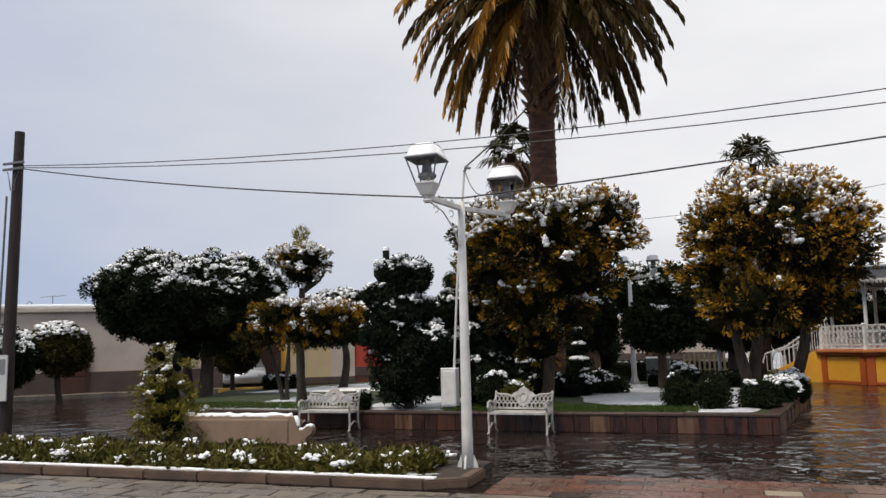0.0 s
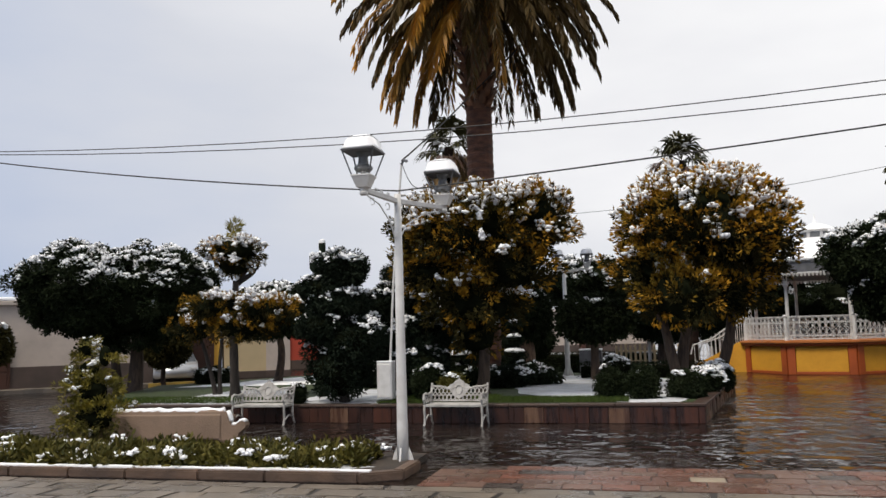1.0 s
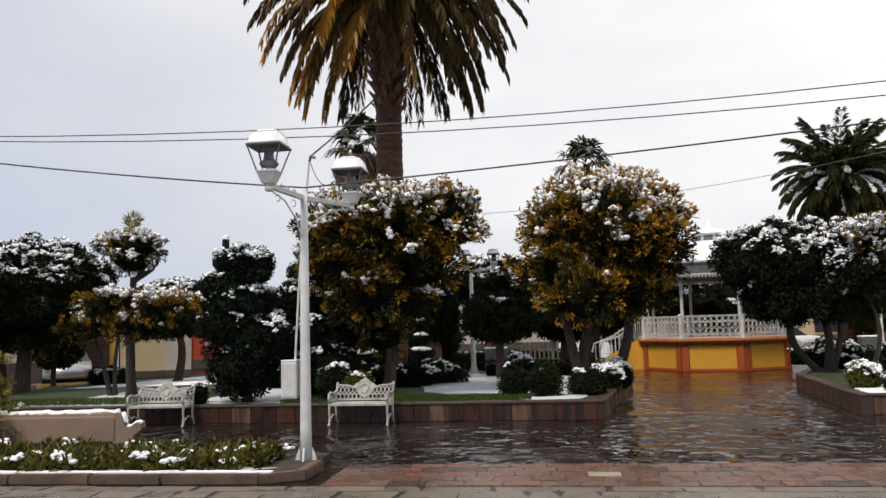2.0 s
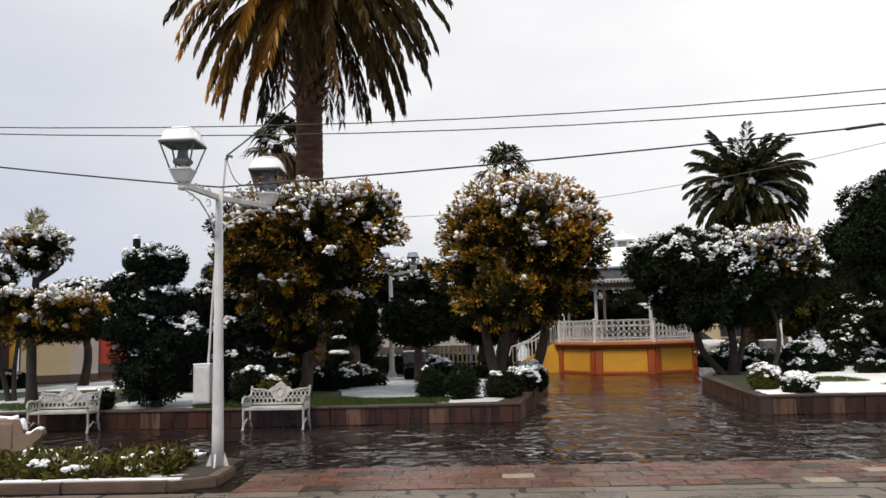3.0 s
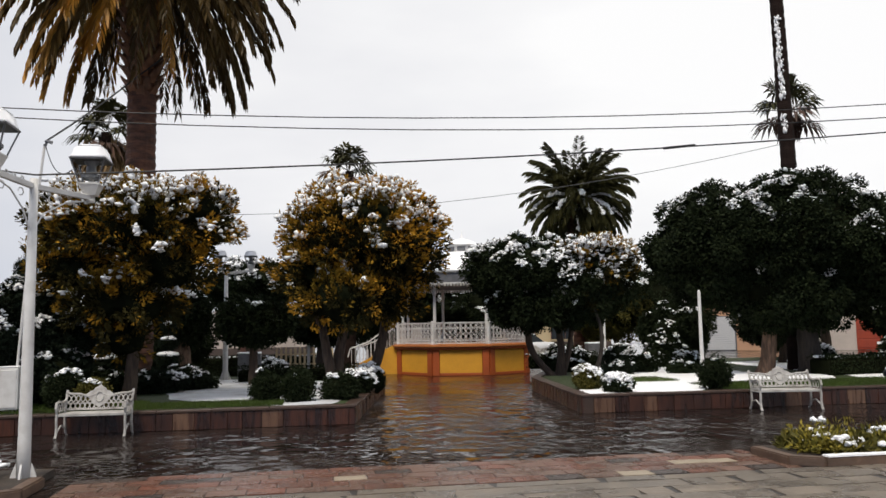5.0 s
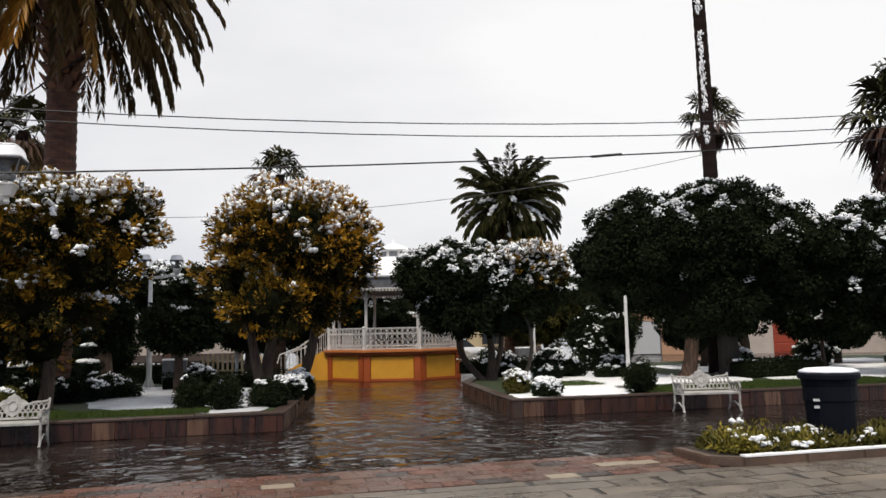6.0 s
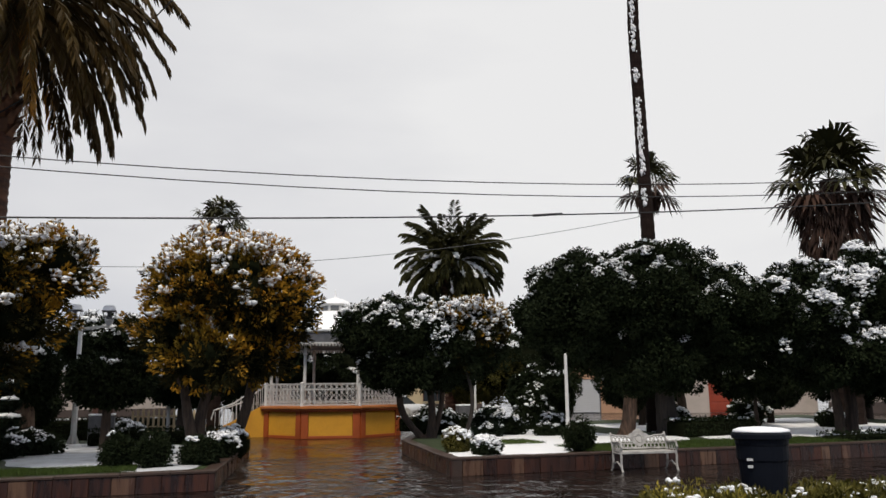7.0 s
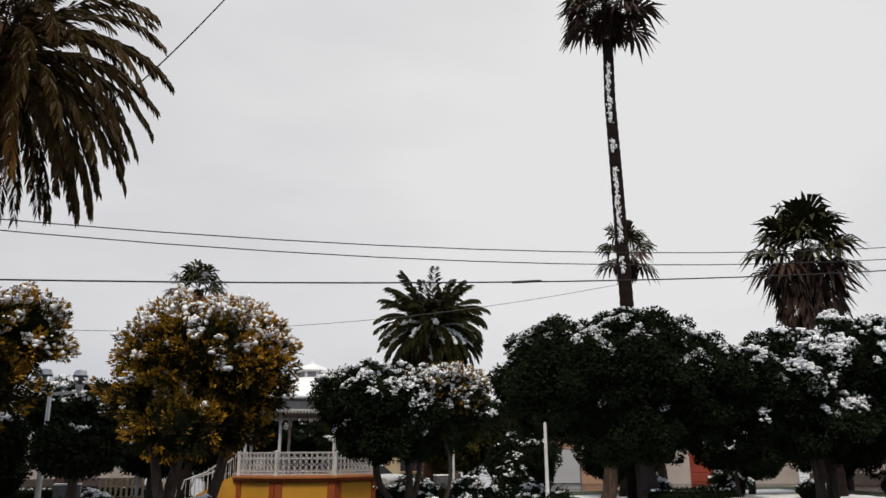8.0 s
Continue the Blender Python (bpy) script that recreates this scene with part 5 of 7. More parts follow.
# steps on the far side from the path
for k in range(6):
    bm = bmesh.new()
    box(bm, -AP - 0.3 * (6 - k), -AP + 0.1, -0.85, 0.85, 0 if k == 0 else 0.185 * k, 0.185 * (k + 1), 0.008)
    part("step", bm, STUCCO, kiosk)
for sg in (-1, 1):
    bm = bmesh.new()
    y = sg * 0.95
    a = [(-AP + 0.1, 0.0), (-AP - 1.95, 0.0), (-AP - 1.95, 0.25), (-AP - 0.15, WALL_H), (-AP + 0.1, WALL_H)]
    v0 = [bm.verts.new((x, y - 0.1, z)) for x, z in a]
    v1 = [bm.verts.new((x, y + 0.1, z)) for x, z in a]
    bm.faces.new(v0)
    bm.faces.new(v1[::-1])
    for i in range(5):
        j = (i + 1) % 5
        bm.faces.new((v0[j], v0[i], v1[i], v1[j]))
    part("stair_cheek", bm, YELLOW, kiosk, "yellow sloping stair wall")
    bm = bmesh.new()
    tube(bm, [(-AP + 0.1, y, RAIL_H - 0.02), (-AP - 0.2, y, RAIL_H - 0.05), (-AP - 1.2, y, RAIL_H - 0.75), (-AP - 1.95, y, 1.05), (-AP - 2.05, y, 0.7)], 0.028, 6)
    part("stair_handrail", bm, WHITE_IRON, kiosk, "white iron stair handrail")
    for k in range(12):
        u = k / 11
        x = -AP - 0.1 - 1.8 * u
        bm = bmesh.new()
        tube(bm, [(x, y, WALL_H - max(0, u - 0.02) * 0.95), (x, y, RAIL_H - 0.05 - max(0, (u - 0.06)) * 1.07)], 0.013, 5)
        part("baluster", bm, WHITE_IRON, kiosk)


# ---- lantern post ----
def lantern(parent, at, s=1.0, tall=0.86):
    """A four-sided tapering lantern under a snow-covered lid."""
    x, y, z = at
    bm = bmesh.new()
    lathe(bm, [(0.07 * s, z - 0.14 * s), (0.085 * s, z - 0.1 * s), (0.05 * s, z - 0.05 * s), (0.09 * s, z)], 12, (x, y))
    lan = part("lantern", bm, WHITE_IRON, parent, "white tapering street lantern with clear panes")
    q = math.pi / 4
    bm = bmesh.new()
    lathe(bm, [(0.15 * s, z), (0.25 * s, z + 0.19 * s), (0.265 * s, z + 0.2 * s), (0.265 * s, z + 0.225 * s), (0.24 * s, z + 0.23 * s)], 4, (x, y), q)
    part("lantern_bowl", bm, WHITE_IRON, lan)
    for i in range(4):
        a = q + i * math.pi / 2
        bm = bmesh.new()
        tube(bm, [(x + 0.24 * s * math.cos(a), y + 0.24 * s * math.sin(a), z + 0.22 * s), (x + 0.425 * s * math.cos(a), y + 0.425 * s * math.sin(a), z + 0.66 * s)], 0.011, 5)
        part("lantern_rib", bm, GREY_METAL, lan)
        b = a + math.pi / 2
        bm = bmesh.new()
        bm.faces.new([bm.verts.new((x + r * s * math.cos(c), y + r * s * math.sin(c), z + h * s)) for r, c, h in ((0.238, a, 0.225), (0.238, b, 0.225), (0.42, b, 0.66), (0.42, a, 0.66))])
        pane = part("pane", bm, GLASS, lan, "clear glass pane")
        pane.visible_shadow = False
    bm = bmesh.new()
    lathe(bm, [(0.13 * s, z + 0.30 * s), (0.17 * s, z + 0.34 * s), (0.17 * s, z + 0.38 * s), (0.10 * s, z + 0.44 * s), (0.085 * s, z + 0.56 * s), (0.14 * s, z + 0.65 * s)], 14, (x, y))
    part("reflector", bm, LAMP_DARK, lan, "dark bell-shaped lamp fitting")
    bm = bmesh.new()
    tube(bm, [(x, y, z + 0.2 * s), (x, y, z + 0.32 * s)], 0.05 * s, 10)
    part("lamp_holder", bm, WHITE_IRON, lan)
    bm = bmesh.new()
    lathe(bm, [(0.45 * s, z + 0.655 * s), (0.46 * s, z + 0.68 * s), (0.34 * s, z + 0.75 * s), (0.3 * s, z + 0.77 * s)], 4, (x, y), q)
    part("lid", bm, GREY_METAL, lan, "grey metal lantern lid")
    bm = bmesh.new()
    lathe(bm, [(0.44 * s, z + 0.695 * s), (0.42 * s, z + 0.72 * s), (0.36 * s, z + 0.90 * s), (0.30 * s, z + 0.95 * s), (0.12 * s, z + 0.97 * s)], 4, (x, y), q)
    es = [e for e in bm.edges]
    bmesh.ops.bevel(bm, geom=es, offset=0.035 * s, segments=2, affect="EDGES")
    part("snow_cap", bm, SNOW, lan, "thick cap of snow on the lantern", smooth=True)
    return lan


def lamp_post(m, label, arms, h, s=1.0, simple=False):
    ob = thing("street_lamp", m, label, "street lamp", "lamps of the square")
    bm = bmesh.new()
    lathe(bm, [(0.085, 0), (0.08, 0.5), (0.067, 2.0), (0.052, h)], 10)
    part("post", bm, WHITE_IRON, ob, smooth=True)
    bm = bmesh.new()
    box(bm, -0.16, 0.16, -0.16, 0.16, 0, 0.03, 0.006)
    for a in range(4):
        d = Matrix.Rotation(a * math.pi / 2, 4, "Z")
        vs = [bm.verts.new(d @ Vector(p)) for p in ((0.06, -0.012, 0.02), (0.17, -0.012, 0.02), (0.13, -0.012, 0.16), (0.09, -0.012, 0.26), (0.06, 0.012, 0.02), (0.17, 0.012, 0.02), (0.13, 0.012, 0.16), (0.09, 0.012, 0.26))]
        bm.faces.new(vs[:4])
        bm.faces.new(vs[7:3:-1])
        for i in range(4):
            j = (i + 1) % 4
            bm.faces.new((vs[j], vs[i], vs[4 + i], vs[4 + j]))
    part("base_plate", bm, WHITE_IRON, ob, "white finned base plate")
    for ax, ay, az in arms:
        L = math.hypot(ax, ay)
        ux, uy = ax / L, ay / L
        bm = bmesh.new()
        box(bm, 0, L + 0.05, -0.03, 0.03, -0.035, 0.035, 0.006)
        slope = math.atan2(az, L)
        arm = part("arm", bm, WHITE_IRON, ob)
        arm.matrix_basis = Matrix.Translation((0, 0, h - 0.1)) @ Matrix.Rotation(math.atan2(ay, ax), 4, "Z") @ Matrix.Rotation(-slope, 4, "Y")
        if not simple:
            bm = bmesh.new()
            pts = [(0.02, 0, -0.55), (0.16, 0, -0.33), (L * 0.55, 0, -0.13), (L * 0.9, 0, -0.06)]
            tube(bm, pts, 0.012, 5)
            for cx in (L * 0.3, L * 0.75):
                tube(bm, [(cx + 0.05 * math.cos(k), 0, -0.12 + 0.05 * math.sin(k)) for k in (0, 1, 2, 3, 4, 5)], 0.008, 5)
            for cx in (L * 0.25, L * 0.45, L * 0.62, L * 0.8):
                tube(bm, [(cx, 0, 0.03), (cx + 0.02, 0, 0.07), (cx + 0.05, 0, 0.075), (cx + 0.06, 0, 0.05)], 0.01, 5)
            br = part("scroll_brace", bm, WHITE_IRON, ob)
            br.matrix_basis = Matrix.Translation((0, 0, h - 0.1)) @ Matrix.Rotation(math.atan2(ay, ax), 4, "Z") @ Matrix.Rotation(-slope, 4, "Y")
        lantern(ob, (ax, ay, h - 0.1 + az + 0.03), s)
    return ob


lamp_post(pose(-3.33, 10.5, 0), "white iron lantern post with two snow-capped lanterns, beside the flower bed", [(-0.24, -0.73, 0.06), (0.46, 0.84, 0.0)], 3.80, 0.73)
lamp_post(pose(-2.45, 25.0, 0.34), "white iron lantern post with two lanterns on the lawn", [(-0.15, -0.3, 0.05), (0.72, 0.3, 0.1)], 3.4, 0.62, True)


def bare_post(at, h, r, label):
    """A plain white post with a rounded top on a small foot."""
    ob = thing("white_post", pose(*at), label, "post", "bare white posts")
    bm = bmesh.new()
    lathe(bm, [(r * 1.1, 0), (r, 0.3), (r * 0.8, h - 0.06), (r * 0.55, h - 0.01), (r * 0.2, h)], 10)
    part("shaft", bm, WHITE_IRON, ob, smooth=True)
    bm = bmesh.new()
    box(bm, -r * 2.2, r * 2.2, -r * 2.2, r * 2.2, 0, 0.05, 0.01)
    part("foot_plate", bm, GREY_METAL, ob)


bare_post((0.07, 29.0, 0.0), 2.45, 0.06, "slim white post behind the golden cypress")
bare_post((11.0, 28.0, 0.34), 2.22, 0.05, "slim white post among the dark trees")
bare_post((10.67, 20.0, 0.34), 2.42, 0.055, "slim white post in the snowy shrub bed")

# service mast with a white cabinet
mast = thing("meter_mast", pose(-5.3, 16.05, PLANT_Z), "white metal meter cabinet on a slim white service mast", "electric meter")
bm = bmesh.new()
tube(bm, [(-0.06, 0, 0), (-0.04, 0, 0.9), (0.06, 0.02, 2.6), (0.28, 0.08, 5.2)], 0.026, 8)
part("pipe", bm, WHITE_IRON, mast)
bm = bmesh.new()
tube(bm, [(0.28, 0.08, 5.18), (0.33, 0.07, 5.27), (0.42, 0.06, 5.24)], 0.035, 7)
part("service_head", bm, GREY_METAL, mast)
bm = bmesh.new()
box(bm, -0.3, 0.04, -0.16, 0.10, 0.1, 0.88, 0.02)
cab = part("cabinet", bm, WHITE_IRON, mast, "white sheet-metal cabinet")
bm = bmesh.new()
box(bm, -0.27, 0.01, -0.172, -0.15, 0.14, 0.84, 0.008)
part("cabinet_door", bm, WHITE_IRON, cab)
bm = bmesh.new()
box(bm, -0.305, 0.045, -0.165, 0.105, 0.88, 0.91, 0.014)
part("snow_cap", bm, SNOW, cab, "thin snow on the cabinet")
bm = bmesh.new()
box(bm, -0.22, -0.05, -0.08, 0.04, -0.05, 0.1, 0.01)
part("foot", bm, GREY_METAL, mast)


# ---- iron benches ----
def bench_proto(m):
    ob = thing("park_bench", m, "white cast-iron park bench with a pierced back, wet snow on it", "bench", "iron park benches")
    W = 0.58
    bm = bmesh.new()
    box(bm, -W, W, -0.235, -0.205, 0.375, 0.425, 0.006)
    front = part("seat_rail", bm, BENCH_IRON, ob)
    for k in range(7):
        y = -0.18 + 0.38 * k / 6
        bm = bmesh.new()
        box(bm, -W, W, y - 0.022, y + 0.022, 0.405, 0.425, 0.004)
        part("seat_slat", bm, BENCH_IRON, front)
    for sg in (-1, 1):
        x = sg * W
        bm = bmesh.new()
        tube(bm, [(x, -0.30, 0.0), (x, -0.25, 0.04), (x, -0.22, 0.16), (x, -0.24, 0.3), (x, -0.22, 0.42)], 0.024, 6)
        tube(bm, [(x, 0.31, 0.0), (x, 0.25, 0.05), (x, 0.2, 0.2), (x, 0.2, 0.42), (x, 0.25, 0.62), (x, 0.32, 0.8)], 0.024, 6)
        tube(bm, [(x, -0.22, 0.1), (x, 0.0, 0.2), (x, 0.2, 0.14)], 0.016, 6)
        tube(bm, [(x, -0.22, 0.38), (x, 0.2, 0.38)], 0.02, 6)
        part("side_frame", bm, BENCH_IRON, ob)
        bm = bmesh.new()
        tube(bm, [(x, -0.22, 0.42), (x, -0.27, 0.52), (x, -0.24, 0.61), (x, -0.12, 0.63), (x, 0.06, 0.6), (x, 0.24, 0.63)], 0.024, 6)
        for k in range(3):
            c = (-0.1 + 0.12 * k, 0.51)
            tube(bm, [(x, c[0] + 0.05 * math.cos(a), c[1] + 0.07 * math.sin(a)) for a in [i * math.pi / 4 for i in range(9)]], 0.011, 5, caps=False)
        part("armrest", bm, BENCH_IRON, ob)
    tilt = Matrix.Translation((0, 0.21, 0.43)) @ Matrix.Rotation(-0.22, 4, "X")
    bm = bmesh.new()
    tube(bm, [(-W, 0, 0.03), (W, 0, 0.03)], 0.018, 6)
    tube(bm, [(-W, 0, 0.14), (W, 0, 0.14)], 0.012, 6)
    n = 14
    for k in range(n):
        x = -W + 2 * W * (k + 0.5) / n
        for s2 in (-1, 1):
            tube(bm, [(x + s2 * 0.04 * math.sin(i * math.pi / 4), 0, 0.03 + 0.26 * i / 8) for i in range(9)], 0.011, 5, caps=False)
    top = []
    for i in range(25):
        u = -1 + 2 * i / 24
        top.append((W * u, 0, 0.29 + 0.035 * math.cos(u * math.pi * 3) * (1 - abs(u)) + 0.05 * abs(u) ** 4))
    tube(bm, top, 0.02, 6)
    to(part("backrest", bm, BENCH_IRON, ob, "pierced white iron back"), tilt)
    bm = bmesh.new()
    prof = [(-0.24, 0.30), (-0.17, 0.36), (-0.12, 0.37), (-0.09, 0.42), (-0.04, 0.44), (0, 0.485), (0.04, 0.44), (0.09, 0.42), (0.12, 0.37), (0.17, 0.36), (0.24, 0.30), (0.1, 0.12), (0, 0.06), (-0.1, 0.12)]
    f0 = [bm.verts.new((x, -0.012, z)) for x, z in prof]
    f1 = [bm.verts.new((x, 0.012, z)) for x, z in prof]
    bm.faces.new(f0)
    bm.faces.new(f1[::-1])
    for i in range(len(prof)):
        j = (i + 1) % len(prof)
        bm.faces.new((f0[j], f0[i], f1[i], f1[j]))
    tube(bm, [(0.07 * math.cos(a), -0.02, 0.25 + 0.09 * math.sin(a)) for a in [i * math.pi / 6 for i in range(13)]], 0.012, 5, caps=False)
    to(part("crest", bm, BENCH_IRON, ob, "cast crest in the middle of the back"), tilt)
    return ob


bench = bench_proto(pose(-3.7, 15.16, 0, 0, 0, -2))
copy_thing(bench, pose(-7.9, 15.2, 0, 0, 0, 2))
copy_thing(bench, pose(10.08, 15.34, 0, 0, 0, -9) @ Matrix.Diagonal((1.1, 1.05, 1.0, 1.0)))
copy_thing(bench, pose(11.3, 38.0, 0, 0, 0, 0))


# ---- masonry bench, bin, pole and cables ----
seat = thing("masonry_bench", pose(-8.62, 12.9, 0, 0, 0, 4), "long beige stuccoed masonry bench with scrolled end, snow on its back", "bench")
bm = bmesh.new()
box(bm, -1.5, 1.12, -0.09, 0.09, 0.0, 0.46, 0.03)
part("back", bm, STUCCO, seat)
bm = bmesh.new()
tube(bm, [(-1.5, 0, 0.47), (1.12, 0, 0.47)], 0.07, 10)
part("top_roll", bm, STUCCO, seat)
bm = bmesh.new()
rng = rng_of(3)
pts = [(-1.5 + 2.62 * i / 30, rng.normal() * 0.01, 0.515 + rng.normal() * 0.008) for i in range(31)]
tube(bm, pts, 0.055, 8)
part("snow_strip", bm, SNOW, seat, "snow along the top of the back", smooth=True)
for x in (-1.5, 1.15):
    bm = bmesh.new()
    prof = [(-0.1, 0.0), (0.24, 0.0), (0.27, 0.12), (0.34, 0.17), (0.39, 0.21), (0.41, 0.26), (0.39, 0.31), (0.34, 0.335), (0.28, 0.32), (0.22, 0.27), (0.16, 0.25), (0.11, 0.27), (0.08, 0.33), (0.06, 0.42), (0.04, 0.50), (-0.08, 0.50)]
    f0 = [bm.verts.new((x - 0.09, y, z)) for y, z in prof]
    f1 = [bm.verts.new((x + 0.09, y, z)) for y, z in prof]
    bm.faces.new(f0[::-1])
    bm.faces.new(f1)
    for i in range(len(prof)):
        j = (i + 1) % len(prof)
        bm.faces.new((f0[i], f0[j], f1[j], f1[i]))
    bmesh.ops.rotate(bm, verts=bm.verts, cent=(x, 0, 0), matrix=Matrix.Rotation(radians(-90 if x > 0 else 90), 3, "Z"))
    part("scrolled_end", bm, STUCCO, seat, "scrolled end wall of the bench")
    bm = bmesh.new()
    sg = 1 if x > 0 else -1
    tube(bm, [(x + sg * a, 0, b) for a, b in ((0.03, 0.51), (0.075, 0.42), (0.095, 0.34), (0.13, 0.28), (0.17, 0.265), (0.22, 0.285), (0.28, 0.335), (0.34, 0.35), (0.39, 0.32))], 0.03, 7)
    for v in bm.verts:
        v.co.y *= 2.6
    part("snow_strip", bm, SNOW, seat, "snow lying in the curve of the scroll", smooth=True)
bm = bmesh.new()
box(bm, -1.5, 1.1, 0.05, 0.5, 0.3, 0.4, 0.02)
part("seat_slab", bm, STUCCO, seat)
for x in (-1.3, -0.4, 0.5, 1.0):
    bm = bmesh.new()
    box(bm, x - 0.1, x + 0.1, -0.07, 0.4, 0.0, 0.3)
    part("support", bm, STUCCO, seat)

bin_ = thing("rubbish_bin", pose(8.62, 9.9, 0.08, 0, 0, -36), "large dark blue plastic rubbish bin with snow on its lid", "rubbish bin")
bm = bmesh.new()
lathe(bm, [(0.29, 0.0), (0.31, 0.03), (0.35, 0.62), (0.37, 0.65), (0.37, 0.85), (0.38, 0.87), (0.385, 0.96)], 24)
part("body", bm, BIN, bin_, smooth=False)
bm = bmesh.new()
lathe(bm, [(0.41, 0.95), (0.43, 0.96), (0.43, 1.02), (0.40, 1.05), (0.2, 1.07)], 24)
part("lid", bm, BIN, bin_)
bm = bmesh.new()
box(bm, 0.18, 0.3, 0.34, 0.46, 0.92, 1.03, 0.02)
box(bm, -0.3, -0.18, 0.34, 0.46, 0.92, 1.03, 0.02)
part("hinge", bm, BIN, bin_)
bm = bmesh.new()
lathe(bm, [(0.395, 1.045), (0.385, 1.075), (0.3, 1.105), (0.1, 1.12)], 22)
for v in bm.verts:
    v.co.x += 0.05 * noise.noise(v.co * 4)
    v.co.y += 0.05 * noise.noise(v.co * 4 + Vector((5, 0, 0)))
part("snow_cap", bm, SNOW, bin_, "melting snow on the bin lid", smooth=True)
bm = bmesh.new()
for z, w in ((0.56, 0.035), (0.66, 0.045)):
    box(bm, -0.2 - w, -0.2 + w, -0.33, -0.29, z - 0.018, z + 0.018)
part("printed_mark", bm, SIGN_WHITE, bin_, "worn white printed mark")
bm = bmesh.new()
pts = [(-0.35, -0.5, 0.1)] + [(-0.2 + 0.1 * math.cos(a), -0.5, 0.25 + 0.1 * math.sin(a)) for a in (3.1, 2.4, 1.6, 0.8, 0.0, -0.8)]
tube(bm, pts, 0.02, 6)
hoop = part("garden_hoop", bm, WHITE_IRON)
hoop.matrix_basis = pose(8.55, 10.05, 0.05, 0, 0, -36)
tagged(hoop, "bent white metal garden hoop stuck in the flower bed", "garden hoop")

pole = thing("utility_pole", pose(-13.5, 12.1, 0.0), "dark tarred wooden utility pole with cable brackets", "utility pole")
bm = bmesh.new()
tube(bm, [(0.0, 0, 0), (0.02, 0, 2), (0.06, 0, 4.5), (0.08, 0, 6.35)], 0.13, 14, 0.095)
part("pole_shaft", bm, POLE_WOOD, pole)
for dz in (0, 0.12):
    bm = bmesh.new()
    box(bm, -0.2, 0.35, -0.14, -0.1, 5.52 + dz, 5.57 + dz, 0.006)
    part("bracket", bm, GREY_METAL, pole)
bm = bmesh.new()
tube(bm, [(0.2, -0.1, 5.5), (0.12, -0.11, 5.3), (0.09, -0.1, 5.1)], 0.012, 6)
tube(bm, [(-0.1, -0.1, 5.5), (-0.03, -0.11, 5.3), (0.0, -0.1, 5.1)], 0.012, 6)
part("brace", bm, GREY_METAL, pole)
bm = bmesh.new()
tube(bm, [(-0.15, -0.05, 5.0), (-0.14, -0.1, 3.0), (-0.14, -0.12, 0.0)], 0.022, 6)
part("conduit", bm, GREY_METAL, pole)
sign = thing("notice_board", pose(-13.45, 11.95, 0.75), "white notice boards strapped to the utility pole", "sign")
bm = bmesh.new()
box(bm, -0.45, -0.12, -0.03, 0.0, -0.05, 0.95, 0.005)
part("board", bm, SIGN_WHITE, sign)
bm = bmesh.new()
box(bm, -0.08, 0.17, -0.06, -0.03, 0.1, 1.0, 0.005)
b2 = part("board", bm, SIGN_WHITE, sign)
bm = bmesh.new()
box(bm, -0.03, 0.13, -0.068, -0.061, 0.62, 0.92)
part("print", bm, SIGN_GREY, b2, "grey illegible print")


def cable(name, pts, r, label, sag=0.0, mat=CABLE):
    """A cable through points, sagging between them."""
    bm = bmesh.new()
    out = []
    for a, b in zip(pts, pts[1:]):
        a, b = Vector(a), Vector(b)
        for i in range(24):
            u = i / 24
            p = a.lerp(b, u)
            p.z -= 4 * sag * u * (1 - u)
            out.append(p)
    out.append(Vector(pts[-1]))
    tube(bm, out, r, 5)
    return tagged(part(name, bm, mat), label, "cable")


cable("overhead_cable", [(-13.3, 12.0, 5.60), (27, 12.0, 8.25)], 0.009, "black overhead power cable strung over the square", 1.54)
cable("overhead_cable", [(-13.3, 12.0, 5.56), (27, 12.0, 7.97)], 0.009, "black overhead power cable strung over the square", 1.605)
cable("overhead_cable", [(-13.3, 12.0, 5.55), (-3.33, 10.55, 3.86)], 0.012, "black service cable tied to the lantern post", 0.1)
cable("overhead_cable", [(-3.33, 10.55, 3.86), (27, 13.0, 7.55)], 0.012, "black service cable tied to the lantern post", 0.44)
cable("overhead_cable", [(15.3, 22.5, 7.6), (-8.0, 30.0, 6.3)], 0.009, "thin grey cable slung between the trees", 0.9, CABLE_GREY)
cable("overhead_cable", [(-5.0, 16.1, 5.6), (-4.3, 20.6, 8.4), (-0.75, 21.5, 12.0), (1.2, 21.0, 14.6), (3.6, 21.0, 18.5)], 0.02, "slack cable running up past the palm", 0.05)
cable("overhead_cable", [(-5.0, 16.1, 5.55), (-3.0, 10.9, 4.0)], 0.009, "thin slack cable from mast to lantern", 0.25)

bm = bmesh.new()
tube(bm, [(5.6, 11.27, 4.575), (5.85, 11.29, 4.608), (6.15, 11.315, 4.648)], 0.022, 7)
tagged(part("cable_splice", bm, CABLE), "thick black splice sleeve on the service cable", "cable splice")


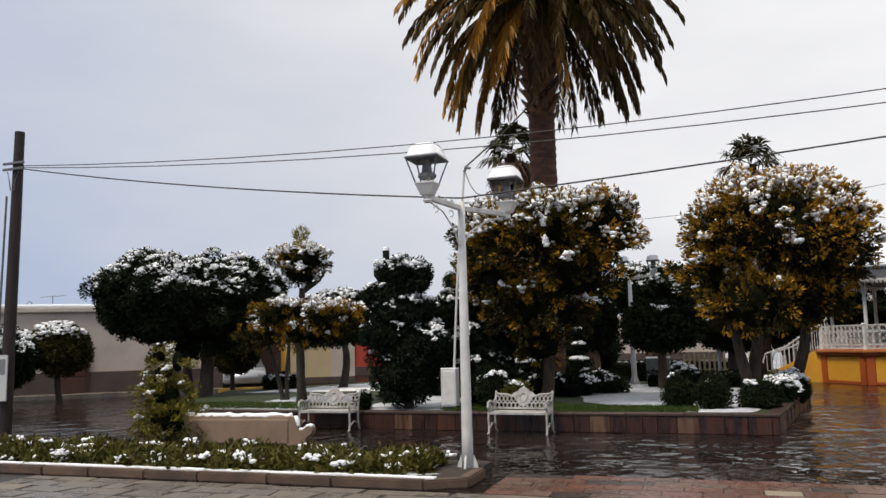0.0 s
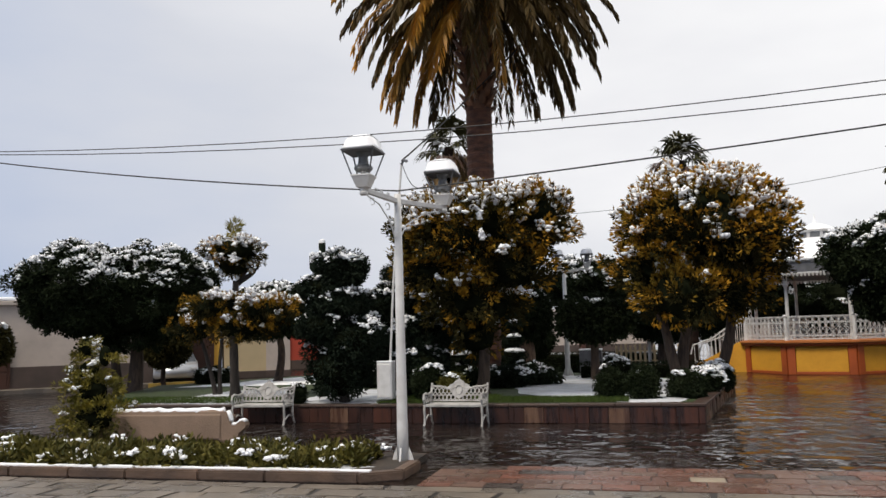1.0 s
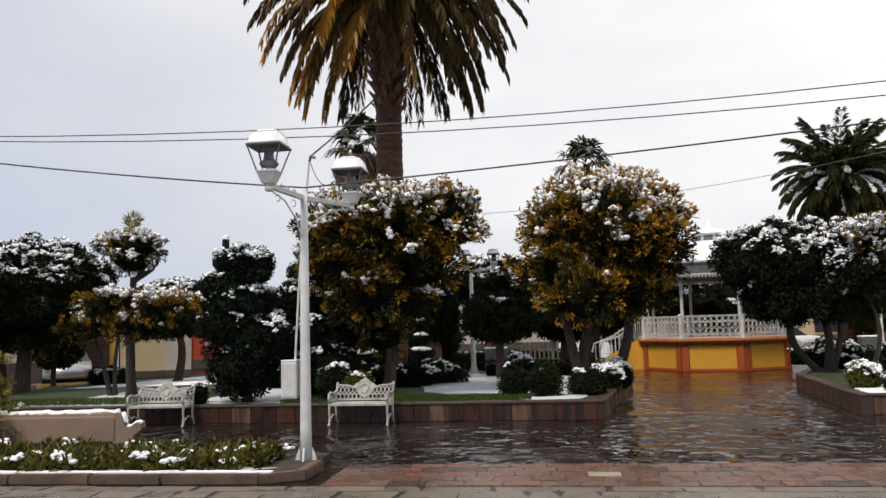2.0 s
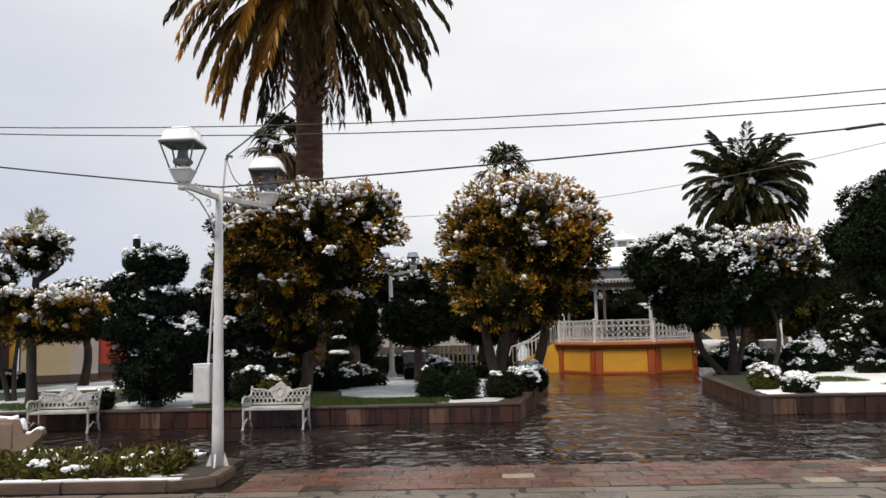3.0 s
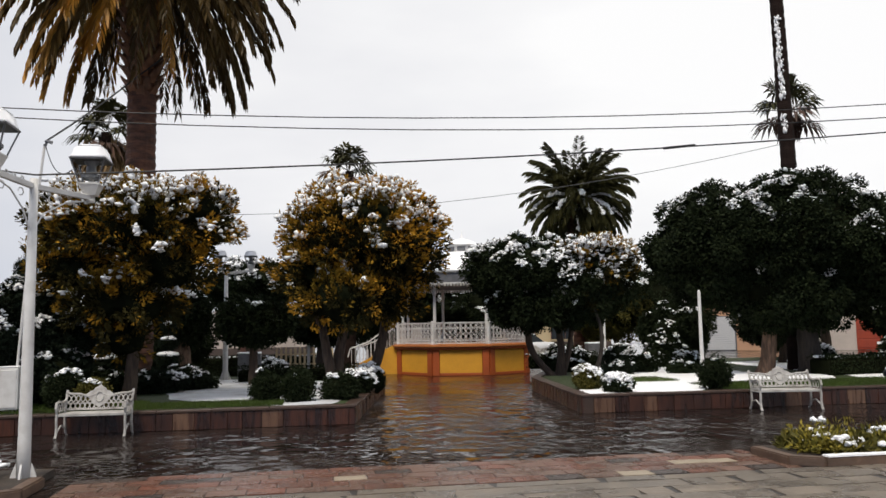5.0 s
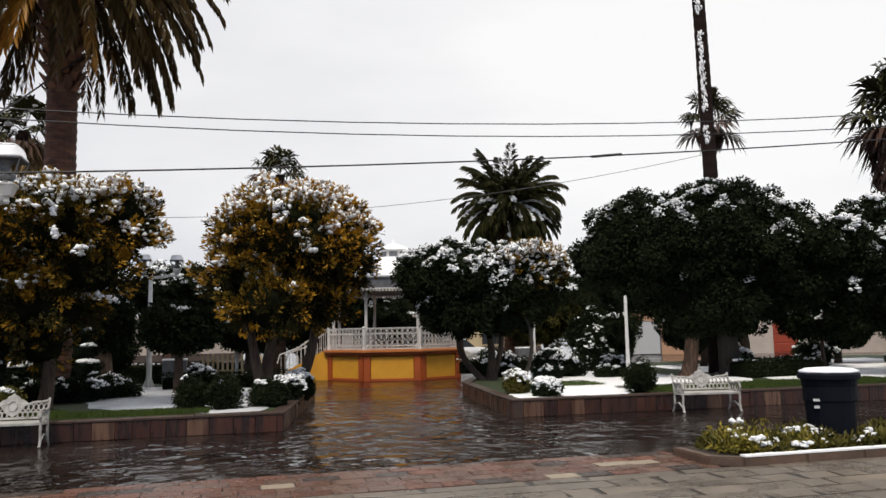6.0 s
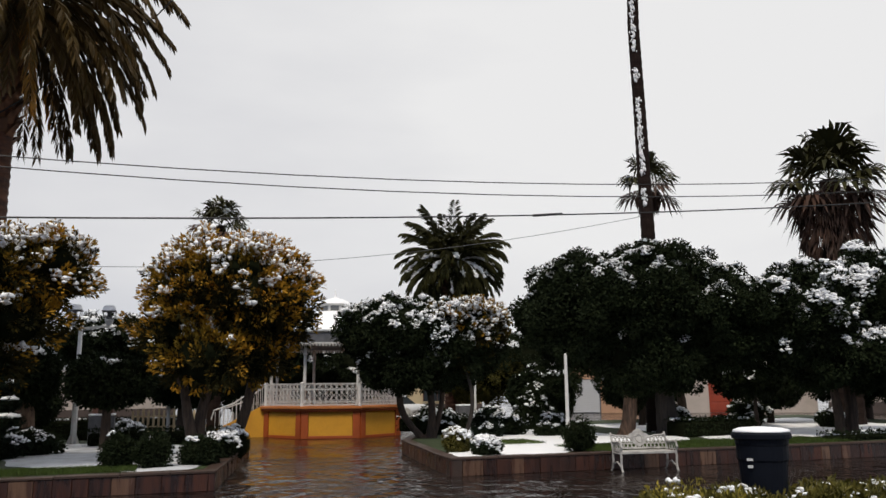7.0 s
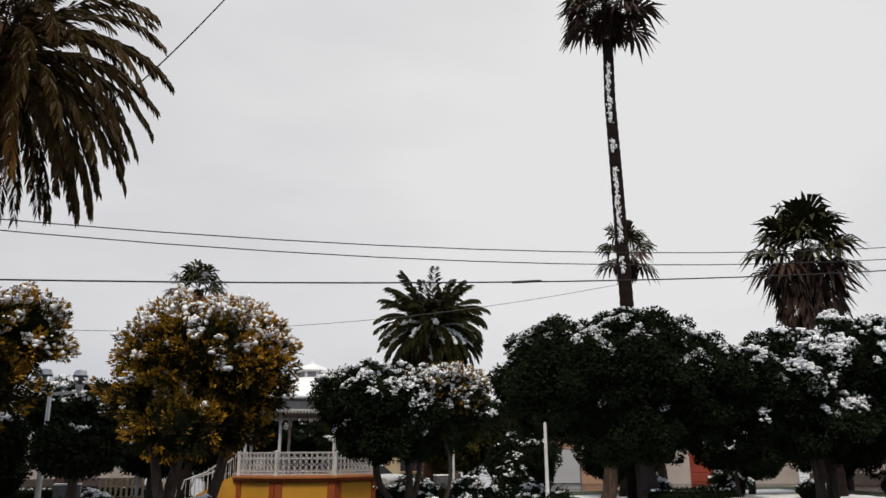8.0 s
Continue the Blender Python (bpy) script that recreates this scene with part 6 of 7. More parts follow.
# ---- plants of the beds ----
def low_plants(name, spots, seed, label, leaf=(0.09, 0.035), mat=LEAF_BED, per=60, size=(0.10, 0.2), snow=0.5, z=0.08, sn=0.035):
    """Low leafy plants standing close together, snow caught on some."""
    rng = rng_of(seed)
    lv, lf, sv, sf, nl, ns = [], [], [], [], 0, 0
    for x, y in spots:
        s = rng.uniform(*size)
        d = sphere_dirs(rng, per)
        d[:, 2] = np.abs(d[:, 2]) + 0.25
        d = unit(d)
        p = np.array([x, y, z]) + d * s * rng.uniform(0.15, 1.0, (per, 1)) * np.array([1, 1, 1.35])
        v, f = leaves(rng, p, d, leaf[0], leaf[1], 0.0, 0.7)
        lv.append(v)
        lf.append(f + nl)
        nl += len(v)
        if rng.uniform() < snow:
            k = rng.randint(5, 16)
            lean = rng.normal(size=3) * np.array([s * 0.5, s * 0.5, 0.03])
            q = np.array([x, y, z + s * 1.05]) + lean + rng.normal(size=(k, 3)) * np.array([0.055, 0.045, 0.022])
            v, f = blobs(rng, q, sn * 1.15, 0.62)
            sv.append(v)
            sf.append(f + ns)
            ns += len(v)
    ob = thing(name, pose(0, 0, 0), label, "plants", kind="stuff")
    grid_mesh("leaf_mass", np.concatenate(lv), np.concatenate(lf), mat, ob)
    if sv:
        grid_mesh("snow_cover", np.concatenate(sv), np.concatenate(sf), SNOW, ob, "snow on the low plants", smooth=True)["kind"] = "stuff"
    return ob


rng = rng_of(77)
low_plants("bed_plants", [(rng.uniform(-15.5, -3.75), rng.uniform(9.45, 10.9)) for _ in range(600)], 78, "low green bedding plants with clots of snow", snow=0.24, leaf=(0.12, 0.05), size=(0.07, 0.22), sn=0.032, per=62)
low_plants("bed_plants", [(rng.uniform(6.6, 15.5), rng.uniform(9.3, 10.4)) for _ in range(330)], 79, "low green bedding plants with clots of snow", snow=0.24, leaf=(0.12, 0.05), sn=0.034, per=62, size=(0.07, 0.2))
low_plants("bed_plants", [(rng.uniform(6.6, 7.9), rng.uniform(9.35, 10.2)) for _ in range(26)], 80, "taller yellow-green bedding plants", mat=LEAF_YELLOW, size=(0.16, 0.3), snow=0.2)
snow_sheet("snow_patch", [(-13.0, 9.45), (-9.0, 9.4), (-4.2, 9.42), (-3.5, 9.9), (-5.0, 10.3), (-9.0, 10.1), (-12.5, 10.3)], 0.085, "patchy snow on the flower bed", SLUSH, seed=21, rise=0.01)
bm = bmesh.new()
for i in range(38):
    x = 6.55 + i * 0.25
    box(bm, x, x + 0.255, 9.06 + 0.01 * noise.noise(Vector((x, 0, 0))), 9.19, 0.128, 0.15 + 0.012 * noise.noise(Vector((x * 2, 3, 0))))
tagged(part("kerb_snow", bm, SNOW), "thin strip of snow along the kerb", "snow", kind="stuff")
bm = bmesh.new()
for i in range(62):
    x = -15.8 + i * 0.2
    w = 0.06 + 0.05 * noise.noise(Vector((x * 1.3, 1, 0)))
    box(bm, x, x + 0.201, 9.37 - w, 9.42, 0.128, 0.147 + 0.012 * noise.noise(Vector((x * 2, 3, 0))))
tagged(part("kerb_snow", bm, SNOW), "ragged strip of snow along the back of the kerb", "snow", kind="stuff")

shrub = thing("thuja_shrub", pose(-10.05, 12.7, 0.0), "bright yellow-green thuja shrub with ragged tips, dusted with snow", "shrub")
plume_crown(shrub, [((0.0, 0, 0.42), (0.72, 0.6, 0.46)), ((-0.05, 0, 0.9), (0.52, 0.48, 0.42)), ((-0.14, 0, 1.3), (0.36, 0.34, 0.36)), ((-0.24, 0, 1.7), (0.22, 0.22, 0.4)), ((0.2, 0, 1.55), (0.2, 0.2, 0.38))],
            LEAF_BED, LEAF_YELLOW, 111, plume=0.26, leaf=(0.075, 0.022), per=56, each=42.0, snow=0.45, snow_from=0.0, snow_size=0.045, gold=0.62, lift=0.1, core_k=0.5)
bm = bmesh.new()
tube(bm, [(0, 0, -0.05), (0, 0, 0.5), (-0.1, 0, 1.6)], 0.06, 8, 0.02)
part("trunk", bm, BARK_DARK, shrub)


def bush(at, r, seed, mat, label, snow=0.6, low=0.4, name="clipped_bush", tr=0.14, n=90, leaf=(0.06, 0.03), amount=1.0):
    ob = thing(name, pose(*at), label, "bush", "bushes of the planters")
    r = (r[0] * 0.92, r[1] * 0.92, r[2] * 0.8)
    crown_of(ob, [((0, 0, r[2] * 0.85), r, tr, n)], mat, seed, leaf, 420, snow, 0.045, snow_low=low, snow_amount=amount)
    bm = bmesh.new()
    tube(bm, [(0, 0, -0.1), (0, 0, r[2] * 0.6)], 0.05, 7)
    part("stem", bm, BARK_DARK, ob)
    return ob


bush((-0.75, 16.9, 0.34), (0.36, 0.34, 0.42), 201, LEAF_DARK, "dark clipped box bush, free of snow", 0.1, 0.9)
bush((-0.1, 16.7, 0.34), (0.4, 0.36, 0.45), 202, LEAF_DARK, "dark clipped box bush, free of snow", 0.1, 0.9)
bush((0.75, 17.0, 0.34), (0.4, 0.36, 0.38), 203, LEAF_DARK, "low dark box bush under the cypress", 0.15, 0.8)
bush((1.25, 18.3, 0.34), (0.38, 0.36, 0.38), 204, LEAF_DARK, "dark box bush capped with snow", 1.0, 0.45, amount=1.6)
bush((1.6, 19.8, 0.34), (0.38, 0.36, 0.4), 205, LEAF_DARK, "dark box bush capped with snow", 1.0, 0.45, amount=1.6)
bush((6.55, 17.7, 0.34), (0.36, 0.36, 0.34), 206, LEAF_BED, "round green box bush with some snow", 0.9, 0.5)
bush((6.85, 16.6, 0.34), (0.34, 0.32, 0.26), 207, LEAF_DARK, "small round bush white with snow", 1.0, 0.1, amount=1.8)
bush((9.15, 16.6, 0.34), (0.38, 0.36, 0.5), 208, LEAF_DARK, "dark vase-shaped clipped bush", 0.2, 0.8)
bush((-7.6, 16.2, 0.34), (0.2, 0.2, 0.25), 209, LEAF_DARK, "small dark round bush", 0.2, 0.8)
bush((-4.6, 16.4, 0.34), (0.4, 0.4, 0.55), 210, LEAF_DARK, "dark leafy shrub behind the bench", 0.5, 0.3)
bush((-4.0, 16.2, 0.34), (0.3, 0.3, 0.4), 211, LEAF_BED, "green leafy plant behind the bench", 0.2, 0.5)
for i, (x, y, rx, rz, sn, lo) in enumerate([(-3.7, 20.4, 0.75, 0.36, 0.5, 0.4), (-2.95, 21.2, 0.65, 0.34, 0.4, 0.5), (-4.8, 20.0, 0.7, 0.4, 0.4, 0.4), (-5.4, 21.5, 0.7, 0.5, 0.6, 0.3), (-3.4, 22.3, 0.6, 0.4, 0.7, 0.3), (-7.2, 21.0, 0.9, 0.5, 0.8, 0.2), (-8.3, 22.5, 1.0, 0.5, 0.9, 0.1),
                                            (8.4, 24.5, 0.8, 0.35, 1.0, 0.1), (9.3, 22.5, 0.7, 0.35, 1.0, -0.1), (10.3, 23.3, 0.8, 0.45, 1.0, -0.1), (11.2, 22.3, 0.7, 0.3, 1.0, -0.1), (12.1, 23.8, 0.8, 0.5, 1.0, 0.0), (10.6, 25.8, 1.0, 0.75, 1.0, 0.0), (12.9, 24.9, 0.7, 0.45, 1.0, 0.0),
                                            (9.0, 26.5, 0.8, 0.55, 0.9, 0.2), (15.9, 22.8, 0.8, 0.5, 1.0, 0.0), (17.0, 24.0, 0.9, 0.7, 1.0, 0.0), (18.5, 23.0, 0.8, 0.4, 1.0, 0.0), (20.5, 24.5, 1.2, 0.8, 0.9, 0.1), (22.0, 22.0, 0.8, 0.5, 0.9, 0.1), (23.2, 19.5, 0.9, 0.9, 0.8, 0.2), (-14.0, 23.5, 0.7, 0.35, 0.6, 0.3)]):
    if x > 8 and y < 26:
        rx, rz, sn = rx * 0.66, rz * 0.75, 0.6 * sn
    bush((x, y, 0.34), (rx, rx * 0.85, rz), 220 + i, LEAF_DARK if i % 4 else LEAF_TOPIARY, "low dark shrub with snow on its leaves", sn, lo, name="low_shrub", tr=0.17, n=int(70 * rx / 0.7), leaf=(0.09, 0.045), amount=1.2)


def snow_dome(parent, c, r, seed):
    """A thick rounded cap of snow, uneven at its edge."""
    bm = bmesh.new()
    bmesh.ops.create_icosphere(bm, subdivisions=3, radius=1.0)
    for v in bm.verts:
        q = v.co.copy()
        k = 1 + 0.16 * noise.noise(q * 2.0 + Vector((seed, 0, 0))) + 0.07 * noise.noise(q * 5.5)
        z = q.z * r[2] if q.z > 0 else q.z * r[2] * (0.35 + 0.5 * abs(noise.noise(q * 3.0)))
        v.co = Vector((c[0] + q.x * r[0] * k, c[1] + q.y * r[1] * k, c[2] + z * k))
    return part("snow_cap", bm, SNOW, parent, "thick rounded cap of snow", smooth=True)


def pompom(at, balls, seed, label, mat=LEAF_TOPIARY):
    """A clipped topiary of leafy balls or discs on one stem; balls: (dx, z, radius, half height, snow cap)."""
    ob = thing("pompom_topiary", pose(*at), label, "topiary", "pompom topiaries")
    crown_of(ob, [((dx, 0, z), (r, r, h), 0.1, int(60 * r / 0.3)) for dx, z, r, h, cap in balls], mat, seed, (0.05, 0.026), 700, 0.25, 0.035, snow_low=0.3)
    for i, (dx, z, r, h, cap) in enumerate(balls):
        if cap:
            snow_dome(ob, (dx, 0, z + h * 0.62), (r * 0.86, r * 0.86, h * 0.5), seed + i)
    bm = bmesh.new()
    tube(bm, [(0, 0, -0.1), (0.02, 0, 0.5), (balls[0][0], 0, balls[0][1])], 0.045, 7, 0.025)
    part("stem", bm, BARK_DARK, ob)
    return ob


pompom((-5.45, 20.3, 0.34), [(0.0, 0.92, 0.33, 0.3, True)], 331, "clipped ball topiary under a thick cap of snow")
pompom((-4.85, 20.35, 0.34), [(0.0, 0.78, 0.55, 0.2, True)], 333, "flat disc-clipped topiary under a thick cap of snow")
pompom((-5.53, 21.0, 0.34), [(0.0, 1.15, 0.36, 0.34, False), (0.05, 0.5, 0.45, 0.35, False)], 335, "dark clipped ball topiary, free of snow")
pompom((-3.85, 23.3, 0.34), [(0.0, 1.65, 0.17, 0.16, True), (0.0, 1.2, 0.26, 0.17, True), (0.0, 0.75, 0.36, 0.2, True)], 337, "three-tiered pompom topiary with snow on each tier")
bush((-5.08, 22.2, 0.34), (0.6, 0.55, 0.95), 341, LEAF_DARK, "dark leafy shrub dusted with snow", 0.9, 0.1, name="leafy_shrub", tr=0.2, n=120, leaf=(0.09, 0.045))
bush((-1.05, 26.2, 0.3), (0.5, 0.45, 0.4), 342, LEAF_DARK, "low shrub buried in snow", 1.0, -0.3, name="low_shrub", tr=0.17, n=70, leaf=(0.09, 0.045), amount=2.5)
cone = thing("conical_shrub", pose(12.45, 26.0, 0.34), "snow-laden conical shrub in the bed", "shrub")
crown_of(cone, [((0, 0, 0.4), (0.75, 0.7, 0.45), 0.2, 90), ((0, 0, 0.8), (0.52, 0.5, 0.42), 0.18, 66), ((0.05, 0, 1.25), (0.35, 0.35, 0.4), 0.15, 40)], LEAF_DARK, 343, (0.09, 0.045), 400, 0.8, 0.045, snow_low=0.0, snow_amount=0.8)
bm = bmesh.new()
tube(bm, [(0, 0, -0.1), (0, 0, 1.2)], 0.05, 7, 0.02)
part("stem", bm, BARK_DARK, cone)

fence = thing("picket_fence", pose(0.0, 33.2, 0.0, 0, 0, 4), "short pale wooden picket fence, weathered", "fence")
for z in (0.45, 0.85):
    bm = bmesh.new()
    box(bm, -1.3, 1.5, 0.0, 0.04, z - 0.03, z + 0.03)
    part("rail", bm, WALL_CREAM, fence)
for k in range(15):
    bm = bmesh.new()
    x = -1.25 + k * 0.19
    slab(bm, [(x - 0.045, -0.025), (x + 0.045, -0.025), (x + 0.045, 0.0), (x - 0.045, 0.0)], 0.0, 1.08 + 0.03 * (k % 3))
    part("picket", bm, WALL_CREAM, fence)


def hedge(x0, x1, y0, y1, z0, h, seed, label, mat=LEAF_DARK, snow=0.3):
    """A clipped box hedge: a leafy skin over a dense core, near-black to paint its inner shade."""
    ob = thing("hedge", pose((x0 + x1) / 2, (y0 + y1) / 2, z0), label, "hedge", "clipped hedges")
    rng = rng_of(seed)
    hx, hy = (x1 - x0) / 2, (y1 - y0) / 2
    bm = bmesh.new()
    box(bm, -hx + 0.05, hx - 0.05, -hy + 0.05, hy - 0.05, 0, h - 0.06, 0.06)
    part("inner_foliage", bm, SHADE_CORE, ob)
    n = int(((x1 - x0) * 2 * h + (x1 - x0) * (y1 - y0)) * 420)
    p = np.stack([rng.uniform(-hx, hx, n), rng.uniform(-hy, hy, n), rng.uniform(0, h, n)], 1)
    side = rng.randint(0, 3, n)
    p[side == 0, 1] = -hy
    p[side == 1, 2] = h
    p[side == 2, 1] = hy
    p += rng.normal(size=p.shape) * 0.03
    nr = np.zeros((n, 3))
    nr[side == 0, 1], nr[side == 1, 2], nr[side == 2, 1] = -1, 1, 1
    v, f = leaves(rng, p, nr, 0.07, 0.04)
    grid_mesh("leaf_skin", v, f, mat, ob)
    k = int((x1 - x0) * (y1 - y0) * 90 * snow)
    if k:
        q = np.stack([rng.uniform(-hx, hx, k), rng.uniform(-hy, hy, k), np.full(k, h + 0.02)], 1)
        v, f = blobs(rng, q, 0.06, 0.5)
        grid_mesh("snow_cover", v, f, SNOW, ob, "snow on the hedge", smooth=True)["kind"] = "stuff"
    return ob


hedge(-2.0, 1.6, 23.6, 24.2, 0.33, 0.42, 301, "low dark clipped hedge along the lawn", snow=0.1)
hedge(-4.6, 0.6, 34.0, 34.8, 0.0, 0.75, 306, "dark hedge across the square", snow=0.25)
hedge(14.2, 16.9, 19.6, 20.6, 0.33, 0.5, 302, "dark clipped hedge under the great laurel", snow=0.1)
hedge(7.8, 10.4, 27.0, 27.5, 0.33, 0.5, 303, "low dark hedge behind the lawn", snow=0.2)
hedge(-9.5, -5.5, 26.6, 27.4, 0.3, 0.45, 304, "dark hedge at the back of the lawn", snow=0.4)
hedge(16.5, 25.0, 16.6, 17.0, 0.33, 0.22, 305, "low green edging hedge", snow=0.1)


# ---- houses round the square ----
def window(parent, x, y, z, w, h, frame_mat=DOOR_BROWN, bars=2):
    bm = bmesh.new()
    box(bm, x - w / 2 - 0.08, x + w / 2 + 0.08, y - 0.06, y + 0.02, z - 0.1, z - 0.02, 0.01)
    win = part("window", bm, WALL_CREAM, parent, "small window with painted frame")
    bm = bmesh.new()
    box(bm, x - w / 2, x + w / 2, y - 0.015, y + 0.015, z, z + h)
    part("pane", bm, PANE, win)
    bm = bmesh.new()
    t = 0.06
    box(bm, x - w / 2 - t, x - w / 2, y - 0.05, y + 0.02, z - 0.02, z + h + t)
    box(bm, x + w / 2, x + w / 2 + t, y - 0.05, y + 0.02, z - 0.02, z + h + t)
    box(bm, x - w / 2, x + w / 2, y - 0.05, y + 0.02, z + h, z + h + t)
    for i in range(1, bars + 1):
        xx = x - w / 2 + w * i / (bars + 1)
        box(bm, xx - 0.025, xx + 0.025, y - 0.04, y + 0.0, z, z + h)
    part("frame", bm, frame_mat, win)


def door(parent, x, y, w, h, mat, panels=3):
    bm = bmesh.new()
    box(bm, x - w / 2, x + w / 2, y - 0.04, y + 0.04, 0.02, h, 0.01)
    d = part("door", bm, mat, parent)
    for i in range(panels):
        bm = bmesh.new()
        z0 = 0.15 + (h - 0.25) * i / panels
        box(bm, x - w / 2 + 0.1, x + w / 2 - 0.1, y - 0.06, y - 0.03, z0, z0 + (h - 0.25) / panels - 0.08, 0.01)
        part("door_panel", bm, mat, d)
    bm = bmesh.new()
    tube(bm, [(x + w * 0.36, y - 0.05, h * 0.48), (x + w * 0.36, y - 0.1, h * 0.48), (x + w * 0.36, y - 0.1, h * 0.54)], 0.015, 5)
    part("door_handle", bm, GREY_METAL, d)


def house(at, rz, w, depth, h, mat, label, doors=(), windows=(), plinth=0.7, roof_snow=True, band=None):
    """A flat-roofed street house; local front is y = 0, facing -y."""
    ob = thing("house", pose(at[0], at[1], at[2] if len(at) > 2 else 0, 0, 0, rz), label, "house", "houses round the square")
    bm = bmesh.new()
    box(bm, -w / 2, w / 2, 0.08, depth, 0, h)
    part("wall", bm, mat, ob)
    if plinth:
        bm = bmesh.new()
        box(bm, -w / 2 - 0.01, w / 2 + 0.01, 0.03, 0.2, 0, plinth, 0.01)
        part("plinth", bm, PLINTH, ob, "dark painted plinth")
    bm = bmesh.new()
    box(bm, -w / 2 - 0.12, w / 2 + 0.12, -0.06, depth + 0.1, h, h + 0.16, 0.02)
    part("parapet", bm, mat if band is None else band, ob)
    if roof_snow:
        bm = bmesh.new()
        box(bm, -w / 2 - 0.08, w / 2 + 0.08, -0.02, depth, h + 0.16, h + 0.32, 0.06)
        part("roof_snow", bm, SNOW, ob, "snow on the flat roof")
    for x, dw, dh, dm in doors:
        door(ob, x, 0.03, dw, dh, dm)
    for x, z, ww, wh in windows:
        window(ob, x, 0.06, z, ww, wh)
    return ob


h1 = house((-23.6, 24.6), 38, 13, 8, 3.3, WALL_WHITE, "long white single-storey house with a dark plinth and snowy roof", doors=[(-0.3, 1.1, 2.2, DOOR_BROWN)], windows=[(-4.5, 1.1, 1.2, 1.2)], plinth=0.95)
bm = bmesh.new()
tube(bm, [(0, 0.6, 3.3), (0, 0.6, 4.0)], 0.018, 5)
tube(bm, [(-0.45, 0.6, 3.93), (0.45, 0.6, 4.0)], 0.012, 5)
for k in range(4):
    tube(bm, [(-0.4 + 0.25 * k, 0.4, 3.94 + 0.02 * k), (-0.4 + 0.25 * k, 0.8, 3.94 + 0.02 * k)], 0.009, 5)
to(part("antenna", bm, GREY_METAL, h1, "thin roof aerial"), Matrix.Translation((-1.2, 0, 0)))
bm = bmesh.new()
tube(bm, [(0.5, 0.6, 3.3), (0.5, 0.6, 3.7), (0.58, 0.6, 3.78), (0.66, 0.6, 3.7), (0.66, 0.6, 3.5)], 0.02, 5)
to(part("vent_pipe", bm, GREY_METAL, h1), Matrix.Translation((-2.6, 0, 0)))
house((-20.3, 31.2), 33, 3.4, 6, 2.7, WALL_YELLOW, "yellow shop front with bright posters", doors=[(0.9, 1.1, 2.1, DOOR_BROWN)], plinth=0.3, band=STUCCO)
house((-17.9, 32.7), 31, 1.9, 6, 3.2, WALL_CREAM, "cream house with a plain front", plinth=0.3)
house((-16.6, 33.4), 28, 1.1, 6, 3.1, WALL_WHITE, "narrow white house with a plain front", plinth=0.3)
house((-18.9, 40.8), 25, 5.6, 6, 3.0, WALL_RED, "red shop with a dark doorway", doors=[(-1.5, 1.8, 2.3, DOOR_BROWN), (1.8, 1.4, 2.2, DOOR_RED)], plinth=0.5, band=WALL_RED)
house((-6.0, 55.0), 10, 13, 6, 3.0, WALL_WHITE, "white house behind the square", doors=[(2.0, 1.2, 2.2, DOOR_BROWN)], windows=[(-3, 1.1, 1.2, 1.2)])
house((9.5, 62.0), 0, 9, 8, 3.2, WALL_WHITE, "low white house with a red parapet behind the bandstand", windows=[(-3, 1.1, 1.2, 1.2), (0, 1.1, 1.2, 1.2)], band=WALL_RED)
house((17.8, 55.0), -8, 8, 6, 3.6, WALL_CREAM, "cream house with red-framed windows", windows=[(-2.4, 0.9, 1.5, 1.2), (0.4, 0.9, 1.5, 1.2), (2.6, 0.9, 1.0, 1.2)], band=WALL_PEACH)
h9 = house((27.5, 50.0), -22, 9, 6, 2.9, WALL_PEACH, "peach house with a grey roller shutter", doors=[(-2.6, 1.0, 2.1, DOOR_BROWN)], plinth=0.0)
bm = bmesh.new()
box(bm, -1.6, 1.4, 0.0, 0.06, 0.0, 2.35)
shutter = part("roller_shutter", bm, GREY_METAL, h9, "pale ribbed roller shutter")
for k in range(16):
    bm = bmesh.new()
    box(bm, -1.5, 1.3, -0.03, 0.01, 0.05 + 0.14 * k, 0.18 + 0.14 * k, 0.01)
    part("slat", bm, SIGN_WHITE, shutter)
house((36.5, 44.5), -30, 10, 6, 2.7, WALL_WHITE, "white house wall with a red metal gate", doors=[(-1.1, 1.6, 2.0, DOOR_RED)], plinth=0.0)
house((45.0, 34.0), -50, 16, 6, 3.0, WALL_WHITE, "low white house beyond the lawn", windows=[(-3, 1.0, 1.2, 1.1)])
for x, y, rz, col in ((-21.2, 30.62, 33, SIGN_WHITE), (-20.3, 31.2, 33, WALL_RED)):
    bm = bmesh.new()
    box(bm, -0.4, 0.4, -0.22, -0.19, 1.0, 1.9, 0.005)
    s = part("poster", bm, col)
    s.matrix_basis = pose(x, y, 0, 0, 0, rz)
    tagged(s, "bright poster board on the shop front", "poster")

# the street by the houses, its kerb, and a far sheet of snow
bm = bmesh.new()
slab(bm, [(-29.3, 18.6), (-17.5, 27.9), (-18.4, 29.0), (-30.2, 19.8)], 0, 0.14)
tagged(part("street_pavement", bm, SLAB), "wet raised pavement before the white house", "pavement", kind="structure")
bm = bmesh.new()
slab(bm, [(-18.8, 26.75), (-17.3, 27.93), (-17.42, 28.08), (-18.92, 26.9)], 0, 0.16)
tagged(part("yellow_kerb", bm, MULCH_RED), "yellow painted street kerb", "kerb", kind="structure")


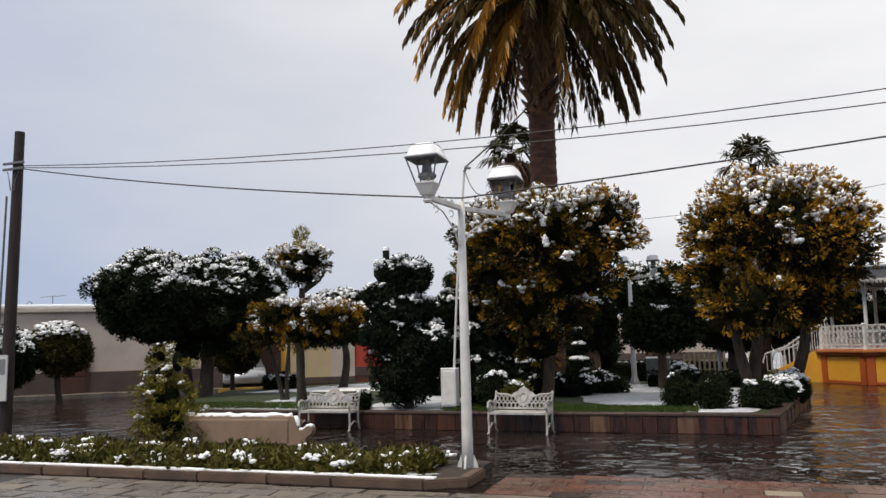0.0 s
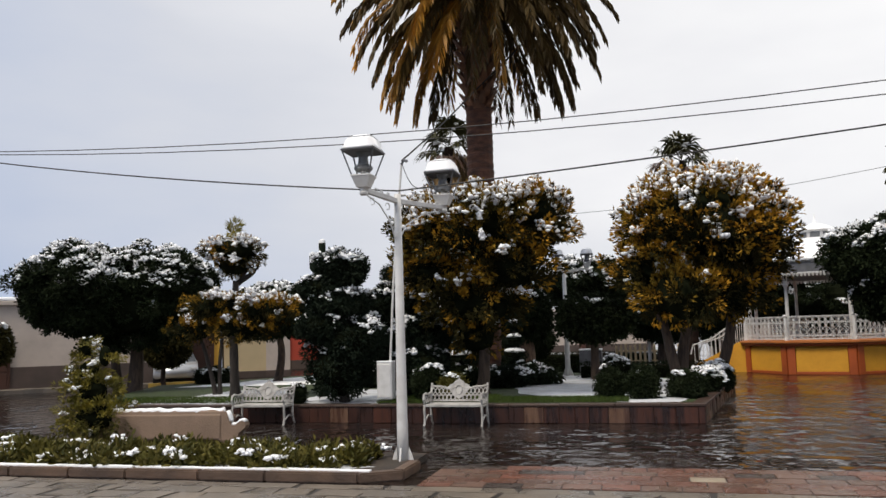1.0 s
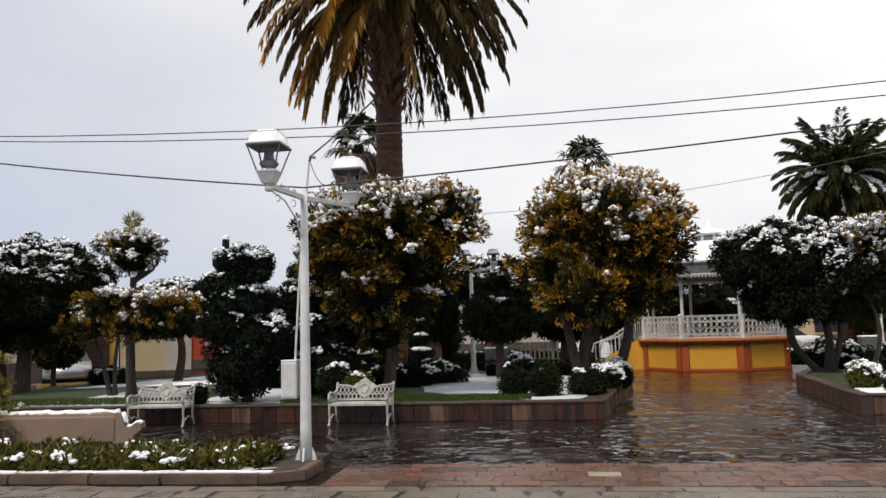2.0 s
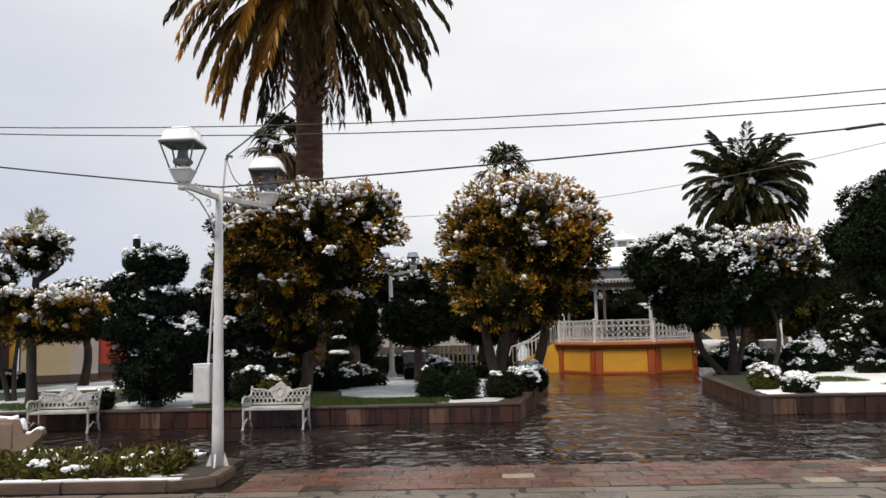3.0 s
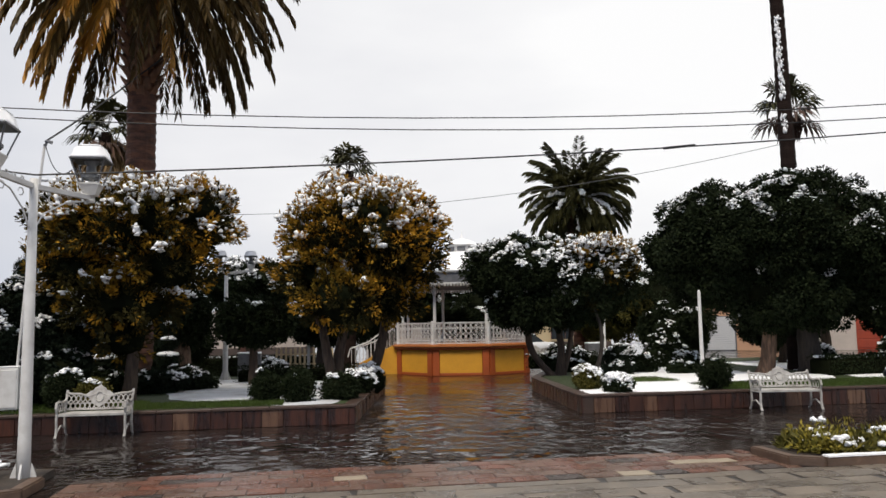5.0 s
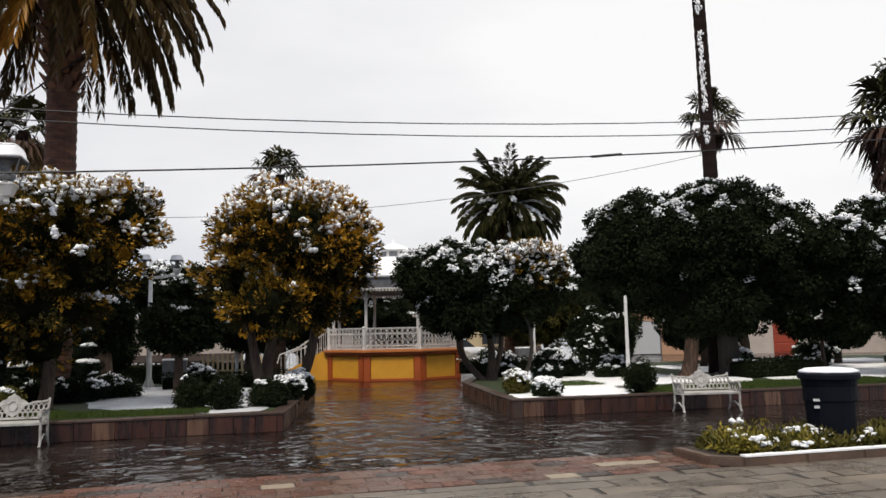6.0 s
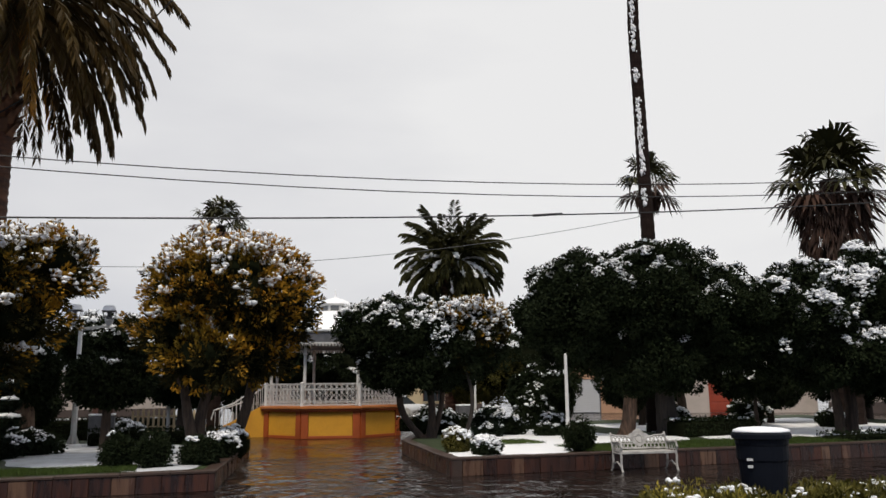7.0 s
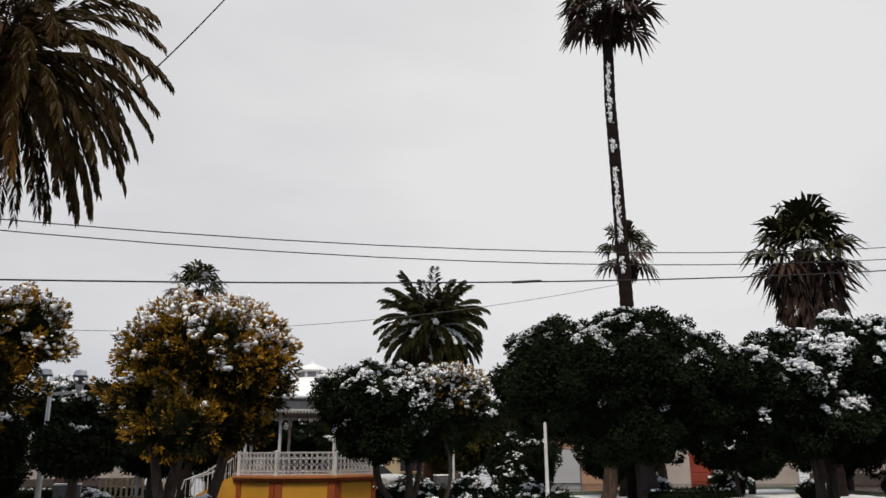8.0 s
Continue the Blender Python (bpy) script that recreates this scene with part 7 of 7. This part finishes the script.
# ---- cars ----
def car(m, paint, label, length=4.2, snow=True):
    ob = thing("car", m, label, "car", "parked cars")
    L, W = length / 2, 0.84
    bm = bmesh.new()
    prof = [(-L, 0.42), (-L + 0.03, 0.72), (-L + 0.5, 0.86), (-L + 1.2, 0.92), (L - 0.95, 0.96), (L - 0.1, 0.9), (L, 0.6), (L - 0.05, 0.32), (-L + 0.1, 0.3)]
    f0 = [bm.verts.new((x, -W, z)) for x, z in prof]
    f1 = [bm.verts.new((x, W, z)) for x, z in prof]
    bm.faces.new(f0[::-1])
    bm.faces.new(f1)
    for i in range(len(prof)):
        j = (i + 1) % len(prof)
        bm.faces.new((f0[i], f0[j], f1[j], f1[i]))
    bmesh.ops.bevel(bm, geom=bm.edges[:], offset=0.05, segments=2, affect="EDGES")
    part("body", bm, paint, ob, smooth=True)
    bm = bmesh.new()
    lo = [(-L + 1.05, -W + 0.03, 0.9), (L - 0.75, -W + 0.03, 0.92), (L - 0.75, W - 0.03, 0.92), (-L + 1.05, W - 0.03, 0.9)]
    hi = [(-L + 1.75, -W + 0.2, 1.38), (L - 1.3, -W + 0.2, 1.38), (L - 1.3, W - 0.2, 1.38), (-L + 1.75, W - 0.2, 1.38)]
    v0, v1 = [bm.verts.new(p) for p in lo], [bm.verts.new(p) for p in hi]
    bm.faces.new(v1)
    for i in range(4):
        j = (i + 1) % 4
        bm.faces.new((v0[i], v0[j], v1[j], v1[i]))
    part("glazing", bm, PANE, ob, "dark car glazing")
    bm = bmesh.new()
    box(bm, -L + 1.72, L - 1.27, -W + 0.18, W - 0.18, 1.37, 1.43, 0.025)
    part("roof", bm, SNOW if snow else paint, ob, "snow-covered car roof" if snow else "")
    for x in (-L + 0.75, L - 0.75):
        for y in (-W + 0.08, W - 0.08):
            bm = bmesh.new()
            tube(bm, [(x, y - 0.1, 0.31), (x, y + 0.1, 0.31)], 0.31, 16)
            wh = part("wheel", bm, RUBBER, ob)
            bm = bmesh.new()
            tube(bm, [(x, y - 0.11, 0.31), (x, y + 0.11, 0.31)], 0.18, 12)
            part("rim", bm, GREY_METAL, wh)
    for y in (-W + 0.16, W - 0.16):
        bm = bmesh.new()
        box(bm, L - 0.08, L + 0.01, y - 0.12, y + 0.12, 0.68, 0.84, 0.02)
        part("tail_light", bm, RED_LIGHT, ob)
        bm = bmesh.new()
        box(bm, -L - 0.01, -L + 0.1, y - 0.13, y + 0.13, 0.6, 0.72, 0.02)
        part("headlight", bm, SIGN_WHITE, ob)
    return ob


car(pose(-19.3, 29.3, 0, 0, 0, 124), CAR_SILVER, "silver saloon car parked by the shop")
car(pose(-12.2, 36.0, 0, 0, 0, 18), CAR_DARK, "dark car with snow on its roof")
car(pose(12.2, 44.5, 0, 0, 0, -10), CAR_WHITE, "white car parked behind the bandstand")

# small far things
cyp = thing("cypress_spire", pose(-14.3, 42.6, 0), "dark pointed cypress behind the square", "tree")
crown_of(cyp, [((0, 0, 2.5), (0.6, 0.6, 2.4), 0.25, 120), ((0, 0, 4.6), (0.35, 0.35, 1.4), 0.2, 50)], LEAF_TOPIARY, 401, (0.12, 0.05), 200, 0.0)
trunk_of(cyp, [((0, 0, -0.1), (0, 0, 1.5), 0.1)], BARK_DARK, 402)
stub = thing("columnar_cactus", pose(-7.6, 17.6, PLANT_Z), "dark columnar cactus with snow on its tips", "cactus")
for x0, x1, z0, z1 in ((0.0, 0.05, 0.0, 3.75), (-0.02, -0.2, 2.9, 3.45)):
    bm = bmesh.new()
    tube(bm, [(x0, 0, z0), (x1, 0, z0 + 0.25), (x1, 0, z1)], 0.085, 9)
    part("cactus_stem", bm, LEAF_TOPIARY, stub)
    bm = bmesh.new()
    lathe(bm, [(0.088, z1 - 0.02), (0.08, z1 + 0.05), (0.03, z1 + 0.08)], 9, (x1, 0))
    part("snow_cap", bm, SNOW, stub)

# utility cabinets and a stone ledge in the planters
for x, y in ((-1.75, 25.4), (11.2, 29.6), (12.4, 26.6)):
    cb = thing("utility_cabinet", pose(x, y, 0.38), "grey metal utility cabinet on the lawn", "utility cabinet", "utility cabinets")
    bm = bmesh.new()
    box(bm, -0.35, 0.35, -0.2, 0.2, 0, 0.75, 0.02)
    body = part("body", bm, GREY_METAL, cb)
    bm = bmesh.new()
    box(bm, -0.3, 0.3, -0.225, -0.2, 0.06, 0.7, 0.006)
    part("cabinet_door", bm, GREY_METAL, body)
    bm = bmesh.new()
    box(bm, -0.36, 0.36, -0.22, 0.21, 0.75, 0.8, 0.02)
    part("snow_cap", bm, SNOW, cb)


# ---- pieces of the pavements ----
def tile_rows():
    rng = rng_of(501)
    y = 9.14
    row = 0
    while y < 10.55:
        d = 0.29
        x = -2.75 - (0.2 if row % 2 else 0.0)
        while x < 6.25:
            w = 0.44 * rng.uniform(0.92, 1.08)
            x0, x1 = max(x, -2.74), min(x + w, 6.24)
            if x1 - x0 > 0.06:
                bm = bmesh.new()
                box(bm, 0.008, x1 - x0 - 0.008, 0.008, d - 0.008, 0, 0.016 + rng.uniform(-0.003, 0.004))
                p = part("tile", bm, rng.choice([TILE, TILE_BROWN, TILE_DARK, TILE_PALE], p=[0.4, 0.44, 0.12, 0.04]), tile_band)
                p.matrix_basis = Matrix.Translation((x0, y, 0.0))
            x += w
        y += d
        row += 1


def slab_rows():
    """Irregular stone slabs of the near pavement, one by one along its edge."""
    rng = rng_of(502)
    y = 9.1
    while y > 6.2:
        d = rng.uniform(0.24, 0.5)
        x = -9.5
        while x < 9.5:
            w = rng.uniform(0.28, 0.85)
            j = lambda: rng.uniform(-0.07, 0.07)
            bm = bmesh.new()
            g = 0.012
            q = [(g, -d + g), (w * 0.5, -d + g + j() * 0.5), (w - g + j(), -d + g), (w - g + j(), -g), (w * 0.45, -g + j() * 0.4), (g + j(), -g)]
            slab(bm, q, 0.0, 0.016 + rng.uniform(-0.003, 0.004))
            p = part("slab", bm, SLAB, pavement)
            p.matrix_basis = Matrix.Translation((x, y, 0.0))
            x += w
        y -= d


tile_rows()
slab_rows()
